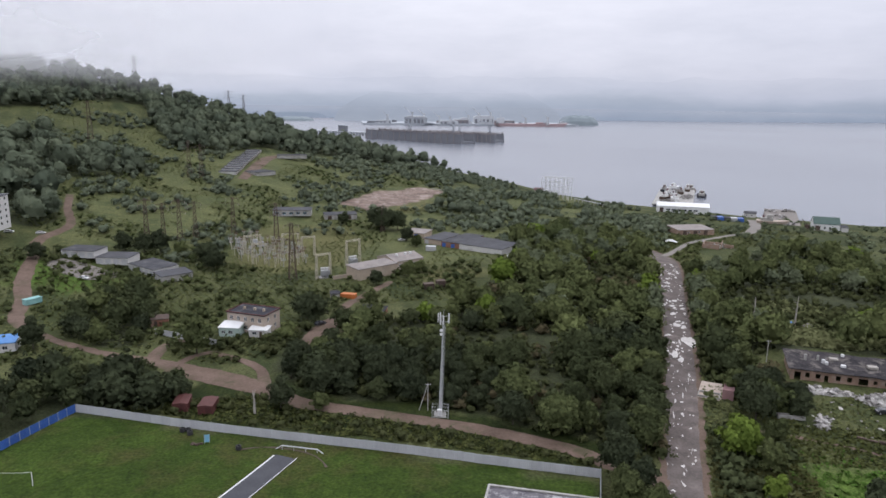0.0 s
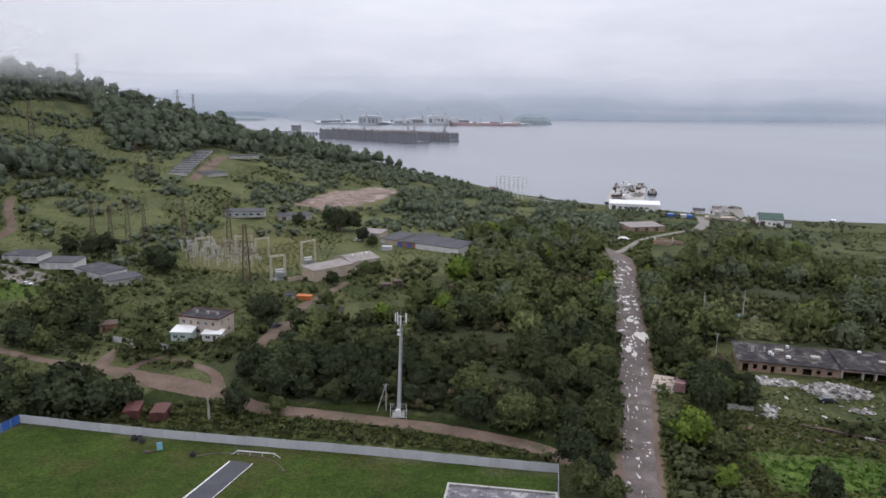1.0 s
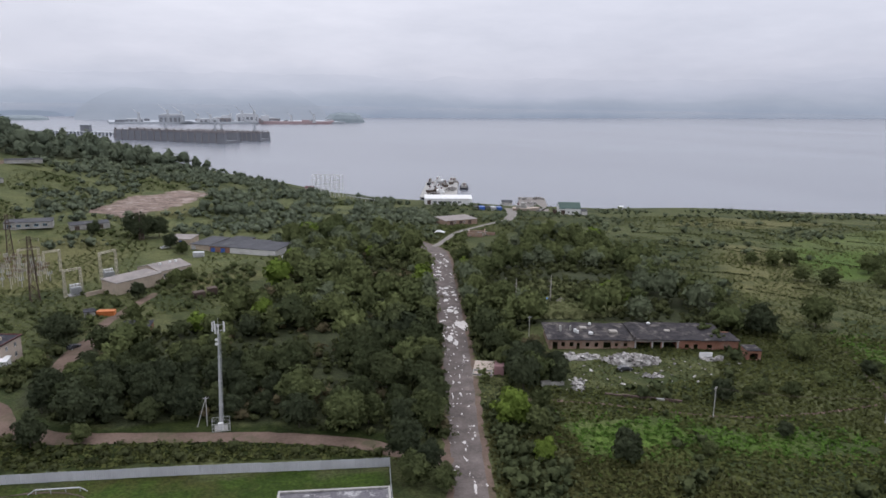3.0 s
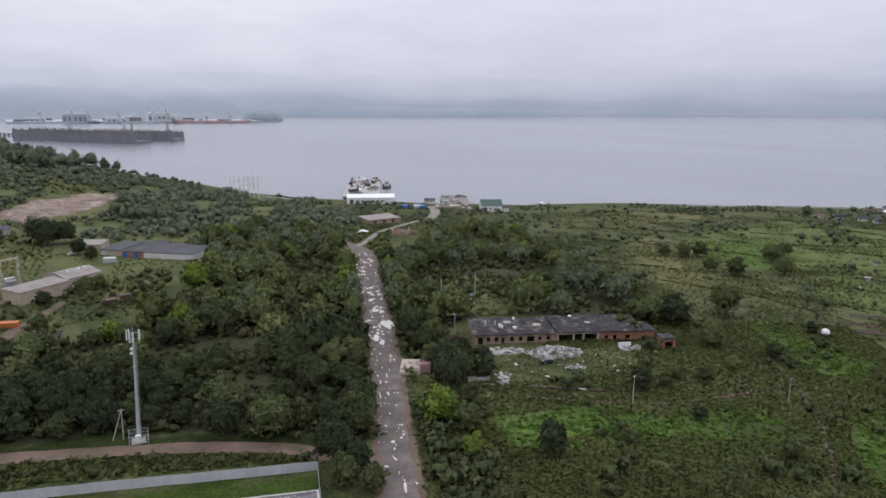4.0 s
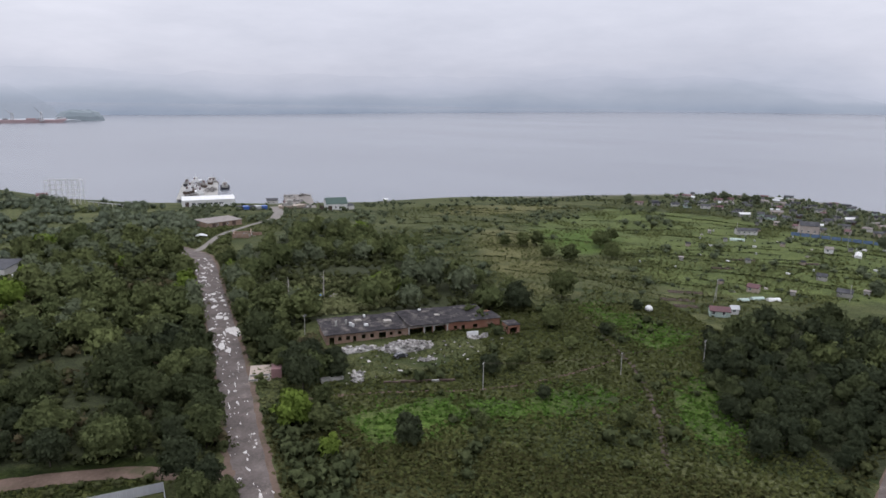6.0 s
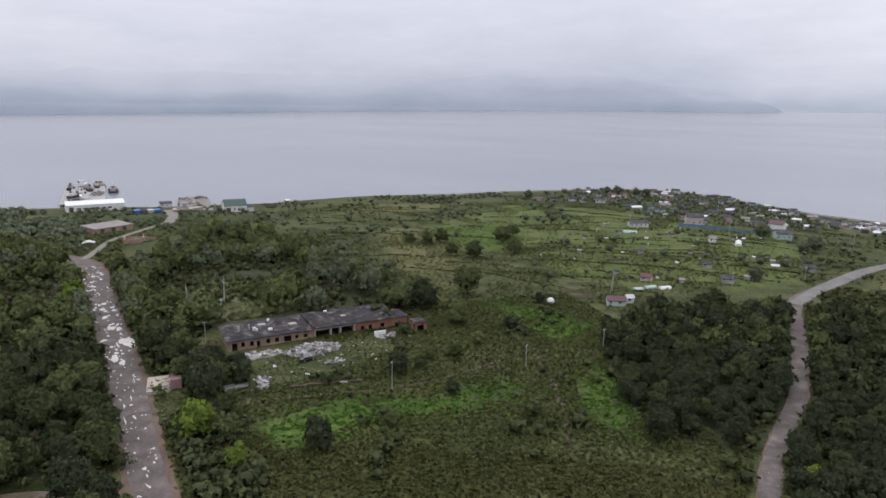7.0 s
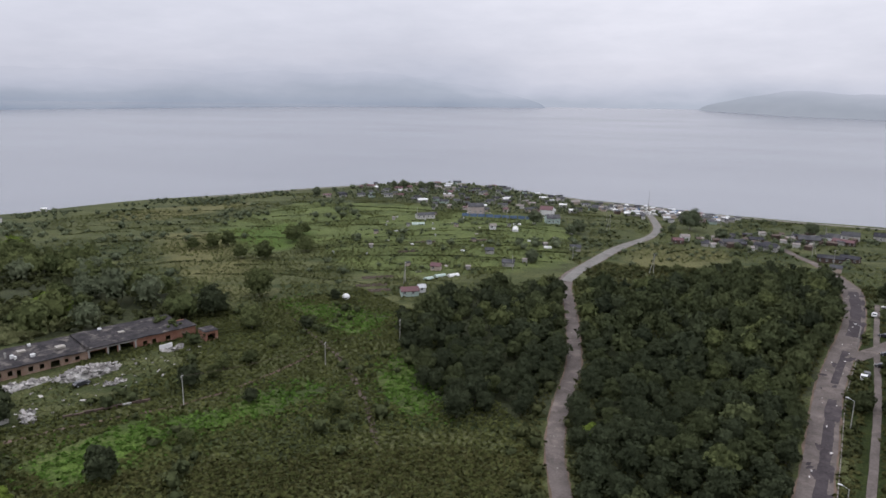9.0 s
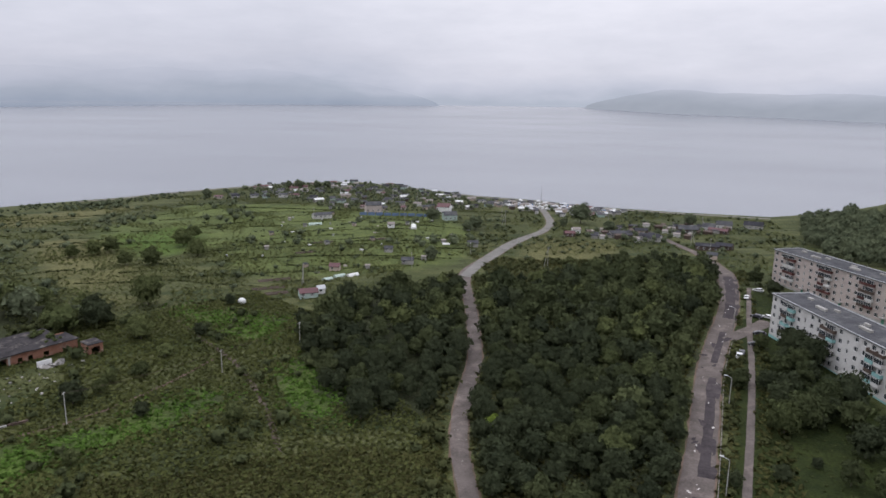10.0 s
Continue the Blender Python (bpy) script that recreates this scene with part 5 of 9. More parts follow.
# ---- mast beside the track ----
def mast():
    t = thing("phone_mast", at(-0.2, 159.1) @ pose(0, 0, 0, 0, 1.2, 0), "tall grey steel phone mast with white panel antennas", "mast")
    part("foundation", box(B(), -1.5, 1.5, -1.5, 1.5, -0.4, 0.25, 0.05), CONCRETE, t)
    for i in range(4):
        part("pole_section", bar(B(), (0, 0, 0.2 + 5.9 * i), (0, 0, 0.2 + 5.9 * (i + 1)), 0.40 - 0.06 * i, 0.40 - 0.06 * (i + 1), 12), STEEL, t)
        part("flange", bar(B(), (0, 0, 5.9 * (i + 1) + 0.1), (0, 0, 5.9 * (i + 1) + 0.25), 0.45 - 0.06 * i, n=12), STEEL, t)
    part("top_spike", bar(B(), (0, 0, 23.8), (0, 0, 27.2), 0.07, 0.04), STEEL, t)
    bm = B()
    for i in range(3):
        a = i * 2.094 + 0.3
        bar(bm, (0, 0, 24.2), (1.25 * math.cos(a), 1.25 * math.sin(a), 24.2), 0.06), bar(bm, (0, 0, 25.6), (1.25 * math.cos(a), 1.25 * math.sin(a), 25.6), 0.06)
        bar(bm, (1.25 * math.cos(a), 1.25 * math.sin(a), 23.6), (1.25 * math.cos(a), 1.25 * math.sin(a), 26.4), 0.05)
    part("antenna_frame", bm, STEEL, t)
    for i in range(6):
        a = (i // 2) * 2.094 + 0.3 + (i % 2 - 0.5) * 0.5
        bm = box(B(), -0.14, 0.14, -0.09, 0.09, 0, 2.3, 0.03)
        part("panel_antenna", bm, WHITE, t, "white panel antenna", pose(1.42 * math.cos(a), 1.42 * math.sin(a), 23.9, 0, 0, math.degrees(a) + 90))
    for z in (22.2, 21.2):
        part("dish", bar(B(), (-0.35, -0.3, z), (-0.5, -0.55, z), 0.35, n=12), WHITE, t)
    bm = B()
    for i in range(42):
        box(bm, 0.36, 0.62, -0.03, 0.03, 2 + i * 0.5, 2.04 + i * 0.5)
    bar(bm, (0.62, 0, 2), (0.56, 0, 23.5), 0.025), bar(bm, (0.45, 0.1, 0.5), (0.32, 0.1, 23.5), 0.05)
    part("ladder", bm, STEEL, t)
    bm = B()
    for x, y in ((-2, -2), (2, -2), (2, 2), (-2, 2), (0, -2), (0, 2), (-2, 0), (2, 0)):
        bar(bm, (x, y, -0.2), (x, y, 2.1), 0.06)
    for z in (0.3, 1.2, 2.05):
        for a, b in (((-2, -2), (2, -2)), ((2, -2), (2, 2)), ((2, 2), (-2, 2)), ((-2, 2), (-2, -2))):
            bar(bm, (*a, z), (*b, z), 0.035)
    for i in range(1, 14):
        s = -2 + 4 * i / 14
        for a, b in (((s, -2), (s, -2)), ((s, 2), (s, 2)), ((-2, s), (-2, s)), ((2, s), (2, s))):
            bar(bm, (*a, 0.3), (*b, 2.05), 0.015, n=4)
    part("cage", bm, STEEL, t)
    part("cabinet", box(B(), -0.7, 0.5, -1.2, -0.5, 0.25, 1.9, 0.04), WHITE, t, "white equipment cabinet")


mast()


def prop_pole(x, y, turn, height=7.5, label="pale concrete utility pole with a slanting prop", material=None, prop=True):
    t = thing("utility_pole", at(x, y, turn), label, "pole", "utility poles")
    part("pole", bar(B(), (0, 0, -0.5), (0, 0, height), 0.14, 0.10, 7), material or CONCRETE, t)
    if prop:
        part("prop", bar(B(), (-2.3, 0, -0.3), (-0.1, 0, height * 0.93), 0.12, 0.09, 7), material or CONCRETE, t)
    part("crossarm", box(B(), -0.7, 0.7, -0.05, 0.05, height - 0.5, height - 0.4), STEEL, t)
    for x in (-0.6, 0.0, 0.6):
        part("insulator", bar(B(), (x, 0, height - 0.4), (x, 0, height - 0.15), 0.05), CERAMIC, t)
    return t


prop_pole(-3.3, 161.3, 0)
for x, y, turn, h, p in ((116, 129, 20, 8.5, False), (155.5, 114.2, 10, 7, False), (183.3, 105.1, 0, 7, False), (246.4, 138.7, 10, 9, True), (318.1, 48.9, -40, 9, True), (435.7, 95.9, -60, 10, True),
                         (515.7, 206.4, -50, 10, True), (512.9, 184.4, -50, 10, True), (475.3, 107.2, -30, 11, False), (410.9, -18.1, 80, 9, True), (441.1, -7.9, 80, 9, True), (481, -27, 80, 9, True),
                         (388.5, -27.1, 80, 8, False), (469, 51.5, 0, 9, False), (465.1, 32.5, 0, 9, False), (290, 107, 0, 7, False), (330, 90, 0, 7, False), (420, 160, 0, 8, False), (400, 216, 0, 8, False), (97.9, 196.6, 0, 7, False)):
    prop_pole(x, y, turn, h, prop=p)


# ---- metal garages by the track ----
def metal_garage(x, y, turn, w=3.6, d=5.6, h=2.2):
    t = thing("metal_garage", at(x, y, turn), "rust-red sheet-steel garage beside the dirt track", "garage", "red metal garages")
    bm = B()
    box(bm, 0, w, 0.0, 0.06, 0, h), box(bm, 0, w, d - 0.06, d, 0, h), box(bm, 0, 0.06, 0.06, d - 0.06, 0, h), box(bm, w - 0.06, w, 0.06, d - 0.06, 0, h)
    for i in range(7):
        box(bm, w, w + 0.04, 0.3 + i * 0.8, 0.4 + i * 0.8, 0.05, h - 0.05), box(bm, -0.04, 0, 0.3 + i * 0.8, 0.4 + i * 0.8, 0.05, h - 0.05)
    part("body", bm, RED_RUST, t)
    part("roof", prism(B(), [(-0.1, h), (w + 0.1, h), (w / 2, h + 0.25)], -0.1, d + 0.1), RED_RUST, t)
    for x0 in (0.3, w / 2 + 0.02):
        part("door_leaf", box(B(), x0, x0 + w / 2 - 0.32, -0.05, 0, 0.1, h - 0.2, 0.01), RED_RUST, t)


metal_garage(-59.7, 157.1, 2), metal_garage(-66.2, 157.9, 8)


# ---- brick and panel buildings ----
def openwork(bm, length, height, y0, y1, holes):
    """A wall along x with holes (x0, x1, z0, z1) through it."""
    cuts = sorted({0.0, length, *(h[0] for h in holes), *(h[1] for h in holes)})
    for a, b in zip(cuts, cuts[1:]):
        col = sorted((h[2], h[3]) for h in holes if h[0] <= a + 1e-6 and h[1] >= b - 1e-6)
        z = 0.0 - 0.4
        for lo, hi in col:
            if lo - z > 0.01:
                box(bm, a, b, y0, y1, z, lo)
            z = hi
        if height - z > 0.01:
            box(bm, a, b, y0, y1, z, height)
    return bm


def building(name, x, y, turn, L, D, H, wall, roof, label, category="building", kind="flat", rise=1.2, windows=(), doors=(), side_windows=(), over=0.25, group="", door_mat=None, frame_mat=None, chimney=False, base=0.0):
    """A building from its front left corner: windows and doors are (x0, x1, z0, z1) of the front; side_windows likewise along the right side."""
    t = thing(name, at(x, y, turn, base), label, category, group)
    bm = B()
    openwork(bm, L, H, 0, 0.3, list(windows) + list(doors))
    box(bm, 0, L, D - 0.3, D, -0.4, H), box(bm, 0, 0.3, 0.3, D - 0.3, -0.4, H)
    side = openwork(B(), D - 0.6, H, 0, 0.3, list(side_windows))
    bmesh.ops.transform(side, matrix=Matrix.Translation((L, 0.3, 0)) @ Matrix.Rotation(math.pi / 2, 4, "Z"), verts=side.verts)
    me = mesh_of("side", side)
    bm.from_mesh(me)
    bpy.data.meshes.remove(me)
    if kind == "gable":
        prism(bm, [(0.02, H), (D - 0.02, H), (D / 2, H + rise)], 0, 0.2)
        n = len(bm.verts)
        bm.verts.ensure_lookup_table()
        bmesh.ops.transform(bm, matrix=Matrix(((0, 1, 0, 0), (1, 0, 0, 0), (0, 0, 1, 0), (0, 0, 0, 1))), verts=bm.verts[n - 6:])
        prism(bm, [(0.02, H), (D - 0.02, H), (D / 2, H + rise)], L - 0.2, L)
        bm.verts.ensure_lookup_table()
        bmesh.ops.transform(bm, matrix=Matrix(((0, 1, 0, 0), (1, 0, 0, 0), (0, 0, 1, 0), (0, 0, 0, 1))), verts=bm.verts[n:])
        bmesh.ops.recalc_face_normals(bm, faces=bm.faces)
    part("wall", bm, wall, t)
    if kind == "flat":
        part("roof", box(B(), -over, L + over, -over, D + over, H, H + 0.28, 0.03), roof, t)
    elif kind == "mono":
        bm = prism(B(), [(-over, H), (D + over, H + rise), (D + over, H + rise + 0.2), (-over, H + 0.2)], -over, L + over)
        bmesh.ops.transform(bm, matrix=Matrix(((0, 1, 0, 0), (1, 0, 0, 0), (0, 0, 1, 0), (0, 0, 0, 1))), verts=bm.verts)
        bmesh.ops.recalc_face_normals(bm, faces=bm.faces)
        part("roof", bm, roof, t)
    else:
        for s in (0, 1):
            q = [(-over, H - 0.1), (D / 2, H + rise), (D / 2, H + rise + 0.15), (-over, H + 0.08)]
            if s:
                q = [(D - a, b) for a, b in q]
            bm = prism(B(), q, -over, L + over)
            bmesh.ops.transform(bm, matrix=Matrix(((0, 1, 0, 0), (1, 0, 0, 0), (0, 0, 1, 0), (0, 0, 0, 1))), verts=bm.verts)
            bmesh.ops.recalc_face_normals(bm, faces=bm.faces)
            part("roof_slope", bm, roof, t)
    for k, (x0, x1, z0, z1) in enumerate(windows):
        window(t, x0, x1, z0, z1, frame_mat or WHITE)
    for x0, x1, z0, z1 in side_windows:
        window(t, x0, x1, z0, z1, frame_mat or WHITE, Matrix.Translation((L, 0.3, 0)) @ Matrix.Rotation(math.pi / 2, 4, "Z"))
    for x0, x1, z0, z1 in doors:
        part("door", box(B(), x0, x1, 0.08, 0.16, max(z0, 0), z1, 0.02), door_mat or RUSTY, t)
    if chimney:
        part("chimney", box(B(), L * 0.3, L * 0.3 + 0.6, D * 0.4, D * 0.4 + 0.6, H, H + rise + 0.8, 0.03), BRICK_RED, t)
    return t


def window(t, x0, x1, z0, z1, material, m=None):
    bm = B()
    w = 0.09
    box(bm, x0, x1, 0.06, 0.16, z0, z0 + w), box(bm, x0, x1, 0.06, 0.16, z1 - w, z1), box(bm, x0, x0 + w, 0.06, 0.16, z0 + w, z1 - w), box(bm, x1 - w, x1, 0.06, 0.16, z0 + w, z1 - w)
    box(bm, (x0 + x1) / 2 - 0.04, (x0 + x1) / 2 + 0.04, 0.06, 0.16, z0 + w, z1 - w)
    f = part("window", bm, material, t, m=m)
    part("pane", box(B(), x0 + w, x1 - w, 0.10, 0.12, z0 + w, z1 - w), GLASS, f)


def row(n, x0, step, w, z0, z1):
    return [(x0 + i * step, x0 + i * step + w, z0, z1) for i in range(n)]


# garages on the rise
for x, y, turn, L, D, base, wall, roof, n in ((-172.1, 303.5, -8, 16, 10, 0, PLASTER, SLATE, 4), (-155.9, 301.6, -4, 15, 10.5, 0, PLASTER, FELT_PALE, 4), (-140.6, 299.8, -36, 20, 12, 0, PLASTER, SLATE, 5), (-123.9, 286.8, -52, 11, 13, 0, CONCRETE, FELT_PALE, 3)):
    building("garage_row", x, y, turn, L, D, 2.7, wall, roof, "row of pale brick garages with a flat grey slate roof", "garages", "mono", 0.35, doors=row(n, 0.6, L / n, L / n - 1.2, 0, 2.2), door_mat=OCHRE if n == 2 else STEEL, group="garage rows on the rise")
# garages below the bare slope
for x, y, turn, L, D, wall, roof, n in ((8.4, 352, -33, 12, 21, PLASTER, FELT_PALE, 0), (18.6, 345.4, -33, 13, 19, PLASTER, FELT_PALE, 0), (-1.0, 358.2, -33, 11, 26, BRICK_RED, SLATE, 2), (-10.3, 366.5, -33, 10.8, 20, BRICK_BUFF, FELT_PALE, 1), (-22.8, 384, -20, 13, 12, BRICK_BUFF, PALE_SLATE, 2)):
    building("garage_row", x, y, turn, L, D, 2.8, wall, roof, "block of low garages with a grey slate roof", "garages", "mono", 0.3, doors=row(n, 0.5, L / max(n, 1), min(2.4, L / max(n, 1) - 1.0), 0, 2.2), door_mat=FENCE_BLUE if n == 2 else STEEL, group="garage blocks below the slope")


# two-storey house
h = building("apartment_house", -71.1, 218.4, -19, 14.2, 9.2, 6.2, BRICK_TAN, FELT, "two-storey tan brick house with a dark flat felt roof", "house", windows=row(5, 1.0, 2.7, 1.2, 1.0, 2.4) + row(5, 1.0, 2.7, 1.2, 3.9, 5.3), side_windows=row(2, 1.5, 4, 1.1, 1.0, 2.4) + row(2, 1.5, 4, 1.1, 3.9, 5.3))
bm = B()
box(bm, -0.3, 14.5, -0.3, 0, 6.48, 6.72), box(bm, -0.3, 0, 0, 9.2, 6.48, 6.72), box(bm, 14.2, 14.5, 0, 9.2, 6.48, 6.72), box(bm, -0.3, 14.5, 9.2, 9.5, 6.48, 6.72)
part("parapet", bm, RED_RUST, h, "dark red roof edging")
for x in (3.5, 7.5, 11):
    part("chimney", box(B(), x, x + 0.7, 4, 4.7, 6.4, 7.4, 0.03), BRICK_BUFF, h)
building("annexe", -72.0, 212.0, -5, 6.6, 5.5, 3.0, PALE_GREEN, WHITE, "pale turquoise annexe with a white sheet roof", "annexe", "mono", 0.5, windows=[(0.8, 2.2, 1, 2.1), (3, 4.6, 1, 2.1)])
building("porch", -62.2, 211.5, -4, 6.0, 4.0, 2.4, PLASTER, WHITE, "small porch with a bright white sheet roof", "porch", "mono", 0.3, windows=[(1, 2.6, 0.9, 1.9)], doors=[(3.4, 4.4, 0, 2)])
panel_fence([(-93.7, 214.5), (-84.3, 209.9), (-69.7, 203.3)], 2.0, FENCE_GREY, "grey sheet-metal yard fence by the house")
building("brick_shed", -98, 221.5, 20, 5.5, 4, 2.4, BRICK_RED, RUSTY, "small red brick shed beside the yard fence", "shed", "mono", 0.4, doors=[(1, 2, 0, 2)])

# substation building
building("substation_building", -35.8, 285.3, 41, 20.6, 9.5, 4.8, BRICK_BUFF, PALE_SLATE, "long buff brick building with a pale slate roof", "building", "mono", 0.5)
b2 = building("substation_building", -21.5, 306.5, 40, 16, 15, 3.9, BRICK_TAN, PALE_SLATE, "buff building with a pale gabled slate roof and white windows", "building", "gable", 1.8, windows=row(5, 2.0, 2.8, 1.5, 0.9, 2.5))
for x in (4, 9, 12):
    part("roof_vent", box(B(), x, x + 0.9, 5, 5.9, 4.8, 6.2, 0.03), WHITE, b2)
building("shed", -104.7, 418.4, 6, 23, 9, 3.2, CONCRETE, FELT_PALE, "long low shed with pale blue and white wall panels", "shed", "mono", 0.6, windows=row(5, 1.5, 4.2, 2.2, 0.8, 2.2), frame_mat=SKYBLUE)
building("shed", -73.2, 420, 16, 20, 8, 2.8, CONCRETE, SLATE, "low grey shed with a slate roof", "shed", "mono", 0.5, doors=row(3, 2, 6, 2.5, 0, 2.2))
building("shack", -30, 237.5, -10, 9, 6.5, 2.2, BRICK_RED, FELT, "shack with a dark red and grey patched roof", "shack", "mono", 0.4, doors=[(6.6, 7.6, 0, 1.9)])
building("shack", -43.6, 259, 10, 3.5, 3, 2.2, CONCRETE, FELT, "small dark shed with a flat roof", "shack", "mono", 0.3, doors=[(1, 2, 0, 1.8)])
for x, y, turn, w, d, hgt, mat_, label in ((-40, 260.3, -12, 6, 2.6, 1.8, ORANGE, "orange steel container in the grass"), (-7.2, 272.6, 20, 4.2, 3, 2.4, RUSTY, "dark rusted steel tank box in the grass"), (-2.2, 276.8, 15, 3.6, 3, 2.8, RUSTY, "dark rusted steel tank box in the grass"),
                                           (-153, 243.5, 60, 6, 2.6, 2.2, TEAL, "turquoise steel container beside the dirt road"), (-9, 346.2, -10, 5, 3, 2.4, STEEL, "pale silver tank trailer by the garages"), (32, 330, 10, 3, 2.5, 1.6, WHITE, "small white kiosk box by the garages")):
    t = thing("container", at(x, y, turn), label, "container")
    part("body", box(B(), 0, w, 0, d, 0.1, hgt, 0.05), mat_, t)
    rib = mesh_of("rib", box(B(), 0.25, 0.45, -0.05, 0, 0.2, hgt - 0.15))
    rib.materials.append(mat_)
    for i in range(int(w / 0.6)):
        part("rib", rib, None, t, m=Matrix.Translation((i * 0.6, 0, 0)))
    part("lid", box(B(), -0.06, w + 0.06, -0.08, d + 0.06, hgt, hgt + 0.08, 0.02), mat_, t)
k = building("kiosk", -135, 193.5, 18, 7.5, 6, 3, PLASTER, BLUE, "pale kiosk with a bright blue roof", "kiosk", "mono", 0.8, windows=[(1, 2.4, 1, 2.2), (4, 5.5, 1, 2.2)])


# ---- parked cars ----
def car(x, y, turn, paint, label):
    t = thing("car", at(x, y, turn), label, "car", "parked cars")
    prof = [(-2.15, 0.35), (2.15, 0.35), (2.15, 0.75), (1.3, 0.92), (0.6, 1.42), (-1.2, 1.45), (-1.75, 0.98), (-2.15, 0.9)]
    bm = prism(B(), prof, -0.84, 0.84)
    bmesh.ops.bevel(bm, geom=bm.edges[:], offset=0.06, segments=1, affect="EDGES")
    part("body", bm, paint, t)
    for s in (-1, 1):
        part("side_window", prism(B(), [(-1.35, 0.98), (1.05, 0.98), (0.55, 1.34), (-1.1, 1.36)], min(s * 0.845, s * 0.86), max(s * 0.845, s * 0.86)), GLASS, t)
        part("headlight", box(B(), 2.13, 2.19, s * 0.5 - 0.15, s * 0.5 + 0.15, 0.58, 0.72, 0.02), WHITE, t)
    part("windscreen", prism(B(), [(1.30, 0.95), (1.34, 0.97), (0.66, 1.40), (0.62, 1.38)], -0.7, 0.7), GLASS, t)
    part("rear_window", prism(B(), [(-1.72, 1.0), (-1.24, 1.41), (-1.28, 1.43), (-1.76, 1.02)], -0.7, 0.7), GLASS, t)
    for x in (-1.35, 1.35):
        for s in (-1, 1):
            w = part("wheel", bar(B(), (x, s * 0.66, 0.32), (x, s * 0.87, 0.32), 0.32, n=12), RUBBER, t)
            part("rim", bar(B(), (x, s * 0.86, 0.32), (x, s * 0.885, 0.32), 0.19, n=10), STEEL, w)


CAR_WHITE = surface("white_car_paint", (0.7, 0.7, 0.7), (0.8, 0.8, 0.8), 0.3, 2, 0.25, 0, spec=0.5)
CAR_DARK = surface("dark_car_paint", (0.03, 0.03, 0.035), (0.06, 0.06, 0.07), 0.3, 2, 0.25, 0, spec=0.5)
CAR_BLUE = surface("blue_car_paint", (0.05, 0.18, 0.5), (0.08, 0.24, 0.6), 0.3, 2, 0.25, 0, spec=0.5)
for x, y, turn, paint, label in ((-151.7, 282.3, -12, CAR_WHITE, "white saloon car on the gravel by the garages"), (-193.8, 326.2, 15, CAR_WHITE, "white car on the dirt road"), (-205, 319.8, 10, CAR_WHITE, "white car beside the pale block"),
                                 (-42, 227.5, 50, CAR_DARK, "dark car on the gravel drive"), (-22.8, 372.5, 20, CAR_WHITE, "white car at the garages"), (218.3, -26.5, -8, CAR_WHITE, "white car on the verge by the street"),
                                 (221.5, -27.5, -8, CAR_DARK, "dark car on the verge by the street"), (301.7, -40.9, 70, CAR_WHITE, "white van-like car by the apartment block"), (266.2, -40.4, 60, CAR_WHITE, "white car in the parking bay"),
                                 (265.4, -36.6, 60, CAR_DARK, "dark car in the parking bay"), (245.4, -35.3, 80, CAR_DARK, "dark red car beside the block"), (289.1, -35.4, -10, CAR_WHITE, "white car near the footpath"),
                                 (232.1, -32.5, 80, CAR_DARK, "dark car beside the footpath"), (222.6, 115.6, 30, CAR_BLUE, "blue car beside the wood"), (219.5, 113.5, 30, CAR_BLUE, "blue car beside the wood"), (112.1, 162, -10, CAR_DARK, "dark car among the rubble")):
    car(x, y, turn, paint, label)


# ---- switchyard: lattice pylons, gantries, transformers, insulator posts ----
def lattice(bm, h, w0, w1, n, r):
    """Four legs with crossed braces."""
    def corner(k, z):
        w = (w0 + (w1 - w0) * z / h) / 2
        return (w * (1, 1, -1, -1)[k], w * (1, -1, -1, 1)[k], z)
    for k in range(4):
        bar(bm, corner(k, -0.4), corner(k, h), r, r * 0.7, 4)
    zs = [h * (1 - (1 - i / n) ** 1.25) for i in range(n + 1)]
    for a, b in zip(zs, zs[1:]):
        for k in range(4):
            j = (k + 1) % 4
            bar(bm, corner(k, a), corner(j, b), r * 0.55, n=3), bar(bm, corner(j, a), corner(k, b), r * 0.55, n=3)
    return bm


def pylon(x, y, h, turn=20, arms=3, label="dark rusted steel lattice pylon", thick=0.17, spread=3.2):
    t = thing("pylon", at(x, y, turn), label, "pylon", "lattice pylons")
    part("tower", lattice(B(), h, h * 0.13, h * 0.045, 9, thick), RUSTY, t)
    for i in range(arms):
        z = h * (0.95 - 0.13 * i)
        bm = B()
        for s in (-1, 1):
            bar(bm, (0, 0.2, z), (s * spread, 0, z), 0.07, n=4), bar(bm, (0, -0.2, z), (s * spread, 0, z), 0.07, n=4), bar(bm, (0, 0, z + 0.9), (s * spread, 0, z), 0.05, n=4)
        a = part("crossarm", bm, RUSTY, t)
        for s in (-1, 1):
            part("insulator", bar(B(), (s * spread, 0, z - 1.1), (s * spread, 0, z), 0.09, n=5), CERAMIC, a)


for x, y, h, arms in ((-64.9, 289.6, 25, 3), (-88.4, 359.2, 22, 3), (-152.9, 349.4, 19, 2), (-146.2, 354.1, 17, 2), (-135.2, 347.9, 22, 3), (-129.9, 355.6, 20, 2), (-115, 372, 20, 2)):
    pylon(x, y, h, arms=arms)
pylon(-35.7, 397.1, 14, arms=1)
pylon(-179.7, 487.3, 26, arms=3), pylon(-173, 492, 24, arms=3), pylon(-273.3, 538.5, 30, arms=3, spread=4)
pylon(-352, 805, 34, arms=3, thick=0.2, spread=5), pylon(-250, 815, 26, arms=3, thick=0.2, spread=5), pylon(-232, 812, 26, arms=2, thick=0.2, spread=4)


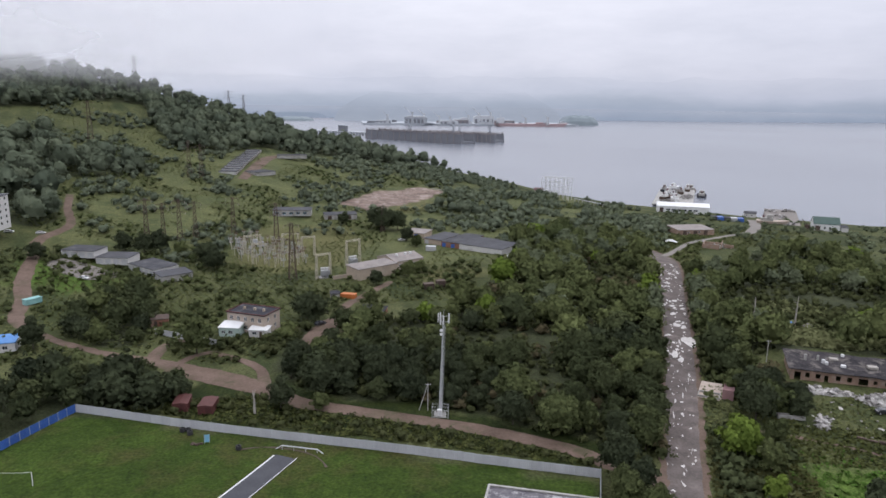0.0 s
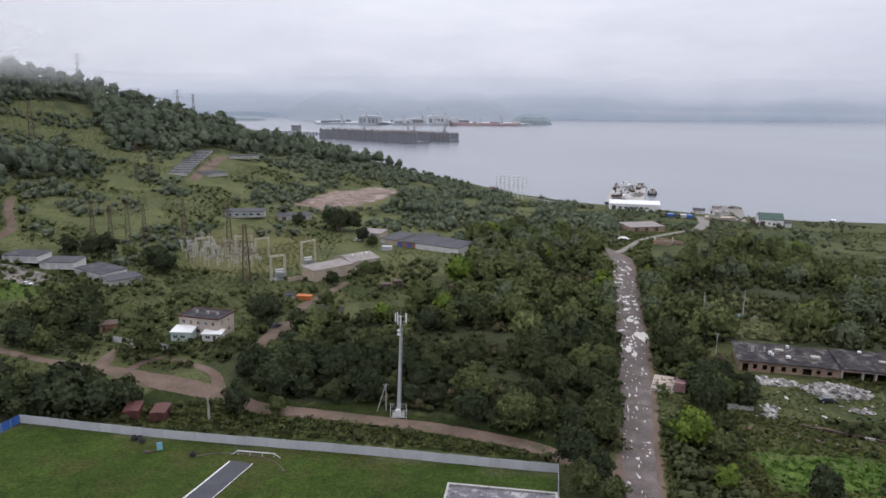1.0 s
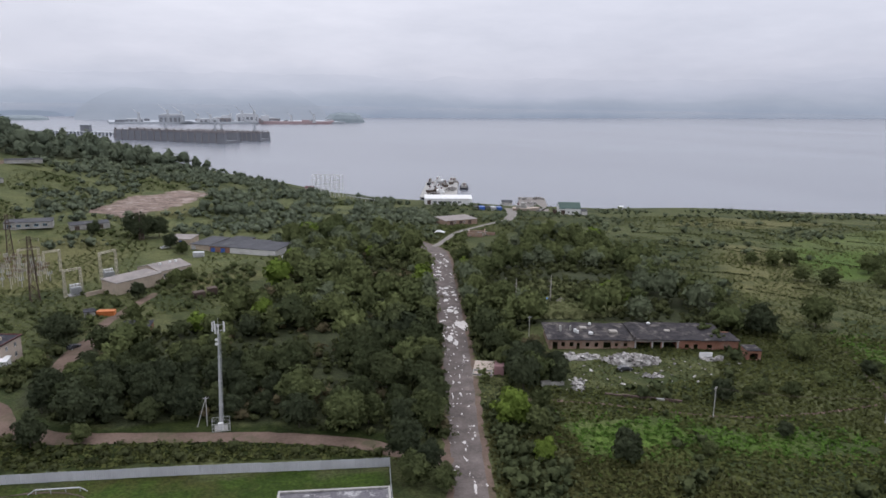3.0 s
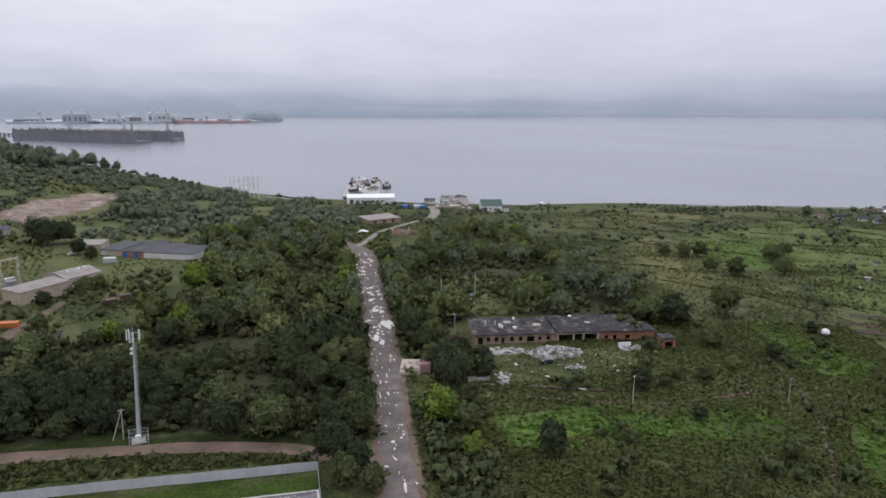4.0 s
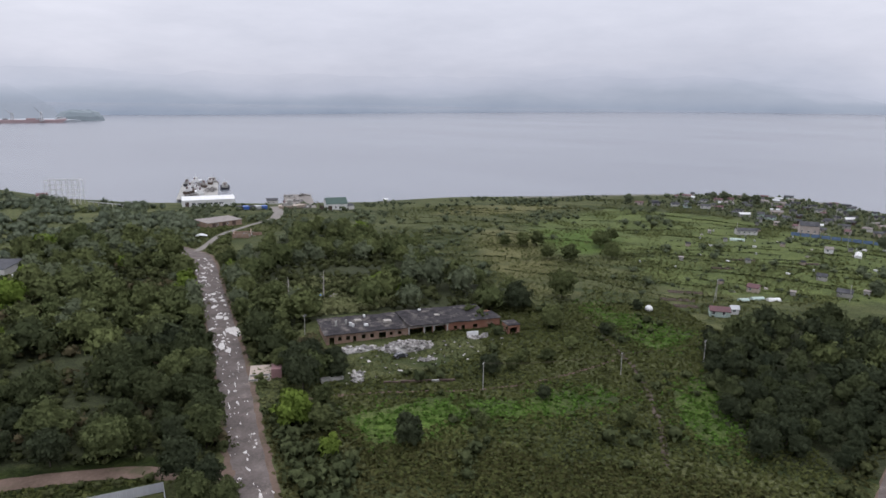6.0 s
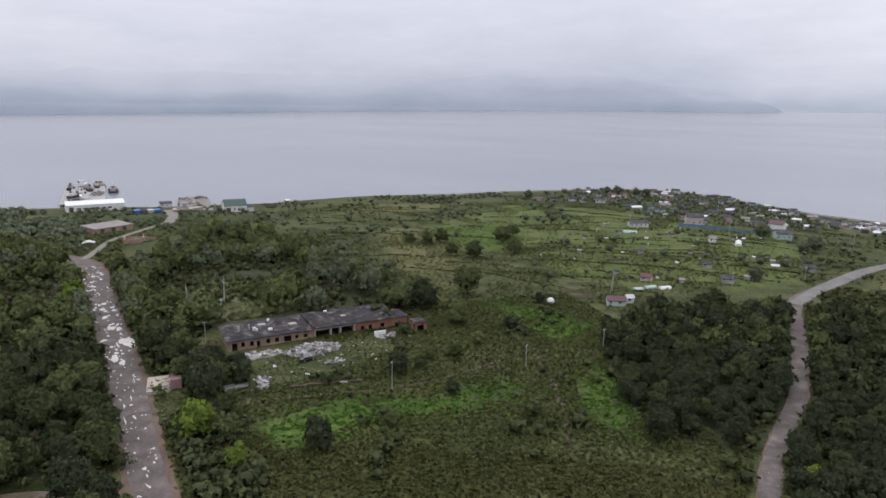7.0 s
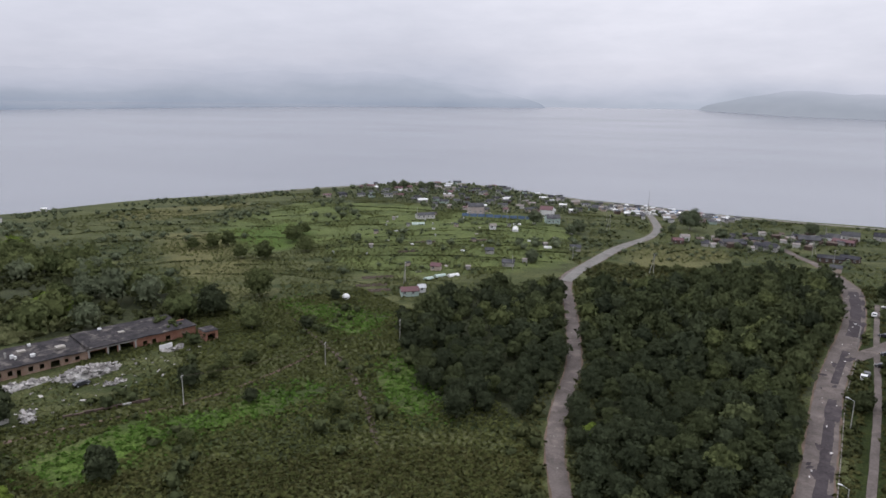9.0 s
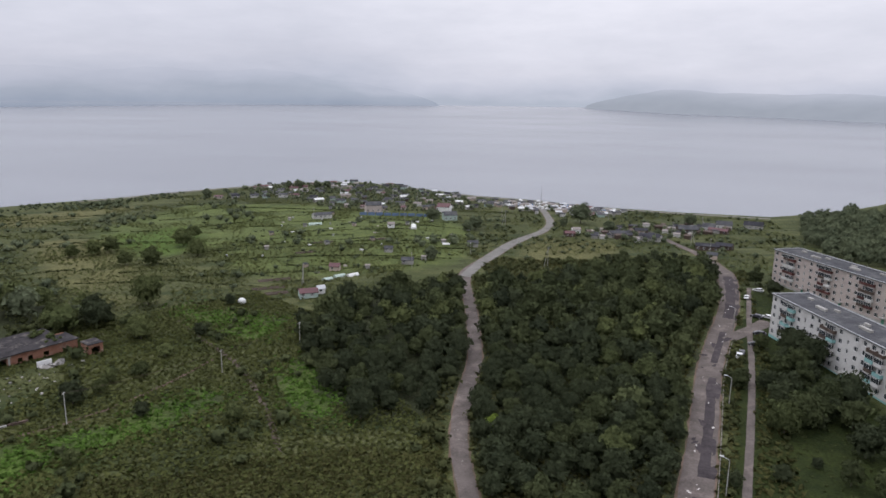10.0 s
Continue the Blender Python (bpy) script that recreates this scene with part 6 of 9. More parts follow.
def gantry(x, y, turn, span, h):
    t = thing("gantry", at(x, y, turn), "ochre painted steel portal gantry of the switchyard", "gantry", "switchyard gantries")
    for s in (0, span):
        part("column", lattice(B(), h, 0.9, 0.6, 8, 0.11), OCHRE, t, m=Matrix.Translation((s, 0, 0)))
    bm = B()
    for s, z in ((-0.3, h - 0.6), (0.3, h - 0.6), (-0.3, h), (0.3, h)):
        bar(bm, (-0.4, s, z), (span + 0.4, s, z), 0.07, n=4)
    n = int(span / 0.9)
    for i in range(n):
        u, v = span * i / n, span * (i + 1) / n
        bar(bm, (u, -0.3, h - 0.6), (v, -0.3, h), 0.04, n=3), bar(bm, (u, 0.3, h), (v, 0.3, h - 0.6), 0.04, n=3)
    part("beam", bm, OCHRE, t)
    for i in range(3):
        a = span * (0.25 + 0.25 * i)
        part("insulator", bar(B(), (a, 0.3, h - 0.6), (a, 1.6, h - 1.4), 0.1, n=5), CERAMIC, t)


gantry(-54.4, 289, 36, 6.4, 11), gantry(-44.8, 313.1, 48, 8, 12), gantry(-69.5, 332.1, 30, 6.5, 10), gantry(-90, 318, 20, 6, 10), gantry(-100, 340, 25, 8, 9), gantry(-82, 345, 25, 8, 9)


def transformer(x, y, turn):
    t = thing("transformer", at(x, y, turn), "large grey power transformer with radiators on a plinth", "transformer", "power transformers")
    part("plinth", box(B(), -0.4, 5.4, -0.4, 3.4, -0.2, 0.4, 0.03), CONCRETE, t)
    part("tank", box(B(), 0.6, 4.4, 0.6, 2.4, 0.4, 3.4, 0.08), STEEL, t)
    for i in range(8):
        for y0 in (-0.1, 2.5):
            part("radiator_fin", box(B(), 0.5 + i * 0.52, 0.62 + i * 0.52, y0, y0 + 0.6, 0.9, 3.2), STEEL, t)
    part("conservator", bar(B(), (0.4, 1.5, 4.2), (4.2, 1.5, 4.2), 0.42, n=10), WHITE, t)
    for i in range(3):
        part("bushing", bar(B(), (1.3 + 1.2 * i, 1.2, 3.4), (1.3 + 1.2 * i, 0.9, 5.0), 0.2, 0.08, 6), CERAMIC, t)


transformer(-53, 290, 20), transformer(-43.5, 312.5, 30)
t = thing("blast_wall", at(-47, 287.5, 30), "low buff brick wall beside the transformers", "wall")
part("wall", box(B(), 0, 11, 0, 0.4, -0.3, 1.8, 0.02), BRICK_BUFF, t)


def post_insulator(kind):
    o = thing("insulator_stand", at(0, 0), "slim switchyard stand with grey ribbed insulators", "insulator stand", "switchyard stands")
    hgt = (3.6, 4.8, 3.0)[kind]
    part("leg", bar(B(), (0, 0, -0.3), (0, 0, hgt), 0.17, 0.14, 5), (OCHRE, OCHRE, CONCRETE)[kind], o)
    part("crossbar", box(B(), -0.9, 0.9, -0.08, 0.08, hgt, hgt + 0.15), STEEL, o)
    for x in (-0.75, 0, 0.75):
        part("insulator", bar(B(), (x, 0, hgt + 0.15), (x, 0, hgt + 1.35), 0.2, 0.14, 6), (CERAMIC, BROWN_GLAZE, STEEL)[kind], o)
    return o


masters = [post_insulator(k) for k in range(3)]
YARD = [(-112, 350), (-98, 325), (-76, 308), (-64, 318), (-74, 348), (-104, 366)]
spots = darts(YARD, 2.7, 100)
for i, (x, y) in enumerate(spots):
    m = at(x, y, 25 + rng.uniform(-4, 4))
    if i < 3:
        masters[i].matrix_basis = m
    else:
        copy_thing(masters[i % 3], m)
for x, y, turn in ((-108, 352, 20), (-104, 349, 20), (-99, 352, 20), (-95, 349, 20)):
    t = thing("switch_cabinet", at(x, y, turn), "bulky grey switch-gear cabinet on short legs", "switch gear", "switch gear")
    part("body", box(B(), 0, 2.4, 0, 1.6, 0.9, 3.4, 0.05), STEEL, t)
    for a in (0.1, 2.1):
        part("leg", box(B(), a, a + 0.2, 0.6, 0.9, -0.2, 0.9), STEEL, t)
    for a in (0.5, 1.2, 1.9):
        part("bushing", bar(B(), (a, 0.8, 3.4), (a, 0.8, 4.6), 0.16, 0.08, 6), CERAMIC, t)


def wire(a, b, sag, label="thin dark overhead power line"):
    """A line between two heights above the ground at two places."""
    bm = B()
    p, q = Vector((a[0], a[1], float(gz(a[0], a[1])) + a[2])), Vector((b[0], b[1], float(gz(b[0], b[1])) + b[2]))
    n = 12
    pts = [p.lerp(q, i / n) - Vector((0, 0, 4 * sag * (i / n) * (1 - i / n))) for i in range(n + 1)]
    side = Vector((q.y - p.y, p.x - q.x, 0)).normalized() * 0.035
    rings = [[bm.verts.new(c + o) for o in (side, -side, Vector((0, 0, 0.05)))] for c in pts]
    for u, v in zip(rings, rings[1:]):
        for k in range(3):
            bm.faces.new((u[k], u[(k + 1) % 3], v[(k + 1) % 3], v[k]))
    tagged(part("power_line", bm, RUSTY), label, "power line")


wire((-64.9, 289.6, 23), (-88.4, 359.2, 20), 2), wire((-61.9, 290.6, 20), (-85.4, 360.2, 17), 2), wire((-135.2, 347.9, 20), (-115, 372, 18), 1.5), wire((-129.9, 355.6, 18), (-88.4, 359.2, 20), 1.5)
wire((-179.7, 487.3, 24), (-273.3, 538.5, 28), 4), wire((-135.2, 347.9, 20), (-179.7, 487.3, 24), 5), wire((116, 129, 8.1), (155.5, 114.2, 6.6), 1), wire((155.5, 114.2, 6.6), (183.3, 105.1, 6.6), 0.8)
wire((-273.3, 538.5, 28), (-352, 805, 31), 8)

# garages up the hillside, stepping with the slope
for i in range(12):
    u = i / 11
    x, y = -157 - 10 * u, 522 + 106 * u
    building("hill_garage", x, y, 95 - 2 * u, 8.6, 13, 2.6, PLASTER, FELT_PALE, "low hillside garage with a grey flat roof", "garage", "mono", 0.3, doors=row(2, 0.6, 4.2, 2.8, 0, 2.1), group="hillside garages")
building("hill_garage", -144, 529.5, 51, 18, 14, 2.6, CONCRETE, SLATE, "block of hillside garages with a pale slate roof", "garage", "mono", 0.3, group="hillside garages")
building("hill_garage", -150, 622, 10, 26, 7, 2.6, CONCRETE, SLATE, "block of hillside garages with a pale slate roof", "garage", "mono", 0.3, group="hillside garages")
ribbon("track", [(-150, 512, 7), (-153, 560, 9), (-156, 610, 9), (-150, 634, 6)], DIRT, "brown gravel lane between the hillside garages", "track", 0.15, 0.5)


# ---- ruined brick hall and its rubble ----
ROOF_RUIN = surface("patched_ruin_felt", (0.022, 0.021, 0.024), (0.078, 0.072, 0.074), 0.35, 2.2, 1.0, 0.3, spec=0.05, stain=(0.19, 0.17, 0.155))


BRICK_BROWN = surface("sooty_brown_brick", (0.22, 0.14, 0.10), (0.40, 0.29, 0.22), 0.5, 3.0, 0.9, 0.3, stain=(0.30, 0.27, 0.24))


def ruin():
    t = thing("ruined_hall", at(99, 184.2, -18.7), "long derelict brick hall with a sagging dark felt roof", "ruined building")
    small = [(1.0, 2.6, -0.4, 2.4), (3.8, 4.9, 1.0, 2.4), (6.4, 7.6, 1.0, 2.4), (8.6, 9.6, -0.4, 2.2), (11.4, 12.6, 1.0, 2.4), (14.2, 15.4, 1.0, 2.4), (17.0, 19.4, 0.6, 2.5), (20.6, 21.6, 1.2, 2.3), (23.4, 24.6, 1.2, 2.3)]
    bm = openwork(B(), 26.5, 3.3, 0, 0.4, small)
    box(bm, 0, 26.5, 12.6, 13, -0.4, 3.9), box(bm, 0, 0.4, 0.4, 12.6, -0.4, 3.6)
    part("wall", bm, BRICK_BROWN, t, "brown brick front with small empty windows")
    big = [(0.6, 5.4, 0.3, 2.7), (5.9, 8.6, -0.4, 2.9), (9.4, 13.4, -0.4, 2.9), (16.2, 17.5, 0.9, 2.2), (19.0, 20.3, 0.9, 2.2), (23.2, 24.8, 0.9, 2.2)]
    bm = openwork(B(), 28.5, 3.6, 0, 0.4, big)
    box(bm, 0, 28.5, 12.6, 13, -0.4, 4.2), box(bm, 28.1, 28.5, 0.4, 12.6, -0.4, 3.9), box(bm, 14, 14.4, 0.4, 12.6, -0.4, 3.6)
    part("wall", bm, BRICK_RED, t, "red brick front with broken openings", Matrix.Translation((26.5, 0, 0)))
    part("partition", box(B(), 26.3, 26.7, 0.4, 12.6, -0.4, 3.5), BRICK_BUFF, t)
    for x in (26.8, 32.1, 35.4, 40.2):
        part("pier", box(B(), x, x + 0.5, -0.15, 0.2, -0.3, 3.3, 0.02), CONCRETE, t, "pale concrete pier")
    part("beam", box(B(), 26.5, 41, -0.1, 0.35, 2.95, 3.35, 0.02), CONCRETE, t)

    def slab(x0, x1, z0, z1, seed):
        bm = B()
        n, m = int((x1 - x0) / 1.3), 9
        g = [[bm.verts.new((x0 + (x1 - x0) * i / n, -0.9 + 14.6 * j / m + (0.25 * noise.noise((i * 0.9, j * 3.0, seed)) if j in (0, m) else 0),
                            z0 + (z1 - z0) * j / m + 0.22 * noise.noise((i * 0.35, j * 0.5, seed)))) for j in range(m + 1)] for i in range(n + 1)]
        for a, b in zip(g, g[1:]):
            for j in range(m):
                bm.faces.new((a[j], b[j], b[j + 1], a[j + 1]))
        r = bmesh.ops.extrude_face_region(bm, geom=bm.faces[:])
        bmesh.ops.translate(bm, verts=[v for v in r["geom"] if isinstance(v, bmesh.types.BMVert)], vec=(0, 0, -0.25))
        bmesh.ops.recalc_face_normals(bm, faces=bm.faces)
        return bm
    part("roof", slab(-0.8, 26.6, 3.6, 4.5, 1.0), ROOF_RUIN, t, "dark worn roof felt with pale patches")
    part("roof", slab(26.9, 56, 3.95, 4.9, 5.0), ROOF_RUIN, t, "dark worn roof felt with pale patches")
    part("roof_kerb", box(B(), 26.3, 27.0, -0.9, 13.6, 3.7, 4.75, 0.05), ROOF_RUIN, t)
    for x, y, w, hgt, mt in ((4, 6, 0.7, 1.2, CONCRETE), (7.5, 7, 0.5, 1.0, CONCRETE), (8.5, 5, 0.9, 0.5, WHITE), (9.2, 4, 0.7, 0.3, WHITE), (14.5, 11.5, 0.8, 0.6, WHITE), (13, 3, 1.2, 0.15, WHITE), (34, 12, 1.0, 0.7, WHITE), (20, 4.5, 2.5, 0.1, PALE_BARK), (38, 6, 1.8, 0.1, PALE_BARK), (11, 8, 2.2, 0.1, PALE_BARK)):
        part("roof_debris", box(B(), x, x + w, y, y + w * 0.8, 4.0, 4.55 + hgt, 0.02), mt, t)
    bm = box(B(), 55.5, 60, 1, 1.4, -0.4, 3.2)
    box(bm, 59.6, 60, 1.4, 9, -0.4, 3.0), box(bm, 55.5, 59.6, 8.6, 9, -0.4, 3.6)
    part("annexe_wall", bm, BRICK_RED, t)
    part("annexe_roof", box(B(), 55.3, 60.4, 0.6, 9.4, 3.15, 3.4, 0.04), ROOF_RUIN, t)
    q = thing("brick_hut", at(152, 157.5, -20), "small roofless red brick hut with a dark opening", "hut")
    part("wall", openwork(B(), 4.2, 2.8, 0, 0.35, [(0.8, 3.3, 0.2, 2.1)]), BRICK_RED, q)
    part("side_wall", box(B(), 0, 0.35, 0.35, 5, -0.3, 2.6), BRICK_RED, q)
    part("side_wall", box(B(), 3.85, 4.2, 0.35, 5, -0.3, 2.9), BRICK_RED, q)
    part("back_wall", box(B(), 0.35, 3.85, 4.7, 5, -0.3, 2.9), BRICK_RED, q)
    part("roof", box(B(), -0.2, 4.4, -0.3, 5.2, 2.9, 3.1, 0.04), ROOF_RUIN, q)

    over = []
    for i in range(16):
        u, v = rng.uniform(50, 56), rng.uniform(1, 12)
        q = BUSH_KINDS[i % 6] * np.array([rng.uniform(0.35, 0.8)] * 3 + [1] * 4)
        c, k = math.cos(radians(-18.7)), math.sin(radians(-18.7))
        over.append(q + np.array([99 + u * c - v * k, 184.2 + u * k + v * c, float(gz(99, 184.2)) + 4.0 + 0.06 * v, 0, 0, 0, 0]))
    tagged(part("shrubs", leaves("shrubs", np.concatenate(over)), LEAF_OLIVE), "creepers and saplings growing over the ruin's roof end", "creepers", kind="stuff")


ruin()


def slab_mesh(r, size):
    bm = box(B(), -size[0] / 2, size[0] / 2, -size[1] / 2, size[1] / 2, -size[2] / 2, size[2] / 2)
    for v in bm.verts:
        v.co += Vector(r.normal(0, 0.07, 3))
    me = mesh_of("slab", bm)
    me.materials.append(RUBBLE_W)
    return me


SLABS = [slab_mesh(rng, s) for s in ((1.6, 0.7, 0.22), (1.1, 0.9, 0.25), (2.2, 0.5, 0.2), (0.8, 0.6, 0.4), (1.4, 1.1, 0.15), (0.6, 0.5, 0.3))]


def heap(name, cx, cy, turn, a, b, h, n, label):
    """A mound of broken slabs over a low core."""
    t = thing(name, at(cx, cy, turn), label, "rubble")
    bm = B()
    rings = [[bm.verts.new((a * k * math.cos(u) * (1 + 0.15 * noise.noise((u * 2, k, 1))), b * k * math.sin(u), h * 0.8 * (1 - k ** 1.6) - 0.25 * (k > 0.99))) for u in (i / 18 * 2 * math.pi for i in range(18))] for k in (1.0, 0.75, 0.5, 0.25)]
    for p, q in zip(rings, rings[1:]):
        for i in range(18):
            bm.faces.new((p[i], p[(i + 1) % 18], q[(i + 1) % 18], q[i]))
    bm.faces.new(rings[-1])
    part("core", bm, CONCRETE, t)
    for i in range(n):
        k, u = math.sqrt(rng.random()), rng.uniform(0, 6.28)
        x, y = a * k * math.cos(u), b * k * math.sin(u)
        part("slab", SLABS[rng.integers(len(SLABS))], None, t, m=pose(x, y, h * 0.82 * (1 - k ** 1.6) + rng.uniform(0, 0.25), rng.uniform(-40, 40), rng.uniform(-40, 40), rng.uniform(0, 180)) @ Matrix.Scale(rng.uniform(0.6, 1.3), 4))


heap("rubble_heap", 118, 167.2, -20, 8.5, 4.2, 2.4, 210, "big heap of broken white concrete slabs before the ruined hall")
heap("rubble_heap", 104.5, 175, -20, 7.0, 2.6, 0.8, 90, "low spread of white rubble against the hall's wall")
heap("rubble_heap", 94, 157, 60, 5.0, 1.8, 0.8, 40, "strip of pale and rusty rubble by the trees")
heap("rubble_heap", 117, 156, -20, 3.2, 1.4, 0.5, 24, "small heap of planks and white slabs on the grass")
heap("rubble_heap", 142, 160.5, -20, 4.0, 1.4, 0.6, 26, "white broken slabs under the hall's red wall")
t = thing("broken_slab", at(140.5, 162.0, -18), "large white broken wall panel leaning on the hall", "slab")
part("slab", box(B(), -2, 2, -0.15, 0.15, -0.2, 1.9, 0.04), WHITE, t)
for i, (x, y) in enumerate(darts([(84, 160), (96, 178), (124, 166), (150, 160), (148, 152), (120, 146), (92, 150)], 3.4, 70)):
    t = thing("rubble_piece", at(x, y, rng.uniform(0, 180), 0.1), "pale broken slab lying in the grass", "rubble", "scattered rubble")
    part("slab", SLABS[i % 6], None, t, m=Matrix.Scale(rng.uniform(0.35, 0.9), 4))
# low wall line and beams on the grass
t = thing("foundation_wall", at(97.5, 149.1, -31), "long low broken foundation wall overgrown with grass", "wall")
for i in range(9):
    part("block", box(B(), i * 2.2, i * 2.2 + 2.1, -0.3, 0.3, -0.3, 0.55 + 0.25 * noise.noise((i * 1.7, 0, 0)), 0.05), CONCRETE if i == 6 else RUSTY, t)
t = thing("trough", at(83.5, 158.6, -8), "low grey concrete trough under the trees", "trough")
part("basin", box(B(), 0, 6.5, 0, 1.6, 0, 1.1, 0.05), CONCRETE, t)
# roadside gate with a pink wall
t = thing("gateway", at(67.9, 171.2, -26), "pale concrete forecourt with a pink boundary wall", "gateway")
part("slab", box(B(), 0, 6.0, 0, 12, -0.3, 0.22, 0.02), BRICK_TAN, t, "pale concrete slab")
part("pink_wall", box(B(), 6.1, 8.9, 2, 8, -0.3, 2.6, 0.03), surface("faded_pink_plaster", (0.30, 0.17, 0.17), (0.40, 0.24, 0.24), 0.4, 3), t, "faded pink plaster wall")
for y0 in (0.2, 3.6):
    part("rail", box(B(), 0.1, 5.6, y0, y0 + 0.2, 0.1, 0.7, 0.02), CONCRETE, t)
for x0 in (0.1, 5.4):
    part("side_rail", box(B(), x0, x0 + 0.2, 0.4, 3.6, 0.1, 0.7, 0.02), CONCRETE, t)


def dead_tree(x, y, h, label="tall bare white dead trunk", blue=False):
    t = thing("dead_tree", at(x, y, rng.uniform(0, 360)), label, "dead tree")
    part("trunk", bar(bar(B(), (0, 0, -0.4), (0.2, 0, h * 0.6), 0.35, 0.25, 7), (0.2, 0, h * 0.58), (0, 0.2, h), 0.24, 0.08, 6), PALE_BARK, t)
    for i in range(4):
        a, z = rng.uniform(0, 6.28), h * rng.uniform(0.35, 0.8)
        part("limb", bar(B(), (0.1, 0, z), (1.2 * math.cos(a), 1.2 * math.sin(a), z + 1.4), 0.1, 0.03, 5), PALE_BARK, t)


dead_tree(124.1, 232.2, 11), dead_tree(113, 240, 8.5), dead_tree(111, 246, 7.5), dead_tree(-46, 158, 6, "small bare dead tree beside the track")
def tarpaulin(x, y, turn, material, label, size=1.0):
    t = thing("tarpaulin", at(x, y, turn) @ Matrix.Scale(size, 4), label, "tarpaulin")
    bm = B()
    g = [[bm.verts.new((i * 0.8, j * 0.7, 0.2 + 1.1 * math.sin(math.pi * (i + 0.5) / 6) * math.sin(math.pi * (j + 0.5) / 4) + 0.3 * noise.noise((i * 1.3 + x, j * 1.7, 3)))) for j in range(5)] for i in range(7)]
    for a, b in zip(g, g[1:]):
        for j in range(4):
            bm.faces.new((a[j], b[j], b[j + 1], a[j + 1]))
    part("sheet", bm, material, t)


tarpaulin(121.5, 233, 10, BLUE, "crumpled bright blue tarpaulin over junk")
tarpaulin(127, 388, -20, WHITE, "crumpled white sheeting over a heap in the scrub", 1.6)
heap("junk_heap", 128.5, 232, 0, 4, 1.6, 0.6, 14, "low heap of pale and rusty junk in the clearing")


# ---- apartment blocks ----
def balcony_meshes(paint):
    deck = mesh_of("balcony_deck", box(B(), 0, 3.0, -1.1, 0, 0, 0.12))
    deck.materials.append(CONCRETE)
    bm = box(B(), 0, 3.0, -1.1, -1.04, 0.12, 1.1)
    box(bm, 0, 0.06, -1.04, 0, 0.12, 1.1), box(bm, 2.94, 3.0, -1.04, 0, 0.12, 1.1)
    rail = mesh_of("parapet", bm)
    rail.materials.append(paint)
    bm = B()
    for x in (0, 0.98, 1.96, 2.94):
        box(bm, x, x + 0.06, -1.08, -1.02, 1.1, 2.5)
    box(bm, 0, 3.0, -1.08, -1.02, 2.42, 2.5)
    glaze = mesh_of("glazing_frame", bm)
    glaze.materials.append(WHITE)
    pane = mesh_of("pane", box(B(), 0.06, 2.94, -1.06, -1.04, 1.1, 2.42))
    pane.materials.append(GLASS)
    return deck, rail, glaze, pane


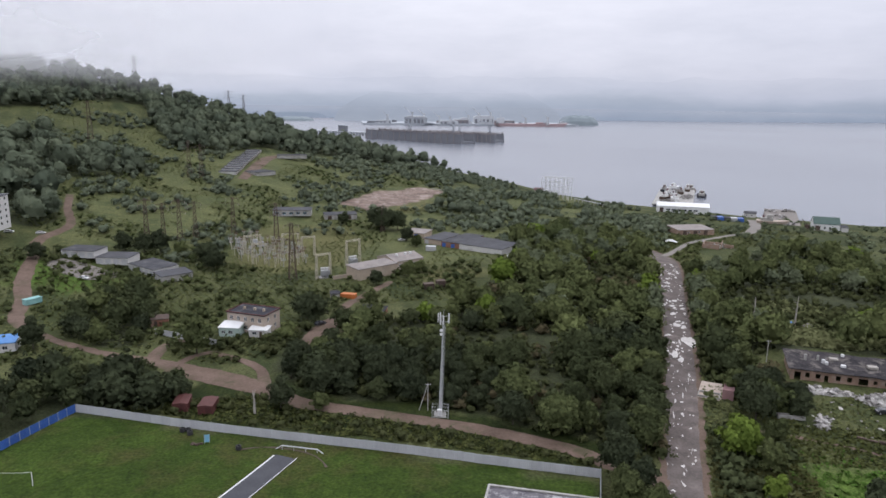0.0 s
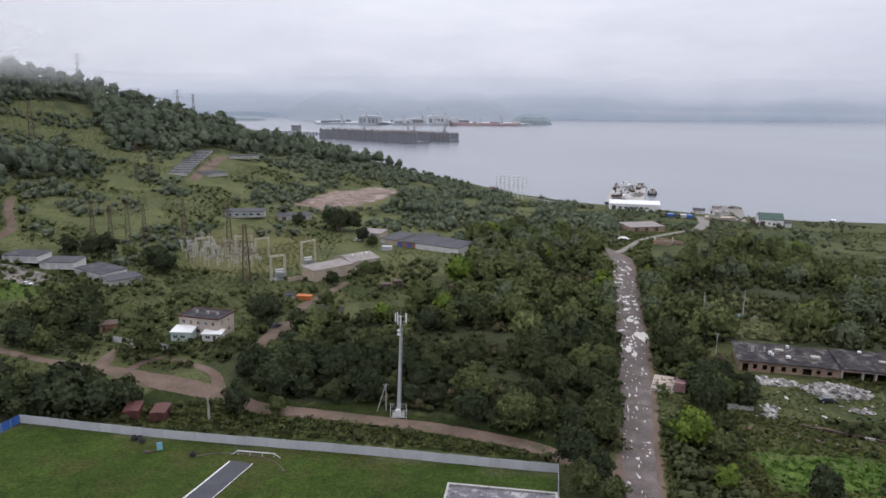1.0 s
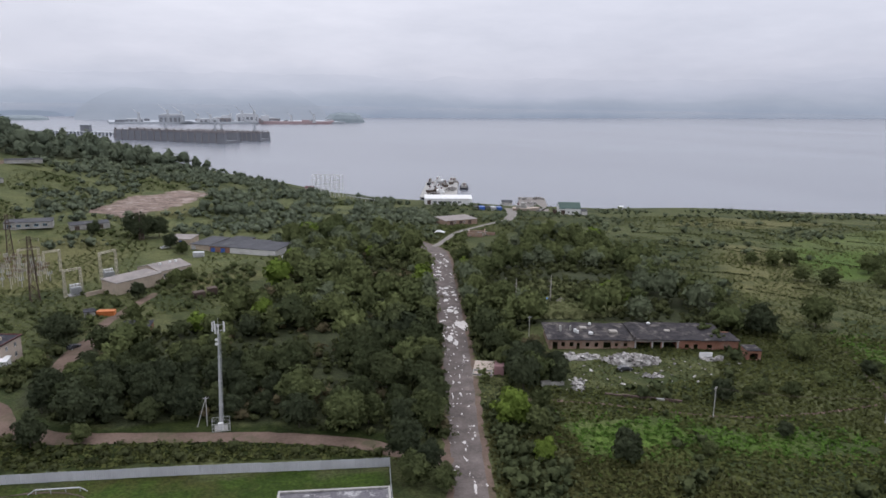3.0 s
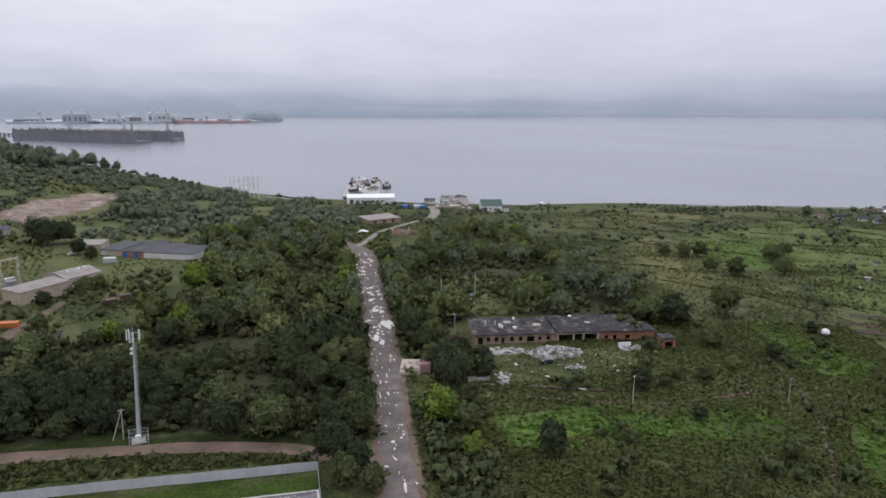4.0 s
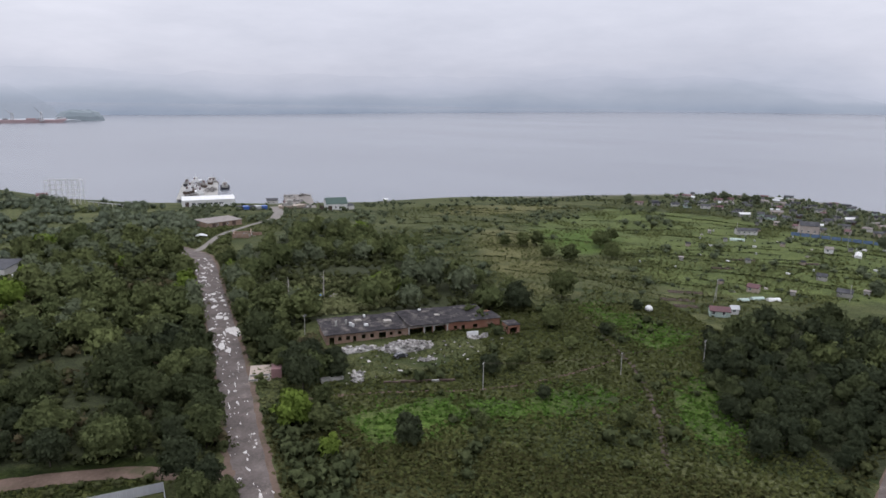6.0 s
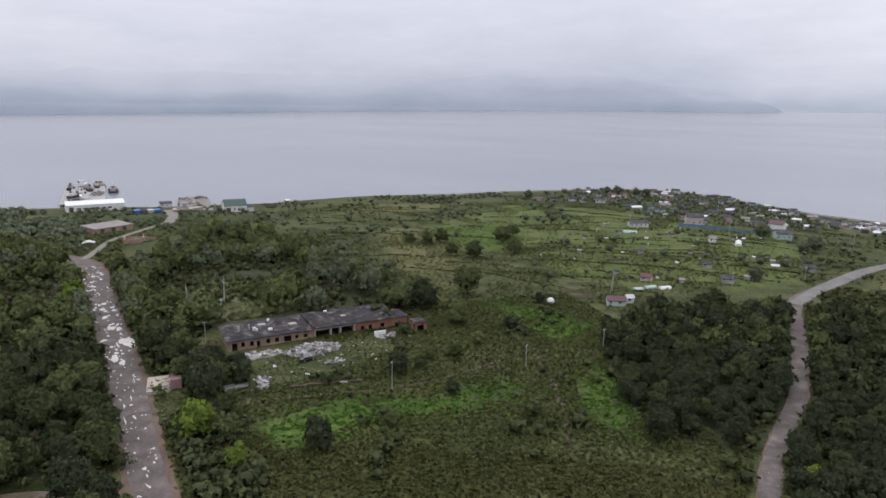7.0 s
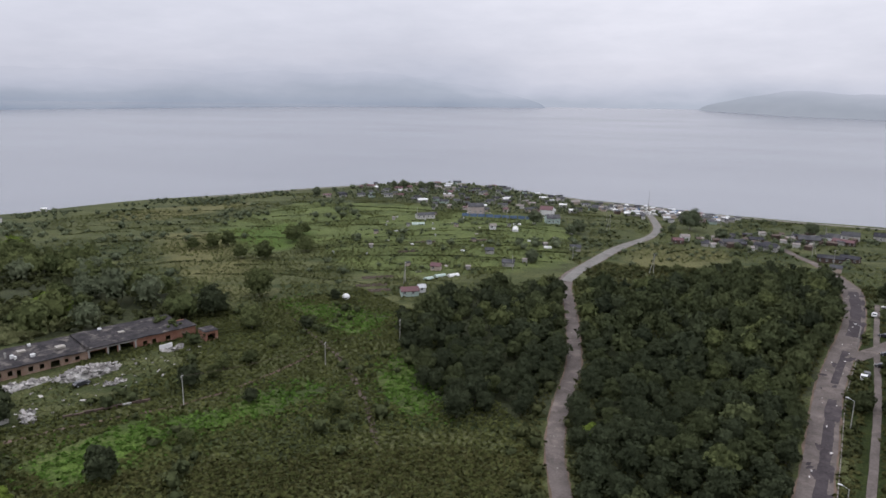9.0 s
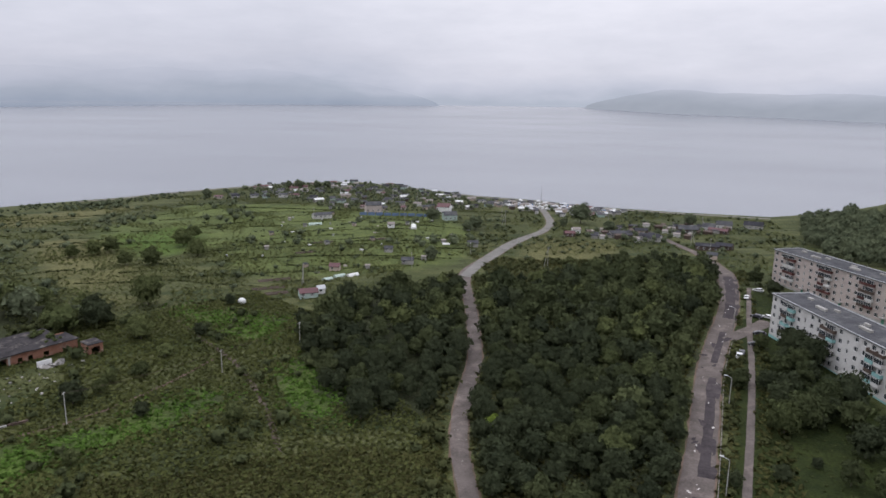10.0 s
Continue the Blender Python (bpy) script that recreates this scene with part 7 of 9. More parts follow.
def block(x, y, turn, L, D, wall, paint, label, seed, base_paint=None):
    r = np.random.default_rng(seed)
    H, bay = 14.6, 3.3
    t = thing("apartment_block", at(x, y, turn), label, "apartment block")
    n = int(L / bay)
    role = ["balcony" if k % 6 in (2, 3) else "stair" if k % 6 == 5 else "plain" for k in range(n)]
    holes, frames = [], []
    for k in range(n):
        for f in range(5):
            z = 1.0 + f * 2.75
            x0 = k * bay + (0.85 if role[k] != "stair" else 1.2)
            w, z0, z1 = (1.5, z + 0.75, z + 2.15) if role[k] != "stair" else (0.8, z + 1.6, z + 2.9)
            if z1 < H - 0.3:
                holes.append((x0, x0 + w, z0, z1))
                frames.append((k, f, x0, w, z0, z1))
    bm = openwork(B(), L, H, 0, 0.4, holes)
    box(bm, 0, L, D - 0.4, D, -0.5, H), box(bm, L - 0.4, L, 0.4, D - 0.4, -0.5, H)
    ends = openwork(B(), D - 0.8, H, 0, 0.4, [(2.2, 3.5, 1.75 + f * 2.75, 3.1 + f * 2.75) for f in range(5)] + [(7.4, 8.7, 1.75 + f * 2.75, 3.1 + f * 2.75) for f in range(5)])
    bmesh.ops.transform(ends, matrix=Matrix.Translation((0, D - 0.4, 0)) @ Matrix.Rotation(-math.pi / 2, 4, "Z"), verts=ends.verts)
    me = mesh_of("end", ends)
    bm.from_mesh(me)
    part("wall", bm, wall, t)
    part("plinth", box(B(), -0.06, L + 0.06, -0.06, 0.0, -0.5, 0.95), base_paint or CONCRETE, t)
    part("roof", box(B(), -0.3, L + 0.3, -0.4, D + 0.3, H, H + 0.25), SLATE, t)
    bm = B()
    box(bm, -0.35, L + 0.35, -0.45, -0.2, H + 0.25, H + 0.5), box(bm, -0.35, L + 0.35, D + 0.1, D + 0.35, H + 0.25, H + 0.5), box(bm, -0.35, -0.1, -0.2, D + 0.1, H + 0.25, H + 0.5)
    part("roof_edge", bm, STEEL, t)
    win = {}
    for k, f, x0, w, z0, z1 in frames:
        key = (w, round(z1 - z0, 2))
        if key not in win:
            bm = B()
            hh = z1 - z0
            box(bm, 0, w, 0.1, 0.2, 0, 0.09), box(bm, 0, w, 0.1, 0.2, hh - 0.09, hh), box(bm, 0, 0.09, 0.1, 0.2, 0.09, hh - 0.09), box(bm, w - 0.09, w, 0.1, 0.2, 0.09, hh - 0.09), box(bm, w * 0.6, w * 0.6 + 0.07, 0.1, 0.2, 0.09, hh - 0.09)
            fr, pa = mesh_of("window", bm), mesh_of("pane", box(B(), 0.09, w - 0.09, 0.14, 0.16, 0.09, hh - 0.09))
            fr.materials.append(WHITE), pa.materials.append(GLASS)
            win[key] = (fr, pa)
        fr, pa = win[key]
        o = part("window", fr, None, t, m=Matrix.Translation((x0, 0, z0)))
        part("pane", pa, None, o)
    for e in (2.2, 7.4):
        for f in range(5):
            m = Matrix.Translation((0, D - 0.4 - e - 1.3, 1.75 + f * 2.75)) @ Matrix.Rotation(math.pi / 2, 4, "Z")
            o = part("window", box(B(), 0, 1.3, -0.2, -0.12, 0, 1.35), GLASS, t, m=m)
            w = part("window", box(B(), L + 0.004, L + 0.06, D - 0.4 - e - 1.4, D - 0.4 - e, 1.7 + f * 2.75, 3.15 + f * 2.75, 0.01), WHITE, t)
            part("pane", box(B(), L + 0.05, L + 0.075, D - 0.4 - e - 1.3, D - 0.4 - e - 0.1, 1.8 + f * 2.75, 3.05 + f * 2.75), GLASS, w)
    deck, rail, glaze, pane = balcony_meshes(paint)
    deck2, rail2, glaze2, pane2 = balcony_meshes(PLASTER)
    brown = rail2.copy()
    brown.materials.clear()
    brown.materials.append(RUSTY)
    for k in range(n):
        if role[k] == "balcony":
            for f in range(1, 5):
                b = part("balcony", deck, None, t, m=Matrix.Translation((k * bay + 0.15, 0, 1.0 + f * 2.75)))
                part("parapet", (rail, rail, rail2, brown)[r.integers(4)], None, b)
                if r.random() < 0.6:
                    g = part("glazing_frame", glaze, None, b)
                    part("pane", pane, None, b)
        if role[k] == "stair":
            part("entrance_canopy", box(B(), k * bay + 0.4, k * bay + 2.9, -1.6, 0, 2.3, 2.5, 0.03), CONCRETE, t)
            part("door", box(B(), k * bay + 1.0, k * bay + 2.2, -0.09, -0.065, 0, 2.1), GREEN_PAINT, t)
            part("roof_house", box(B(), k * bay - 0.8, k * bay + 3.8, D * 0.35, D * 0.35 + 1.1, H + 0.25, H + 1.0, 0.04), CONCRETE, t)
    for k in range(2, n, 4):
        part("roof_vent", box(B(), k * bay, k * bay + 2.2, D * 0.62, D * 0.62 + 0.8, H + 0.25, H + 0.95, 0.03), CONCRETE, t)
    return t


# each starts at its far corner and runs back along the street
block(245.3, -38.1, math.degrees(math.atan2(-0.397, -0.918)), 82, 12.5, PLASTER, TEAL, "five-storey white panel apartment block with turquoise balconies", 3, TEAL)
block(319.6, -48.2, math.degrees(math.atan2(-0.517, -0.856)), 92, 12.5, PANEL_PINK, RED_RUST, "five-storey pinkish grey apartment block with brown balconies", 8)
# the end of a white block above the garages
block(-253.5, 297.3, 8, 54, 12, PLASTER, SKYBLUE, "five-storey white apartment block with a turquoise roof edge", 5)


def street_lamp(x, y, turn, h=8.0):
    t = thing("street_lamp", at(x, y, turn), "slim pale concrete street lamp on the verge", "street lamp", "street lamps")
    part("pole", bar(B(), (0, 0, -0.4), (0, 0, h), 0.13, 0.08, 7), CONCRETE, t)
    part("arm", bar(B(), (0, 0, h), (-1.2, 0, h + 0.5), 0.05, n=5), STEEL, t)
    part("lamp_head", box(B(), -1.9, -1.1, -0.15, 0.15, h + 0.42, h + 0.6, 0.03), WHITE, t)


street_lamp(178.4, -20.5, -100), street_lamp(133.8, -16.6, -100), street_lamp(246.9, -27, -100)


def kerb(line, label):
    t = thing("kerb", Matrix(), label, "kerb", kind="structure")
    pts = resample(line, 2.5)
    stone = mesh_of("kerb_stone", box(B(), 0, 2.4, -0.1, 0.1, -0.2, 0.30, 0.02))
    stone.materials.append(GRAVEL)
    for p, q in zip(pts, pts[1:]):
        if noise.noise((p.x * 0.13, p.y * 0.13, 0)) > -0.25:
            part("kerb_stone", stone, None, t, m=pose(p.x, p.y, float(gz(p.x, p.y)), 0, 0, math.degrees(math.atan2(q.y - p.y, q.x - p.x))))


kerb([(100, -11.5, 0), (131.8, -15, 0), (163.9, -17.9, 0), (201, -21.1, 0), (232, -25.5, 0)], "worn pale concrete kerb along the street")

# trees round the blocks and single trees of the open land
for x, y, k, s, leaf in ((224, -41.9, 3, 0.95, LEAF_DARK), (217, -46, 6, 0.95, LEAF_DARK), (167, -31.7, 3, 0.85, LEAF), (172, -36, 6, 0.95, LEAF_MID), (192, -23.8, 0, 0.6, LEAF_MID), (196, -25, 2, 0.55, LEAF_MID), (143.5, -28, 5, 0.5, LEAF_DARK), (138.8, -18.6, 5, 0.42, LEAF_DARK),
                         (178, -40, 6, 0.8, LEAF_MID), (185, -44, 1, 0.8, LEAF_MID), (192, -36, 2, 0.8, LEAF_DARK), (199, -41, 4, 0.75, LEAF_MID), (206, -36, 5, 0.75, LEAF_MID), (212, -42, 3, 0.7, LEAF_MID), (230, -34, 5, 0.6, LEAF_MID), (145.7, -41, 1, 0.55, LEAF_MID), (141, -47, 3, 0.7, LEAF_MID),
                         (183, -33, 5, 0.9, LEAF_DARK), (188, -49, 6, 1.0, LEAF_DARK), (176, -48, 2, 0.9, LEAF_MID), (160, -47, 3, 0.8, LEAF_DARK), (152, -52, 6, 0.85, LEAF_DARK), (166, -54, 1, 0.9, LEAF_DARK), (134, -52, 5, 0.8, LEAF_DARK), (312, -41, 4, 0.8, LEAF_MID), (296, -46, 2, 0.8, LEAF_DARK), (152, -36, 5, 0.3, LEAF_DARK)):
    tree(x, y, k, s, leaf, "broad green tree on the grass beside the apartment blocks", "trees by the blocks")
for x, y in darts([(174, -30), (196, -30), (222, -38), (214, -46), (190, -49), (172, -44)], 6.5, 40, lambda x, y: off_road(x, y, 2.5)):
    tree(x, y, int(rng.integers(8)), rng.uniform(0.5, 0.75), LEAF_DARK, "broad green tree on the grass beside the apartment blocks", "trees by the blocks")
for x, y, k, s, leaf in ((265.7, 266, 2, 0.95, LEAF), (274.9, 263.8, 5, 1.0, LEAF), (251, 233.7, 5, 0.85, LEAF), (255.4, 222.3, 2, 1.05, LEAF), (258, 272, 5, 0.8, LEAF), (200.5, 177.7, 3, 1.15, LEAF), (169.5, 154.1, 6, 0.8, LEAF), (173, 158, 5, 0.85, LEAF), (158.8, 135.9, 5, 0.55, LEAF_OLIVE),
                         (178.6, 138.6, 7, 0.6, LEAF_DARK), (298.4, 239.1, 6, 0.95, LEAF_OLIVE), (278.6, 215, 6, 0.85, LEAF_OLIVE), (287, 222, 5, 0.9, LEAF_OLIVE), (318.5, 247, 5, 0.9, LEAF_OLIVE), (307, 243, 2, 0.9, LEAF_OLIVE), (173.8, 174.8, 3, 1.0, LEAF_DARK), (178, 180, 1, 0.95, LEAF_DARK), (145.4, 133.1, 5, 0.55, LEAF), (211.8, 150, 7, 0.6, LEAF_DARK), (138.9, 137.6, 5, 0.5, LEAF),
                         (66, 139, 5, 1.2, LEAF_YELLOW), (143, 33, 5, 0.7, LEAF_YELLOW), (142, 5, 2, 0.9, LEAF), (183.7, -0.6, 6, 0.9, LEAF), (70.5, 134, 2, 0.8, LEAF), (83, 116.9, 7, 0.95, LEAF_DARK), (101.8, 113.4, 5, 0.45, LEAF_OLIVE), (131.1, 93.5, 5, 0.6, LEAF_OLIVE), (126.1, 116.2, 5, 0.5, LEAF_DARK), (47, 148.5, 2, 0.9, LEAF), (66.2, 122.9, 7, 0.7, LEAF_YELLOW), (36.5, 122.5, 0, 0.75, LEAF), (41.5, 118, 5, 0.7, LEAF), (37, 131.5, 1, 0.95, LEAF_DARK), (41, 127, 5, 0.8, LEAF_DARK),
                         (125.4, 136.9, 5, 0.8, LEAF_DARK), (133.2, 135.6, 7, 0.55, LEAF), (80, 166, 1, 1.0, LEAF_DARK), (86, 170, 3, 0.95, LEAF_DARK), (88, 175, 6, 0.85, LEAF_RUST), (92, 167, 5, 0.85, LEAF_DARK), (79, 174, 2, 0.9, LEAF), (76.8, 146, 7, 0.8, LEAF), (77.8, 158.3, 3, 1.0, LEAF_DARK), (82.5, 161.5, 6, 0.9, LEAF_OLIVE), (89.1, 160, 7, 0.9, LEAF_DARK), (85.8, 187, 1, 0.95, LEAF), (146.2, 226, 2, 0.95, LEAF_YELLOW), (150, 222, 5, 0.8, LEAF_YELLOW),
                         (-123.9, 198.1, 4, 1.0, LEAF_DARK), (-73.8, 196.6, 4, 1.15, LEAF), (-109.8, 312.5, 3, 1.15, LEAF_DARK), (-104, 306, 6, 1.0, LEAF_DARK), (-178, 294, 5, 1.0, LEAF_DARK), (-152.3, 321.8, 2, 1.1, LEAF_DARK), (-143, 323, 6, 1.0, LEAF_DARK), (-136.6, 325.6, 1, 1.1, LEAF_DARK), (-127, 326.4, 5, 0.9, LEAF), (-44.3, 230.7, 3, 1.0, LEAF_DARK), (-48, 234, 6, 1.0, LEAF_DARK), (-27.7, 279.4, 5, 0.8, LEAF_DARK), (-34.7, 401, 6, 1.4, LEAF_DARK), (-27.1, 403.6, 3, 1.2, LEAF_DARK),
                         (-40, 408, 3, 1.2, LEAF_DARK), (-60.7, 412.6, 7, 1.0, LEAF_DARK), (-26.8, 250.3, 5, 0.8, LEAF), (-15, 294.8, 5, 0.9, LEAF), (-10.8, 303, 7, 0.8, LEAF), (-20, 372, 5, 1.0, LEAF_DARK), (-14, 357, 7, 0.9, LEAF), (-40, 160.5, 4, 0.85, LEAF_DARK), (-30, 160, 5, 0.6, LEAF)):
    tree(x, y, k, s, leaf, {"leaf_rust": "tree with yellowing rust-tinted leaves beside the ruin", "leaf_yellow_green": "rounded yellow-green tree standing in rough grass", "leaf_olive": "olive-grey bushy tree in the open meadow"}.get(leaf.name, "dark green tree standing in rough grass"), "single trees")


# ---- village on the point ----
def cottage(x, y, turn, L, D, H, wall, roof, label, rise=1.6, group="village houses"):
    n = max(1, int(L / 3))
    return building("cottage", x, y, turn, L, D, H, wall, roof, label, "house", "gable", rise, windows=row(n, 0.7, L / n, 1.1, 0.9, 2.1), side_windows=row(1, D / 2 - 1, 3, 1.1, 0.9, 2.1), group=group)


def facing(x, y):
    """The turn at which a front looks back along the way from the shore."""
    return -math.degrees(math.atan2(x, y))


for x, y, L, D, H, wall, roof, label in (
        (227, 129.5, 7, 5, 2.2, PALE_GREEN, CRIMSON, "low pale green house with a crimson roof beside the wood"), (235, 126, 3, 2.5, 2.0, WHITE, STEEL, "white shed with a pale metal roof"), (272, 140, 4.5, 4, 2.2, BRICK_TAN, CRIMSON, "peach-walled cottage with an orange-brown roof"),
        (295, 114, 5.5, 4, 2.0, CONCRETE, SLATE, "grey cottage with a slate roof in the gardens"), (315, 131, 4, 3, 1.9, CONCRETE, SLATE, "small pale garden hut with a grey roof"), (350.8, 97.3, 5.5, 4, 2.0, CONCRETE, SLATE, "pale cottage in the gardens"),
        (466, 153, 9, 8, 5.4, WHITE, CRIMSON, "tall white two-storey house with a pinkish hipped roof"), (444.7, 198.6, 11, 8, 5, PANEL_PINK, SLATE, "pinkish two-storey house with a slate roof"), (440, 138.8, 9, 7, 3.5, PALE_GREEN, SLATE, "pale blue-green house with a grey roof"),
        (384.5, 157.3, 4, 3, 2.2, WHITE, PALE_SLATE, "white garden hut with a pale roof"), (400.8, 216, 12, 6, 2.6, PLASTER, SLATE, "low grey shed with a slate roof"), (409.9, 53.1, 6, 4.5, 2.2, RUSTY, CRIMSON, "dark red cottage beside the dry meadow"),
        (427, 51, 5, 4, 2.4, WHITE, PALE_SLATE, "small white shed by the red cottage"), (417.6, 26.8, 9, 6, 2.6, CONCRETE, SLATE, "grey shed in a scrapyard"), (415.5, 11.1, 12, 7, 2.8, CONCRETE, FELT, "dark flat shed by the scrapyard"), (441, 14, 8, 5, 2.2, RUSTY, FELT, "dark timber shed in the yards"),
        (455, -12, 12, 7, 3, RUSTY, SLATE, "long dark shed with a slate roof in the yards"), (470, -30, 12, 5, 2.4, RUSTY, CRIMSON, "long dark red-roofed shed near the beach"), (479, -27, 8, 6, 3, WHITE, SLATE, "white shed near the beach"), (496, -37, 10, 6, 3, PLASTER, SLATE, "grey shed near the beach"), (505, -55, 12, 6, 3, CONCRETE, FELT, "dark shed near the beach"),
        (395, -20, 12, 6, 2.6, RUSTY, FELT, "dark timber shed by the street's end"), (402, -30, 9, 5, 2.6, RUSTY, FELT, "dark timber shed by the street's end"), (364, -24, 5, 4, 2.4, BRICK_TAN, SLATE, "small tan kiosk by the street's end")):
    cottage(x, y, facing(x, y) + rng.uniform(-18, 18), L, D, H, wall, roof, label, 1.2 if H < 3 else 2.2)

VILLAGE = [(465, 365), (530, 350), (590, 385), (655, 318), (650, 260), (612, 195), (575, 135), (520, 125), (470, 170), (455, 230), (500, 300)]
PORT = [(500, 85), (540, 130), (580, 125), (578, 70), (558, 28), (525, 35), (505, 60)]
YARDS = [(405, 40), (430, 45), (470, 20), (500, -20), (490, -45), (440, -20), (405, 0)]
GARDENS = [(291, 216), (400, 235), (466, 250), (470, 160), (403, 109), (306, 92), (272, 123), (250, 167)]
mixes = [(PLASTER, SLATE, "grey village house with a slate roof"), (PLASTER, SLATE, "grey village house with a slate roof"), (BRICK_TAN, SLATE, "tan village house with a grey roof"), (CONCRETE, FELT_PALE, "dull concrete village shed with a felt roof"), (CONCRETE, FELT, "dark-roofed concrete village shed"),
         (PLASTER, PALE_SLATE, "village house with a pale roof"), (PANEL_PINK, CRIMSON, "village house with a dark red roof"), (PALE_GREEN, SLATE, "pale green village house with a grey roof"), (BRICK_TAN, PALE_SLATE, "tan village house with a pale roof"), (CONCRETE, WHITE, "dull village house with a white sheet roof"), (CONCRETE, STEEL, "village shed with a bright metal roof"), (RUSTY, SLATE, "dark timber village shed")]
for plan, gap, most, small in ((VILLAGE, 11.5, 104, 0.62), (PORT, 6, 90, 0.62), (YARDS, 6.0, 60, 0.62)):
    for x, y in darts(plan, gap, most, lambda x, y: off_road(x, y, 5)):
        wall, roof, label = mixes[rng.integers(len(mixes))]
        if plan is not VILLAGE:
            if plan is YARDS:
                wall, roof, label = ((RUSTY, FELT, "dark timber shed with a felt roof"), (RUSTY, RUSTY, "dark timber shed with a rusted sheet roof"), (CONCRETE, FELT, "grey block shed with a dark felt roof"), (PLASTER, PALE_SLATE, "low pale shed with a slate roof"))[rng.integers(4)]
            building("shed", x, y, facing(x, y) + rng.uniform(-30, 30), rng.uniform(2, 5.5), rng.uniform(2, 4), rng.uniform(1.5, 2.3), wall, roof, label.replace("village house", "shore shed").replace("village shed", "shore shed"), "shed", "mono", 0.5, group="shore sheds")
            continue
        cottage(x, y, facing(x, y) + rng.uniform(-30, 30), rng.uniform(5, 14) * small, rng.uniform(4, 7) * small, rng.uniform(1.8, 2.4), wall, roof, label, rng.uniform(0.6, 1.3))
for x, y in darts(GARDENS, 24, 16, lambda x, y: off_road(x, y, 4)):
    wall, roof, label = ((CONCRETE, PALE_SLATE, "tiny pale-roofed garden shed"), (CONCRETE, SLATE, "tiny grey garden shed"), (BRICK_TAN, FELT, "tiny tan garden shed"))[rng.integers(3)]
    building("garden_shed", x, y, facing(x, y) + rng.uniform(-40, 40), rng.uniform(1.6, 2.6), rng.uniform(1.4, 2.0), 1.6, wall, roof, label, "shed", "mono", 0.3, group="garden sheds")


def greenhouse(x, y, turn, L, D=3.5, mat_=None, label="pale green arched garden greenhouse"):
    t = thing("greenhouse", at(x, y, turn), label, "greenhouse", "greenhouses")
    prof = [(D / 2 * math.cos(a), 0.42 * D * math.sin(a)) for a in (math.pi * i / 10 for i in range(11))]
    bm = prism(B(), [(-D / 2, -0.2)] + prof[::-1] + [(D / 2, -0.2)], 0, L)
    part("cover", bm, mat_ or PALE_GREEN, t)
    for k in range(int(L / 1.5) + 1):
        bm = B()
        pts = [((D / 2 + 0.02) * math.cos(a), min(k * 1.5, L), (0.42 * D + 0.03) * math.sin(a)) for a in (math.pi * i / 8 for i in range(9))]
        for p, q in zip(pts, pts[1:]):
            bar(bm, p, q, 0.04, n=4)
        part("hoop", bm, WHITE, t)


greenhouse(257.8, 131.6, 60, 4, 2.6), greenhouse(265.3, 129.4, 60, 5, 2.6), greenhouse(268.6, 124.5, 60, 5, 2.6, mat_=WHITE, label="white arched garden greenhouse"), greenhouse(389, 142.5, -70, 12, 3.5, WHITE, "long white arched greenhouse in the gardens"), greenhouse(380, 200, 30, 8), greenhouse(420, 150, 20, 5, 2.6, mat_=WHITE, label="white arched garden greenhouse"), greenhouse(352, 108, 20, 4, 2.4, mat_=WHITE, label="white arched garden greenhouse")
t = thing("tank", at(214.7, 147.2), "white rounded plastic water tank in the meadow", "tank")
bm = B()
bmesh.ops.create_uvsphere(bm, u_segments=16, v_segments=10, radius=1.5, matrix=Matrix.Translation((0, 0, 0.9)) @ Matrix.Scale(0.85, 4, (0, 0, 1)))
part("shell", bm, WHITE, t)
part("ring", bar(B(), (0, 0, 0.75), (0, 0, 0.95), 1.54, n=18), WHITE, t)
for x, y, w, d, turn in ((247, 161, 14, 4.5, -49), (233, 155, 13, 4, -49), (229, 146.5, 9, 4, -49), (325, 178, 12, 4, -45), (346, 154, 10, 4, -45), (298, 172, 10, 4, -45)):
    t = thing("vegetable_bed", at(x, y, turn, 0.1), "dark tilled soil bed with furrows in the gardens", "garden bed", "garden beds")
    for i in range(int(d / 0.7)):
        part("furrow", prism(B(), [(0.7 * i, -0.4), (0.7 * i + 0.68, -0.4), (0.7 * i + 0.5, 0.25), (0.7 * i + 0.2, 0.25)], 0, w), SOIL, t, m=pose(0, 0, 0, 0, 0, -90))
def garden_tub(x, y, kind):
    """A bath, barrel or stack of boards left on a plot."""
    bm = B()
    if kind == 0:
        prism(bm, [(-0.9, 0), (0.9, 0), (1.1, 0.7), (-1.1, 0.7)], -0.5, 0.5)
    elif kind == 1:
        bar(bm, (0, 0, -0.05), (0, 0, 1.0), 0.42, 0.48, 10), bar(bm, (0, 0, 1.0), (0, 0, 1.06), 0.52, n=10)
    else:
        for i in range(4):
            box(bm, -1.3 + 0.1 * i, 1.2 + 0.07 * i, -0.6, 0.6 - 0.1 * i, 0.12 * i - 0.02, 0.12 * i + 0.09)
    name, label, mat_ = (("bath_tub", "old white enamel bath on a garden plot", WHITE), ("water_barrel", "pale plastic water barrel on a garden plot", STEEL), ("board_stack", "stack of bleached boards on a garden plot", PALE_BARK))[kind]
    tagged(part(name, bm, mat_, m=at(x, y, rng.uniform(0, 180))), label, name.replace("_", " "), "oddments on the plots")


for i, (x, y) in enumerate(darts(GARDENS, 13, 32, lambda x, y: off_road(x, y, 3))):
    garden_tub(x, y, int(rng.integers(3)))
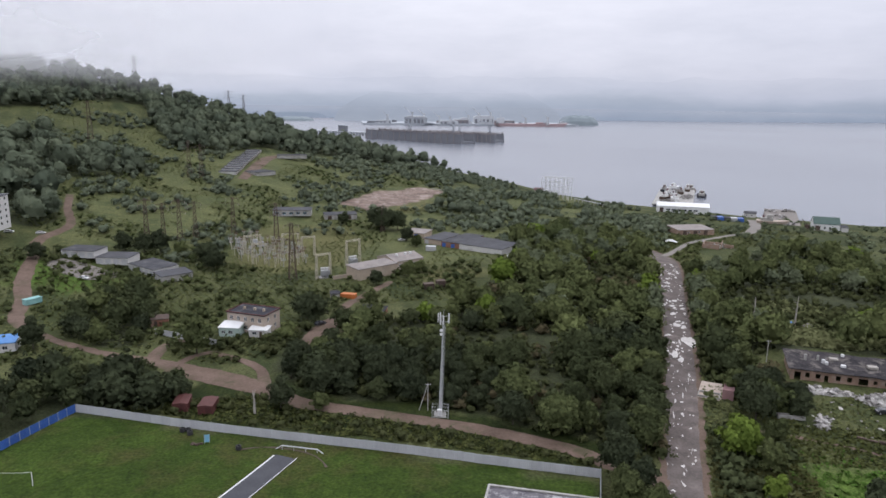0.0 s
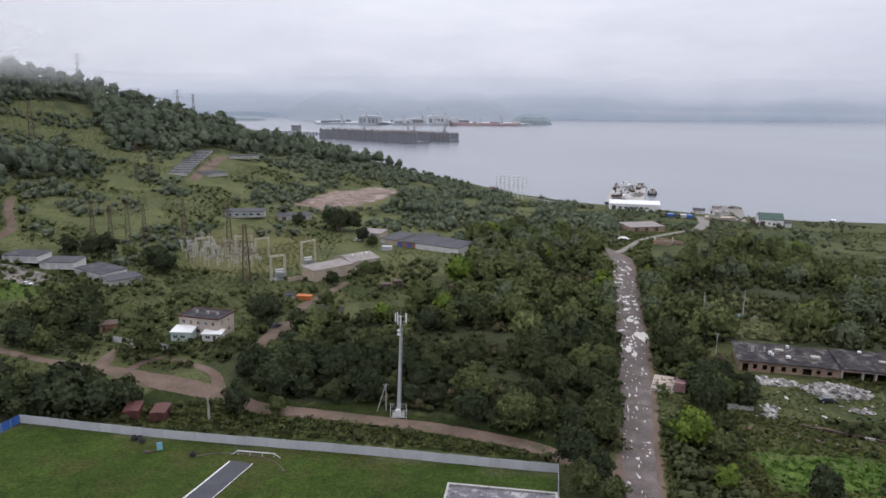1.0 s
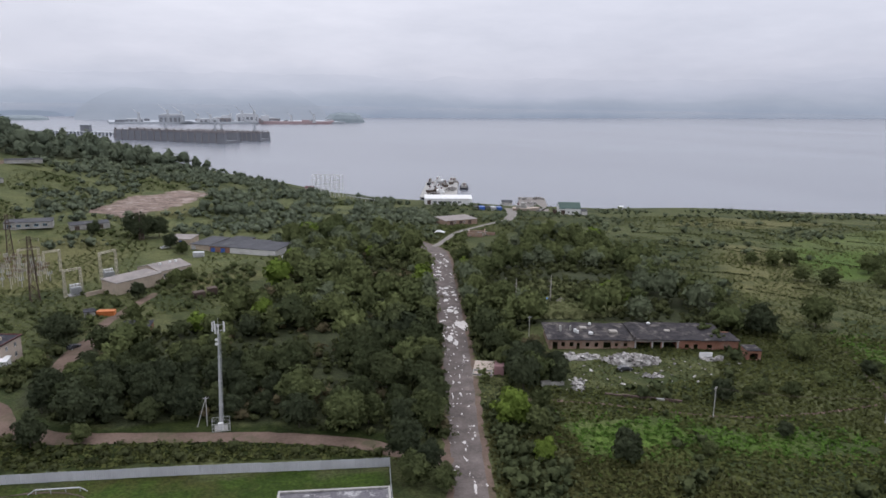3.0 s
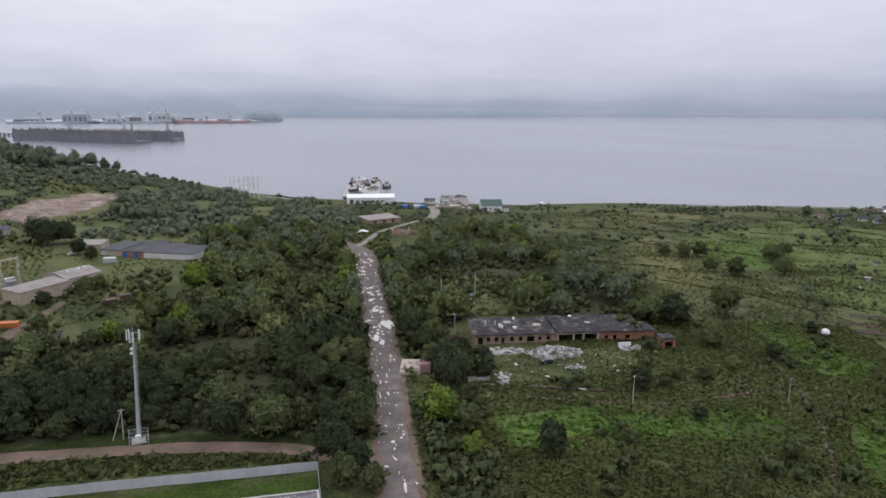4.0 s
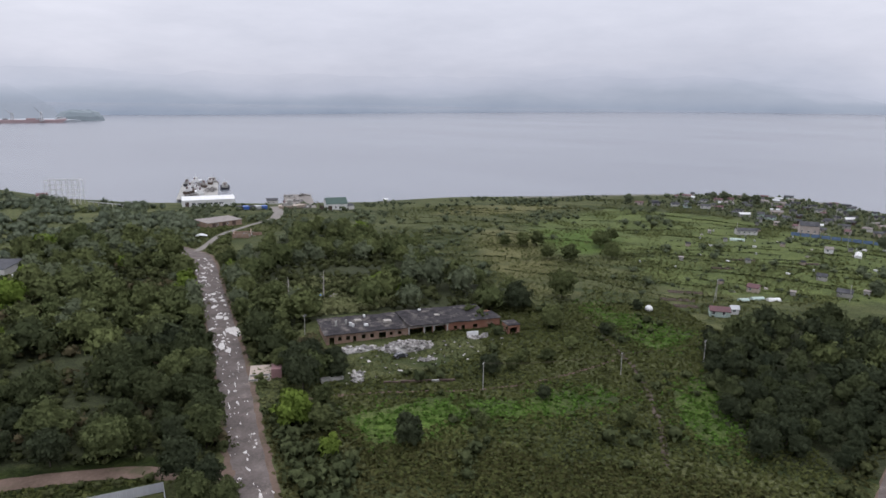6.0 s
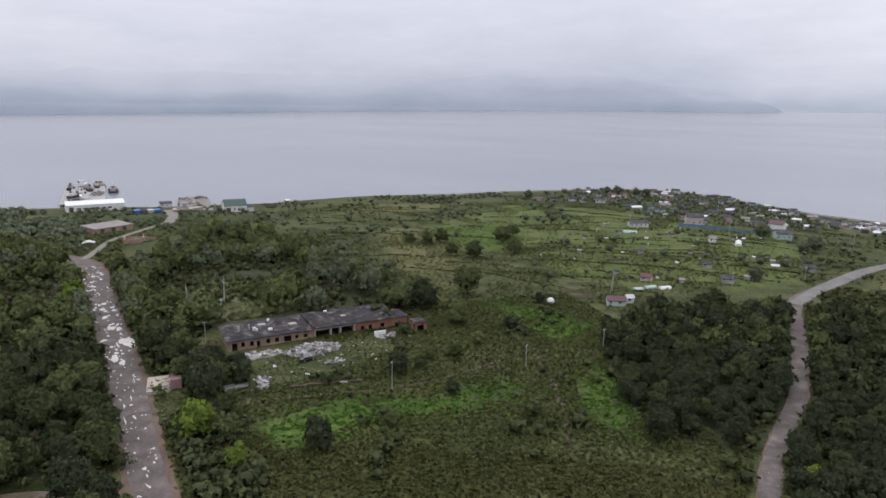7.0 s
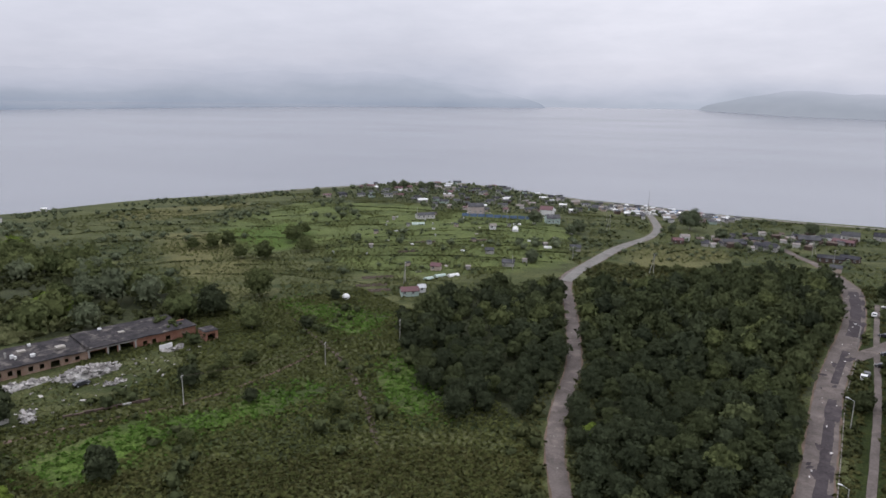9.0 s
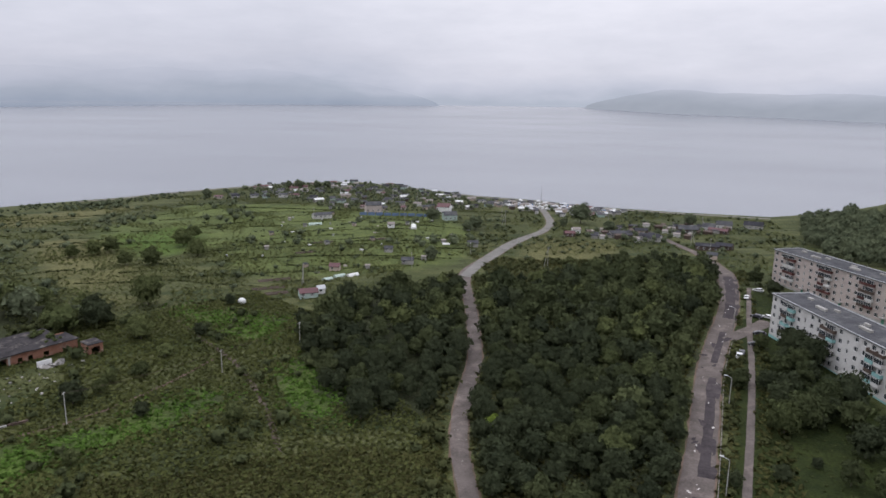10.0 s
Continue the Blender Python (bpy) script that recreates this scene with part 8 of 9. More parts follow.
# blue fence and hedges round the plots
f = thing("fence", Matrix(), "long bright blue sheet fence in the village", "fence")
sheet = sheet_panel(4.9, 2.1, 6)
sheet.materials.append(surface("faded_blue_sheet", (0.10, 0.16, 0.29), (0.17, 0.24, 0.38), 0.3, 2.0, 0.6))
for (ax, ay), (bx, by) in (((430, 197), (449, 157)), ((449, 157), (456, 150))):
    n = int(math.hypot(bx - ax, by - ay) / 5)
    for i in range(n):
        x, y = ax + (bx - ax) * i / n, ay + (by - ay) * i / n
        part("panel", sheet, None, f, m=at(x, y, math.degrees(math.atan2(by - ay, bx - ax))))
# low brush along the old plot lines, roughly across the slope
lines = []
r2 = np.random.default_rng(31)
for i in range(80):
    d0, a0, span, lean = r2.uniform(235, 560), r2.uniform(33, 78), r2.uniform(25, 110), r2.normal(0, 0.22)
    for k in range(int(span / 1.0)):
        s = k * 1.0
        az, d = radians(a0) + s / d0, d0 + lean * s + 2.5 * noise.noise((s * 0.06, i, 0))
        x, y = d * math.sin(az), d * math.cos(az)
        if off_road(x, y, 2) and gz1(x, y) > 3 and (inside(MEADOW, x, y) or inside(GARDENS, x, y)) and noise.noise((s * 0.09, i, 5)) > -0.25:
            lines.append((x, y))
tagged(part("shrubs", leaves("shrubs", placed(BUSH_KINDS, lines, (0.16, 0.40))), UNDERGROWTH), "low dark brush along the old plot lines", "hedges", kind="stuff")
hedge = []
for u in range(9):
    for v in range(7):
        x, y = 255 + 24 * u + 5 * math.sin(v * 2.1), 96 + 22 * v + 5 * math.sin(u * 1.7)
        for k in range(9):
            s = k / 9 * 24
            for px, py in ((x + s, y + 0.2 * s * math.sin(v)), (x + 0.2 * s * math.cos(u), y + s)):
                if inside(GARDENS, px, py) and off_road(px, py, 2) and noise.noise((px * 0.05, py * 0.05, 7)) > -0.12:
                    hedge.append((px + rng.normal(0, 0.4), py + rng.normal(0, 0.4)))
tagged(part("shrubs", leaves("shrubs", placed(BUSH_KINDS, hedge[::2], (0.25, 0.65))), LEAF_FAR_HAZE), "dark hedges dividing the garden plots", "hedges", kind="stuff")
green = darts(VILLAGE, 5.5, 760, lambda x, y: off_road(x, y, 3)) + darts(YARDS, 5.5, 150) + darts(PORT, 14, 12)
tagged(part("woodland", leaves("woodland", placed([k[3] for k in TREE_KINDS], green, (0.18, 0.42))), LEAF_FAR_HAZE), "small garden trees among the village houses", "trees", kind="stuff")
for x, y, k, s in ((579.7, 327.6, 6, 0.9), (588.8, 303.3, 3, 0.8), (586, 312, 6, 0.8), (572, 335, 1, 0.8), (484, 360, 2, 1.0), (431, 144, 6, 1.0), (410, 109.5, 6, 0.9), (402, 112, 5, 0.9), (311.4, 105.1, 7, 0.9), (469, 51, 6, 1.4), (440, 30, 5, 1.0), (500, -20, 3, 0.9), (450, 60, 2, 0.7)):
    tree(x, y, k, s, LEAF_FAR_HAZE, "dark rounded tree among the village plots", "village trees")
# beached boats, sheds and masts at the landing
for i, (x, y) in enumerate(darts([(545, 128), (582, 118), (578, 70), (562, 35), (545, 50), (535, 100)], 5.5, 44)):
    t = thing("boat", at(x, y, rng.uniform(0, 360), 0.2), "small white boat drawn up at the landing", "boat", "boats at the landing")
    bm = B()
    ribs = []
    for k in range(6):
        u = k / 5
        w = 1.1 * math.sin(math.pi * min(0.95, 0.25 + 0.75 * u)) if k < 5 else 0.05
        ribs.append([bm.verts.new((u * 6, s * w * q, z)) for s, q, z in ((-1, 1, 1.1), (-1, 0.7, 0.3), (1, 0.0, 0.0), (1, 0.7, 0.3), (1, 1, 1.1))])
    for a, b in zip(ribs, ribs[1:]):
        for k in range(4):
            bm.faces.new((a[k], b[k], b[k + 1], a[k + 1]))
        bm.faces.new((a[4], b[4], b[0], a[0]))
    bmesh.ops.recalc_face_normals(bm, faces=bm.faces)
    part("hull", bm, WHITE if i % 3 else BLUE, t)
    part("cabin", box(B(), 1.6, 3.4, -0.6, 0.6, 1.0, 1.9, 0.08), WHITE, t)
t = thing("flag_mast", at(561.5, 94), "tall thin dark mast at the landing", "mast")
part("pole", bar(B(), (0, 0, -0.5), (0, 0, 17), 0.18, 0.08), RUSTY, t)


# ---- boatyard on the shore ----
building("boat_shed", 173, 554, -15, 40, 17, 5.0, WHITE, WHITE, "long white boat shed with a white sheet roof", "shed", "gable", 2.2, windows=row(6, 7, 4.2, 3.2, 1.4, 2.8), doors=[(2, 5, 0, 3.6)])
building("brick_store", 146, 421, 10, 24, 16, 3.0, BRICK_BROWN, PALE_SLATE, "low red brick store with a patched grey slate roof", "store", "mono", 0.5, doors=row(3, 3, 7, 2.6, 0, 2.6), windows=[(6.2, 7.4, 1, 2.2), (13.2, 14.4, 1, 2.2)])
t = thing("brick_ruin", at(144, 376, -25), "collapsed red brick walls with grey rubble", "ruin")
for x0, x1, y0, y1, z in ((0, 9, 0, 0.5, 2.4), (0, 0.5, 0.5, 14, 1.8), (9.5, 10, 2, 14, 2.6), (0.5, 9, 14, 14.5, 1.2), (10.5, 16, 8, 8.5, 1.6)):
    part("wall", box(B(), x0, x1, y0, y1, -0.3, z, 0.05), BRICK_BROWN, t)
heap("rubble_heap", 156, 383, 20, 9, 6, 1.4, 60, "grey and white rubble among the collapsed walls")
heap("rubble_heap", 149, 394, 40, 7, 4, 0.9, 34, "brick and slab rubble beside the collapsed walls")
for i in range(5):
    x, y = 200 + i * 4.6, 509.2 - i * 1.0
    t = thing("container", at(x, y, -12), ("grey shipping container at the boatyard", "blue shipping container at the boatyard", "grey shipping container at the boatyard", "pale steel shipping container at the boatyard", "blue shipping container at the boatyard")[i], "container", "boatyard containers")
    part("body", box(B(), 0, 4.3, 0, 6, 0, 2.6, 0.04), (SLATE, FENCE_BLUE, SLATE, STEEL, FENCE_BLUE)[i], t)
    part("door", box(B(), 0.2, 4.1, -0.05, 0, 0.15, 2.45, 0.02), (SLATE, FENCE_BLUE, SLATE, STEEL, FENCE_BLUE)[i], t)
GREEN_ROOF = surface("dark_green_roof", (0.026, 0.058, 0.048), (0.055, 0.105, 0.085), 0.4, 3.0, 0.6)
building("boathouse", 258.7, 475.6, -19, 16.5, 13, 4.6, WHITE, GREEN_ROOF, "white boathouse with a steep dark green roof", "boathouse", "gable", 4.2, windows=row(3, 6.5, 3.2, 1.4, 1.2, 2.8), doors=[(1.2, 4.4, 0, 3.4)])
building("lean_to", 275.2, 470.2, -19, 4.5, 8, 3.0, PLASTER, SLATE, "grey lean-to beside the boathouse", "shed", "mono", 0.6)
building("shore_hut", 240, 545, -20, 9, 7, 3, PLASTER, SLATE, "grey hut with a slate roof at the water", "hut", "gable", 1.4, windows=row(2, 1, 4, 1.2, 1, 2))
cottage(83, 632, -10, 8, 6, 2.8, BRICK_TAN, CRIMSON, "small tan hut with a red roof on the ridge")
cottage(327, 499, -30, 4, 3.5, 2.0, WHITE, WHITE, "tiny white hut on the shore", 0.9)


def pier(name, x, y, turn, L, W, label):
    t = thing(name, pose(x, y, 0, 0, 0, turn), label, "pier")
    part("deck", box(B(), 0, W, 0, L, 1.6, 2.4, 0.05), CONCRETE if name == "pier" else GRAVEL, t)
    for i in range(int(L / 12)):
        for s in (1.0, W - 1.0):
            part("pile", bar(B(), (s, 6 + i * 12, -6), (s, 6 + i * 12, 1.6), 0.6, n=8), CONCRETE, t)
    return t


pier("pier", 183, 602, -20.5, 118, 34, "broad concrete pier running out into the bay")
pier("jetty", 233, 493, -24, 96, 24, "concrete yard slab running to the water")


def hulk(x, y, turn, L, W, hull, house, label, z=2.4):
    """A small laid-up vessel: hull, deckhouse, wheelhouse, mast and funnel."""
    t = thing("hulk", pose(x, y, z, 0, 0, turn), label, "boat", "laid-up boats")
    bm = B()
    ribs = []
    for k in range(9):
        u = k / 8
        w = W / 2 * (1 - max(0, (u - 0.6) / 0.4) ** 2 * 0.95)
        sheer = 0.9 * max(0, u - 0.55) * 2
        ribs.append([bm.verts.new((u * L, s * w * q, zz)) for s, q, zz in ((-1, 1, 2.4 + sheer), (-1, 0.85, 0.5), (1, 0.2, 0.0), (1, 0.85, 0.5), (1, 1, 2.4 + sheer))])
    for a, b in zip(ribs, ribs[1:]):
        for k in range(4):
            bm.faces.new((a[k], b[k], b[k + 1], a[k + 1]))
        bm.faces.new((a[4], b[4], b[0], a[0]))
    bm.faces.new(ribs[0])
    bmesh.ops.recalc_face_normals(bm, faces=bm.faces)
    part("hull", bm, hull, t)
    part("deckhouse", box(B(), L * 0.12, L * 0.5, -W * 0.32, W * 0.32, 2.3, 4.6, 0.1), house, t)
    part("wheelhouse", box(B(), L * 0.3, L * 0.46, -W * 0.26, W * 0.26, 4.6, 6.8, 0.1), house, t)
    part("wheelhouse_window", box(B(), L * 0.46, L * 0.465, -W * 0.22, W * 0.22, 5.6, 6.3), GLASS, t)
    part("funnel", bar(B(), (L * 0.2, 0, 4.6), (L * 0.19, 0, 6.6), 0.7, 0.6, 10), CRIMSON, t)
    part("mast", bar(B(), (L * 0.38, 0, 6.8), (L * 0.37, 0, 11), 0.14, 0.07), STEEL, t)
    part("boom", bar(B(), (L * 0.6, 0, 2.6), (L * 0.85, 0, 8), 0.12, 0.08), STEEL, t)


ca, sa = math.cos(radians(-20.5)), math.sin(radians(-20.5))
for u, v, turn, L, W, hull, house, label in ((6, 30, 60, 18, 5, RUSTY, WHITE, "rusty laid-up fishing boat on the pier"), (20, 22, 110, 16, 5, WHITE, WHITE, "white laid-up boat on the pier"), (8, 62, 75, 20, 6, FELT, PLASTER, "grey laid-up boat on the pier"), (22, 75, 100, 18, 5, RUSTY, CONCRETE, "rusty laid-up boat on the pier"),
                                             (10, 105, 70, 22, 6, STEEL, WHITE, "pale laid-up boat on the pier"), (27, 100, 95, 16, 5, RUSTY, PLASTER, "rusty laid-up boat on the pier"), (4, 88, 80, 17, 5, FELT, CONCRETE, "dark laid-up boat on the pier"), (16, 44, 100, 17, 5, RUSTY, WHITE, "rusty laid-up boat on the pier")):
    hulk(183 + u * ca - v * sa, 602 + u * sa + v * ca, turn - 20.5, L, W, hull, house, label)
hulk(248, 660, 70, 30, 9, FELT, CONCRETE, "dark moored vessel beside the pier", -0.8)
hulk(254, 706, 75, 36, 10, RUSTY, CONCRETE, "rusty moored vessel beside the pier", -0.8)
for u, v, a, b, n in ((12, 12, 6, 4, 30), (26, 48, 5, 6, 30), (14, 92, 7, 5, 30), (28, 60, 5, 6, 30)):
    x, y = 183 + u * ca - v * sa, 602 + u * sa + v * ca
    t = thing("scrap_pile", pose(x, y, 2.4), "pile of grey and white scrap on the pier", "scrap", "scrap piles")
    for i in range(n):
        k, w = math.sqrt(rng.random()), rng.uniform(0, 6.28)
        part("scrap", SLABS[rng.integers(6)], None, t, m=pose(a * k * math.cos(w), b * k * math.sin(w), 0.4 + 2.5 * (1 - k), rng.uniform(-50, 50), rng.uniform(-50, 50), rng.uniform(0, 180)) @ Matrix.Scale(rng.uniform(1.2, 2.6), 4))
cb, sb = math.cos(radians(-24)), math.sin(radians(-24))
for u, v, a, b, n in ((6, 20, 5, 4, 24), (16, 14, 4, 3, 24), (10, 50, 6, 6, 26), (5, 80, 4, 6, 24), (18, 85, 5, 5, 24)):
    x, y = 233 + u * cb - v * sb, 493 + u * sb + v * cb
    t = thing("scrap_pile", pose(x, y, 2.4), "pile of white blocks and scrap on the jetty", "scrap", "scrap piles")
    for i in range(n):
        k, w = math.sqrt(rng.random()), rng.uniform(0, 6.28)
        part("scrap", SLABS[rng.integers(6)], None, t, m=pose(a * k * math.cos(w), b * k * math.sin(w), 0.4 + 1.6 * (1 - k), rng.uniform(-50, 50), rng.uniform(-50, 50), rng.uniform(0, 180)) @ Matrix.Scale(rng.uniform(1.0, 2.2), 4))
hulk(233, 507, -20, 22, 9, BRICK_TAN, CONCRETE, "dull brown grounded hull at the shore", 2.4)
t = thing("yard_crane", at(258, 482, 30), "small dark crawler crane at the jetty", "crane")
part("cab", box(B(), -1.5, 1.5, -1.2, 1.2, 0.8, 3, 0.1), RUSTY, t)
part("track_frame", box(B(), -2, 2, -1.5, 1.5, 0, 0.8, 0.1), RUSTY, t)
part("boom", bar(B(), (0, 0, 2.5), (-7, 0, 7.5), 0.35, 0.2, 4), RUSTY, t)
part("hook_arm", bar(B(), (-7, 0, 7.5), (-8.5, 0, 3), 0.2, 0.15, 4), RUSTY, t)


# lattice aerial on the ridge
def aerial():
    t = thing("aerial_array", at(87, 613, -28), "tall open steel lattice frame of an aerial array", "aerial frame")
    for rank in (0, 9):
        for i in range(7):
            part("post", bar(B(), (i * 4.2, rank, -3), (i * 4.2, rank, 17), 0.24, n=5), WHITE, t)
        for z in (5, 9, 13, 17):
            part("rail", bar(B(), (0, rank, z), (25.2, rank, z), 0.2, n=4), WHITE, t)
    for i in (0, 3, 6):
        part("tie", bar(B(), (i * 4.2, 0, 17), (i * 4.2, 9, 17), 0.14, n=4), STEEL, t)
    t = thing("trestle", at(114, 600, -60), "low steel trestle below the aerial frame", "trestle")
    part("beam", box(B(), 0, 38, -0.4, 0.4, 2.2, 2.7), STEEL, t)
    for i in range(8):
        part("leg", bar(B(), (1 + i * 5, 0, -3), (1 + i * 5, 0, 2.2), 0.2, n=5), STEEL, t)


aerial()

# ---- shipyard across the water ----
# these colours are paled and greyed to hold the haze over the water
DOCK = surface("hazy_grey_dock_steel", (0.17, 0.178, 0.20), (0.24, 0.248, 0.27), 0.02, 0.2, 0.9, 0)
DOCK_TOP = surface("hazy_rusty_dock_steel", (0.24, 0.215, 0.215), (0.31, 0.28, 0.28), 0.05, 0.4, 0.9, 0)
HULL_RED = surface("hazy_red_hull", (0.40, 0.29, 0.30), (0.46, 0.35, 0.35), 0.02, 0.2, 0.9, 0)
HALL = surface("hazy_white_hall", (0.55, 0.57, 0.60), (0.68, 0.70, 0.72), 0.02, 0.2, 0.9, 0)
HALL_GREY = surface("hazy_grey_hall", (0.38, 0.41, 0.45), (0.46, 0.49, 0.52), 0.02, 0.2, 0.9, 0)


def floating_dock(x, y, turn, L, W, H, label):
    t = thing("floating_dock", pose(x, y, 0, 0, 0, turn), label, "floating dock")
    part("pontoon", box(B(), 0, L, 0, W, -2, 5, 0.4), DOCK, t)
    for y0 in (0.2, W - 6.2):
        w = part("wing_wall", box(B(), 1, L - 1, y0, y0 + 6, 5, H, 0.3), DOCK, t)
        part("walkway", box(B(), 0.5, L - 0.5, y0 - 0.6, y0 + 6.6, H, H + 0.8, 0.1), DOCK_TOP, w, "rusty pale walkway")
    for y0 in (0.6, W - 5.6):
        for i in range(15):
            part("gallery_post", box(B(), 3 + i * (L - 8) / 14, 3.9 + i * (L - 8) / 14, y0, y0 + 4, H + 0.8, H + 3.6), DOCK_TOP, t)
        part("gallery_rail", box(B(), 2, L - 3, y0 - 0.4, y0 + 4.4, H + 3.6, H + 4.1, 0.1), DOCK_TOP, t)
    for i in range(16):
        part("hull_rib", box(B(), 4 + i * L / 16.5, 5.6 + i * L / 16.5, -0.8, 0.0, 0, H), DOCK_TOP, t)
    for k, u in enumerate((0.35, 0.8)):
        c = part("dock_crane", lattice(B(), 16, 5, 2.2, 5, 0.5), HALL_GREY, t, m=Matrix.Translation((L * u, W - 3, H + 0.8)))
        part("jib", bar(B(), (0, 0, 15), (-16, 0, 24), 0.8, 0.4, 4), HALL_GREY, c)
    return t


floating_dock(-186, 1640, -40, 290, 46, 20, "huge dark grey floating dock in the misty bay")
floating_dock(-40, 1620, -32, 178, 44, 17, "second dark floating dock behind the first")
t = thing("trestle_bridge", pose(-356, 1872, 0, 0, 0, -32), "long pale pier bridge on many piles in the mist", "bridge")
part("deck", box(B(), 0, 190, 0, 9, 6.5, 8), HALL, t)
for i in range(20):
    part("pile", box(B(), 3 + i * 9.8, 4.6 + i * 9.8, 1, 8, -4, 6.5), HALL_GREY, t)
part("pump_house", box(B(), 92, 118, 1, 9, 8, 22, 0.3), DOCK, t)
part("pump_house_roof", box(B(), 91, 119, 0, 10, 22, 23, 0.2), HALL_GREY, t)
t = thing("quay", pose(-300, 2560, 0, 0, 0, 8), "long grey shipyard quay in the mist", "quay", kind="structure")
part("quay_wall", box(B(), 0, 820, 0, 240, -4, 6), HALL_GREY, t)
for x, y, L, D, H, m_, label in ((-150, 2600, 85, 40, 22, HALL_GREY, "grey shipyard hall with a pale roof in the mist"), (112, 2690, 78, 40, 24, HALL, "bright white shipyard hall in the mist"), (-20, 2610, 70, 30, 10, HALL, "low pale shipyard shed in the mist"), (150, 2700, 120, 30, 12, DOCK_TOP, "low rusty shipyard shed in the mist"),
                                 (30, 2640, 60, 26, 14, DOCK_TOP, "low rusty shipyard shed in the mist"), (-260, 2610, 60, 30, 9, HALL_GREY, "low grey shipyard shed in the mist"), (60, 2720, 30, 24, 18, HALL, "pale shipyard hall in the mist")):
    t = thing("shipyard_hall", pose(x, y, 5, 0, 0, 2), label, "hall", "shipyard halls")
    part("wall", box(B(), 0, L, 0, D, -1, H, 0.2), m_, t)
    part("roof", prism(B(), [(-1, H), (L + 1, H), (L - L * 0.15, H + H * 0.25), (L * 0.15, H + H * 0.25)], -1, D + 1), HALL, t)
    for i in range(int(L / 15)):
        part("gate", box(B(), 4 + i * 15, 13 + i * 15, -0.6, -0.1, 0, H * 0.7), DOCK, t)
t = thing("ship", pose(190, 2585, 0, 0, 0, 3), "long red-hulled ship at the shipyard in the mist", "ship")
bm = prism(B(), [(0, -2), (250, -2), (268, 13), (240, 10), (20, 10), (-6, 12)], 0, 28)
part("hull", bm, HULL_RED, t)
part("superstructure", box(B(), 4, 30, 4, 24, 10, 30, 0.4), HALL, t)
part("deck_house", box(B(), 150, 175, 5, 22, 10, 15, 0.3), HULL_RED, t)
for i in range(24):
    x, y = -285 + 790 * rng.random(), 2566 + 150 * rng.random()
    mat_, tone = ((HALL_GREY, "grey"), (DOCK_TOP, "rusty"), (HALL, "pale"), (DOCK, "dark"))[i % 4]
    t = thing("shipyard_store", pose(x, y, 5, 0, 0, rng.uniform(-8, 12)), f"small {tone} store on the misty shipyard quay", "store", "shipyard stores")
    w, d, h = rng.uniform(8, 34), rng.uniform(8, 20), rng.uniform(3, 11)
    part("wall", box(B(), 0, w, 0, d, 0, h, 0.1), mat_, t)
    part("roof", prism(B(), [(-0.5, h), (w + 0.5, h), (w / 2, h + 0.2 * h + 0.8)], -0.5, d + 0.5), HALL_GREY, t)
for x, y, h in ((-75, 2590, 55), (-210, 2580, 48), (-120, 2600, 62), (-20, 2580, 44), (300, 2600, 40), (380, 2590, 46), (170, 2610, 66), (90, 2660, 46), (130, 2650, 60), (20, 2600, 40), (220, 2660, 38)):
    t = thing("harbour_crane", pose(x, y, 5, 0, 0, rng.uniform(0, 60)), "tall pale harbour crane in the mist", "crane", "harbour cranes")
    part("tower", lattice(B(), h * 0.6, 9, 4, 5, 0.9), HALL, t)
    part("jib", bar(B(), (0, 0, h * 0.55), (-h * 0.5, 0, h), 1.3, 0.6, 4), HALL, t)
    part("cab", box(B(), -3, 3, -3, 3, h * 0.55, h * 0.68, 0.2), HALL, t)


def islet(x, y, a, b, h, label, material):
    bm = B()
    n, rings = 40, []
    for k in (1.0, 0.9, 0.72, 0.5, 0.25):
        rings.append([bm.verts.new((x + a * k * math.cos(u) * (1 + 0.08 * noise.noise((math.cos(u) * 2, math.sin(u) * 2, k))), y + b * k * math.sin(u), -3 if k == 1 else h * (1 - k ** 5) * (1 + 0.18 * noise.noise((math.cos(u) * 3, math.sin(u) * 3, k * 4))))) for u in (i / n * 2 * math.pi for i in range(n))])
    for p, q in zip(rings, rings[1:]):
        for i in range(n):
            bm.faces.new((p[i], p[(i + 1) % n], q[(i + 1) % n], q[i]))
    bm.faces.new(rings[-1])
    tagged(part("backdrop", bm, material), label, "island", kind="structure")


# the islets' green is shifted to blue-grey, haze as base colour
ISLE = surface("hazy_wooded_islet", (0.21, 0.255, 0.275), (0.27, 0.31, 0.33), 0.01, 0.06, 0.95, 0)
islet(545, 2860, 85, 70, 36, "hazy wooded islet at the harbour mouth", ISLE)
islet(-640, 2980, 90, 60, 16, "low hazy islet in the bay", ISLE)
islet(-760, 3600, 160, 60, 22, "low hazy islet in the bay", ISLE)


# ---- clay patches and puddles on the roads ----
def patch(bm, x, y, a, b, turn, lift):
    n = 22
    vs, low = [], []
    for i in range(n):
        u = i / n * 2 * math.pi
        k = max(0.35, 1 + 0.65 * noise.noise((math.cos(u) * 1.1 + x, math.sin(u) * 1.1 + y, 0.5)) + 0.3 * noise.noise((math.cos(u) * 4 + x, math.sin(u) * 4 + y, 2.5)))
        px, py = a * k * math.cos(u), b * k * math.sin(u)
        c, s = math.cos(turn), math.sin(turn)
        wx, wy = x + px * c - py * s, y + px * s + py * c
        vs.append(bm.verts.new((wx, wy, float(gz(wx, wy)) + lift)))
    bm.faces.new(vs)


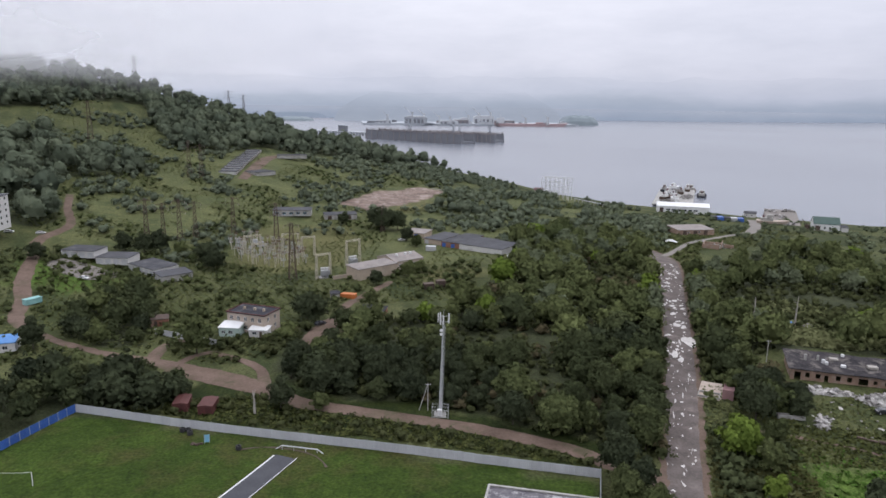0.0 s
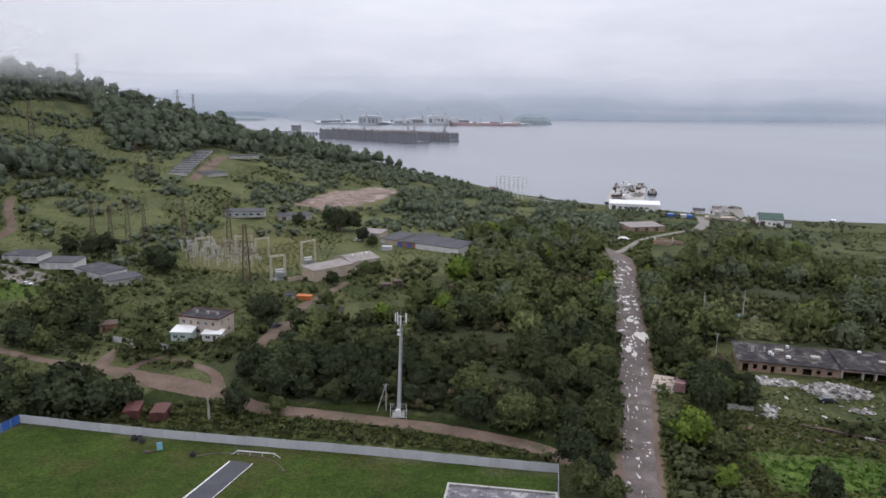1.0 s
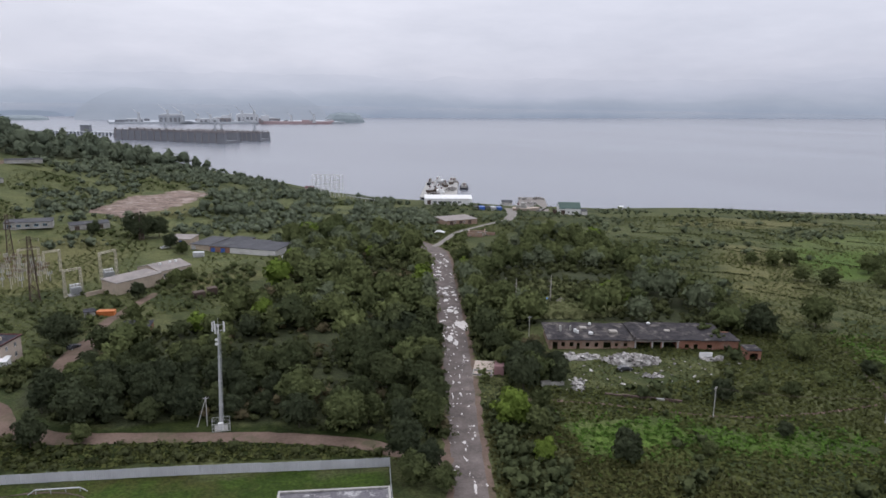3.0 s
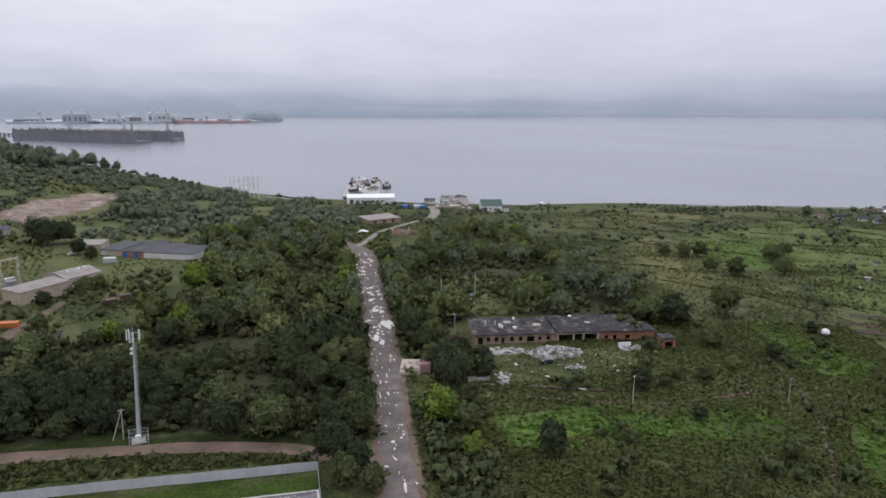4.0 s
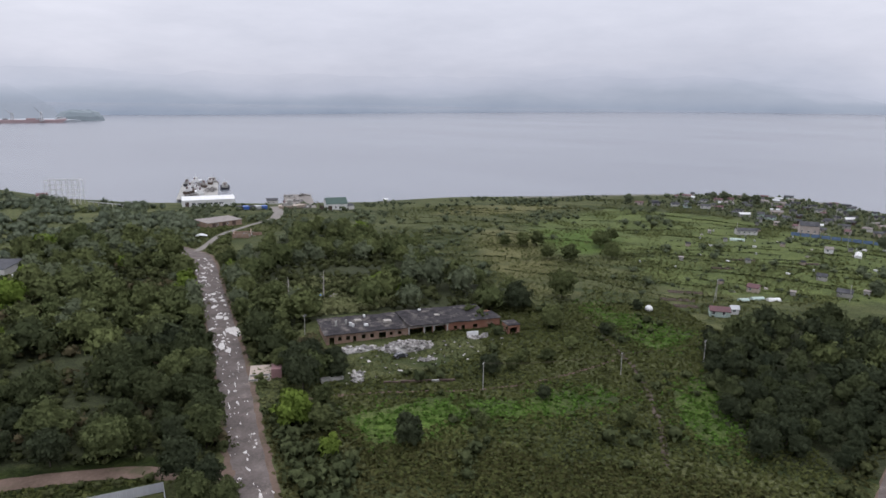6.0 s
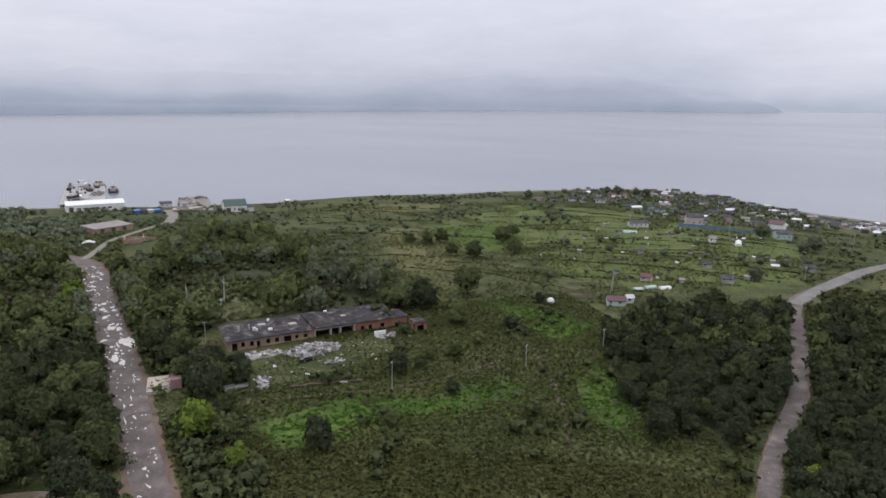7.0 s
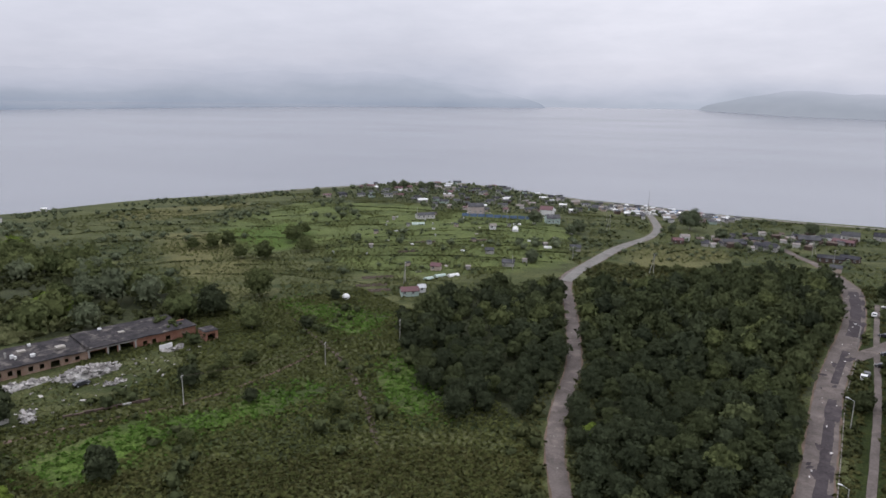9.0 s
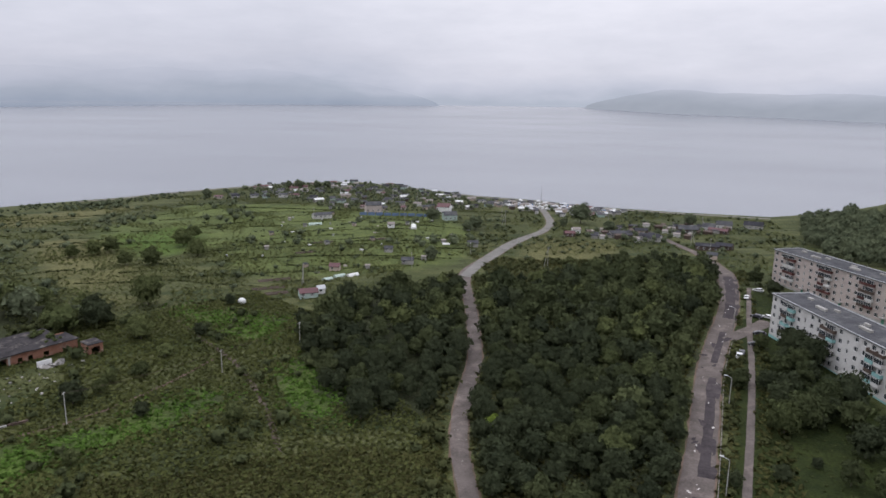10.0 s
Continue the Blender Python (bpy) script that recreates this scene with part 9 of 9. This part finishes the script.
def road_patches(line, first, last, count, size, material, label, seed, wide=0.42, lift=0.185, long=1.0):
    r = np.random.default_rng(seed)
    pts = resample(line, 1.5)
    pts = [p for p in pts if first <= math.hypot(p.x, p.y) <= last]
    for i in range(count):
        k = int(r.integers(1, len(pts) - 1))
        p, d = pts[k], pts[k + 1] - pts[k - 1]
        turn = math.atan2(d.y, d.x)
        off = r.uniform(-wide, wide) * p.z
        s = size * r.lognormal(0, 0.5)
        bm = B()
        patch(bm, p.x - math.sin(turn) * off, p.y + math.cos(turn) * off, long * s * r.uniform(0.8, 2.0), s * r.uniform(0.4, 0.8), turn + r.normal(0, 0.25 / long), lift + 0.003 * (i % 9))
        bm.normal_update()
        ob = part("puddle", bm, material)
        tagged(ob, label, "puddle", "patches on the road")


road_patches(ROAD_MAIN, 205, 345, 46, 0.85, MUD, "pale milky clay puddle on the worn road", 2)
road_patches(ROAD_MAIN, 205, 345, 110, 0.34, MUD, "small pale clay patch on the worn road", 3)
road_patches(ROAD_MAIN, 95, 205, 70, 0.24, MUD, "small pale clay patch on the worn road", 13)
road_patches(ROAD_MAIN, 100, 230, 16, 0.34, MUD, "pale sand drift at the road's edge", 14, 0.5)
road_patches(ROAD_MAIN, 95, 215, 16, 0.17, MUD, "long pale sand streak on the worn road", 15, 0.46, 0.183, 4.5)
road_patches(ROAD_BLOCKS, 120, 330, 30, 0.2, MUD, "pale sand patch on the dark street", 4)
# dark resurfaced strip along the street, broken and ragged
for k, (lo, hi, off, wide) in enumerate(((140, 200, -0.16, 0.60), (206, 244, -0.10, 0.48), (258, 328, -0.06, 0.88), (112, 134, -0.05, 0.45))):
    strip = []
    pts = resample(ROAD_BLOCKS, 4)
    for i in range(1, len(pts) - 1):
        if lo <= pts[i].x <= hi:
            d = (pts[i + 1] - pts[i - 1]).normalized()
            strip.append((pts[i].x - d.y * off * pts[i].z, pts[i].y + d.x * off * pts[i].z, wide * pts[i].z * (1 + 0.35 * noise.noise((i * 0.9, k, 0)))))
    ribbon("road_patch", strip, ASPHALT_DARK, "dark resurfaced strip of the street", "road patch", 0.176, 0.8, 4, 20 + k)
road_patches(ROAD_BLOCKS, 110, 330, 26, 0.8, ASPHALT_DARK, "dark patch on the street", 6, 0.4, 0.19)
road_patches(ROAD_EAST, 100, 330, 44, 0.22, GRAVEL, "pale gravel patch on the narrow road", 5)
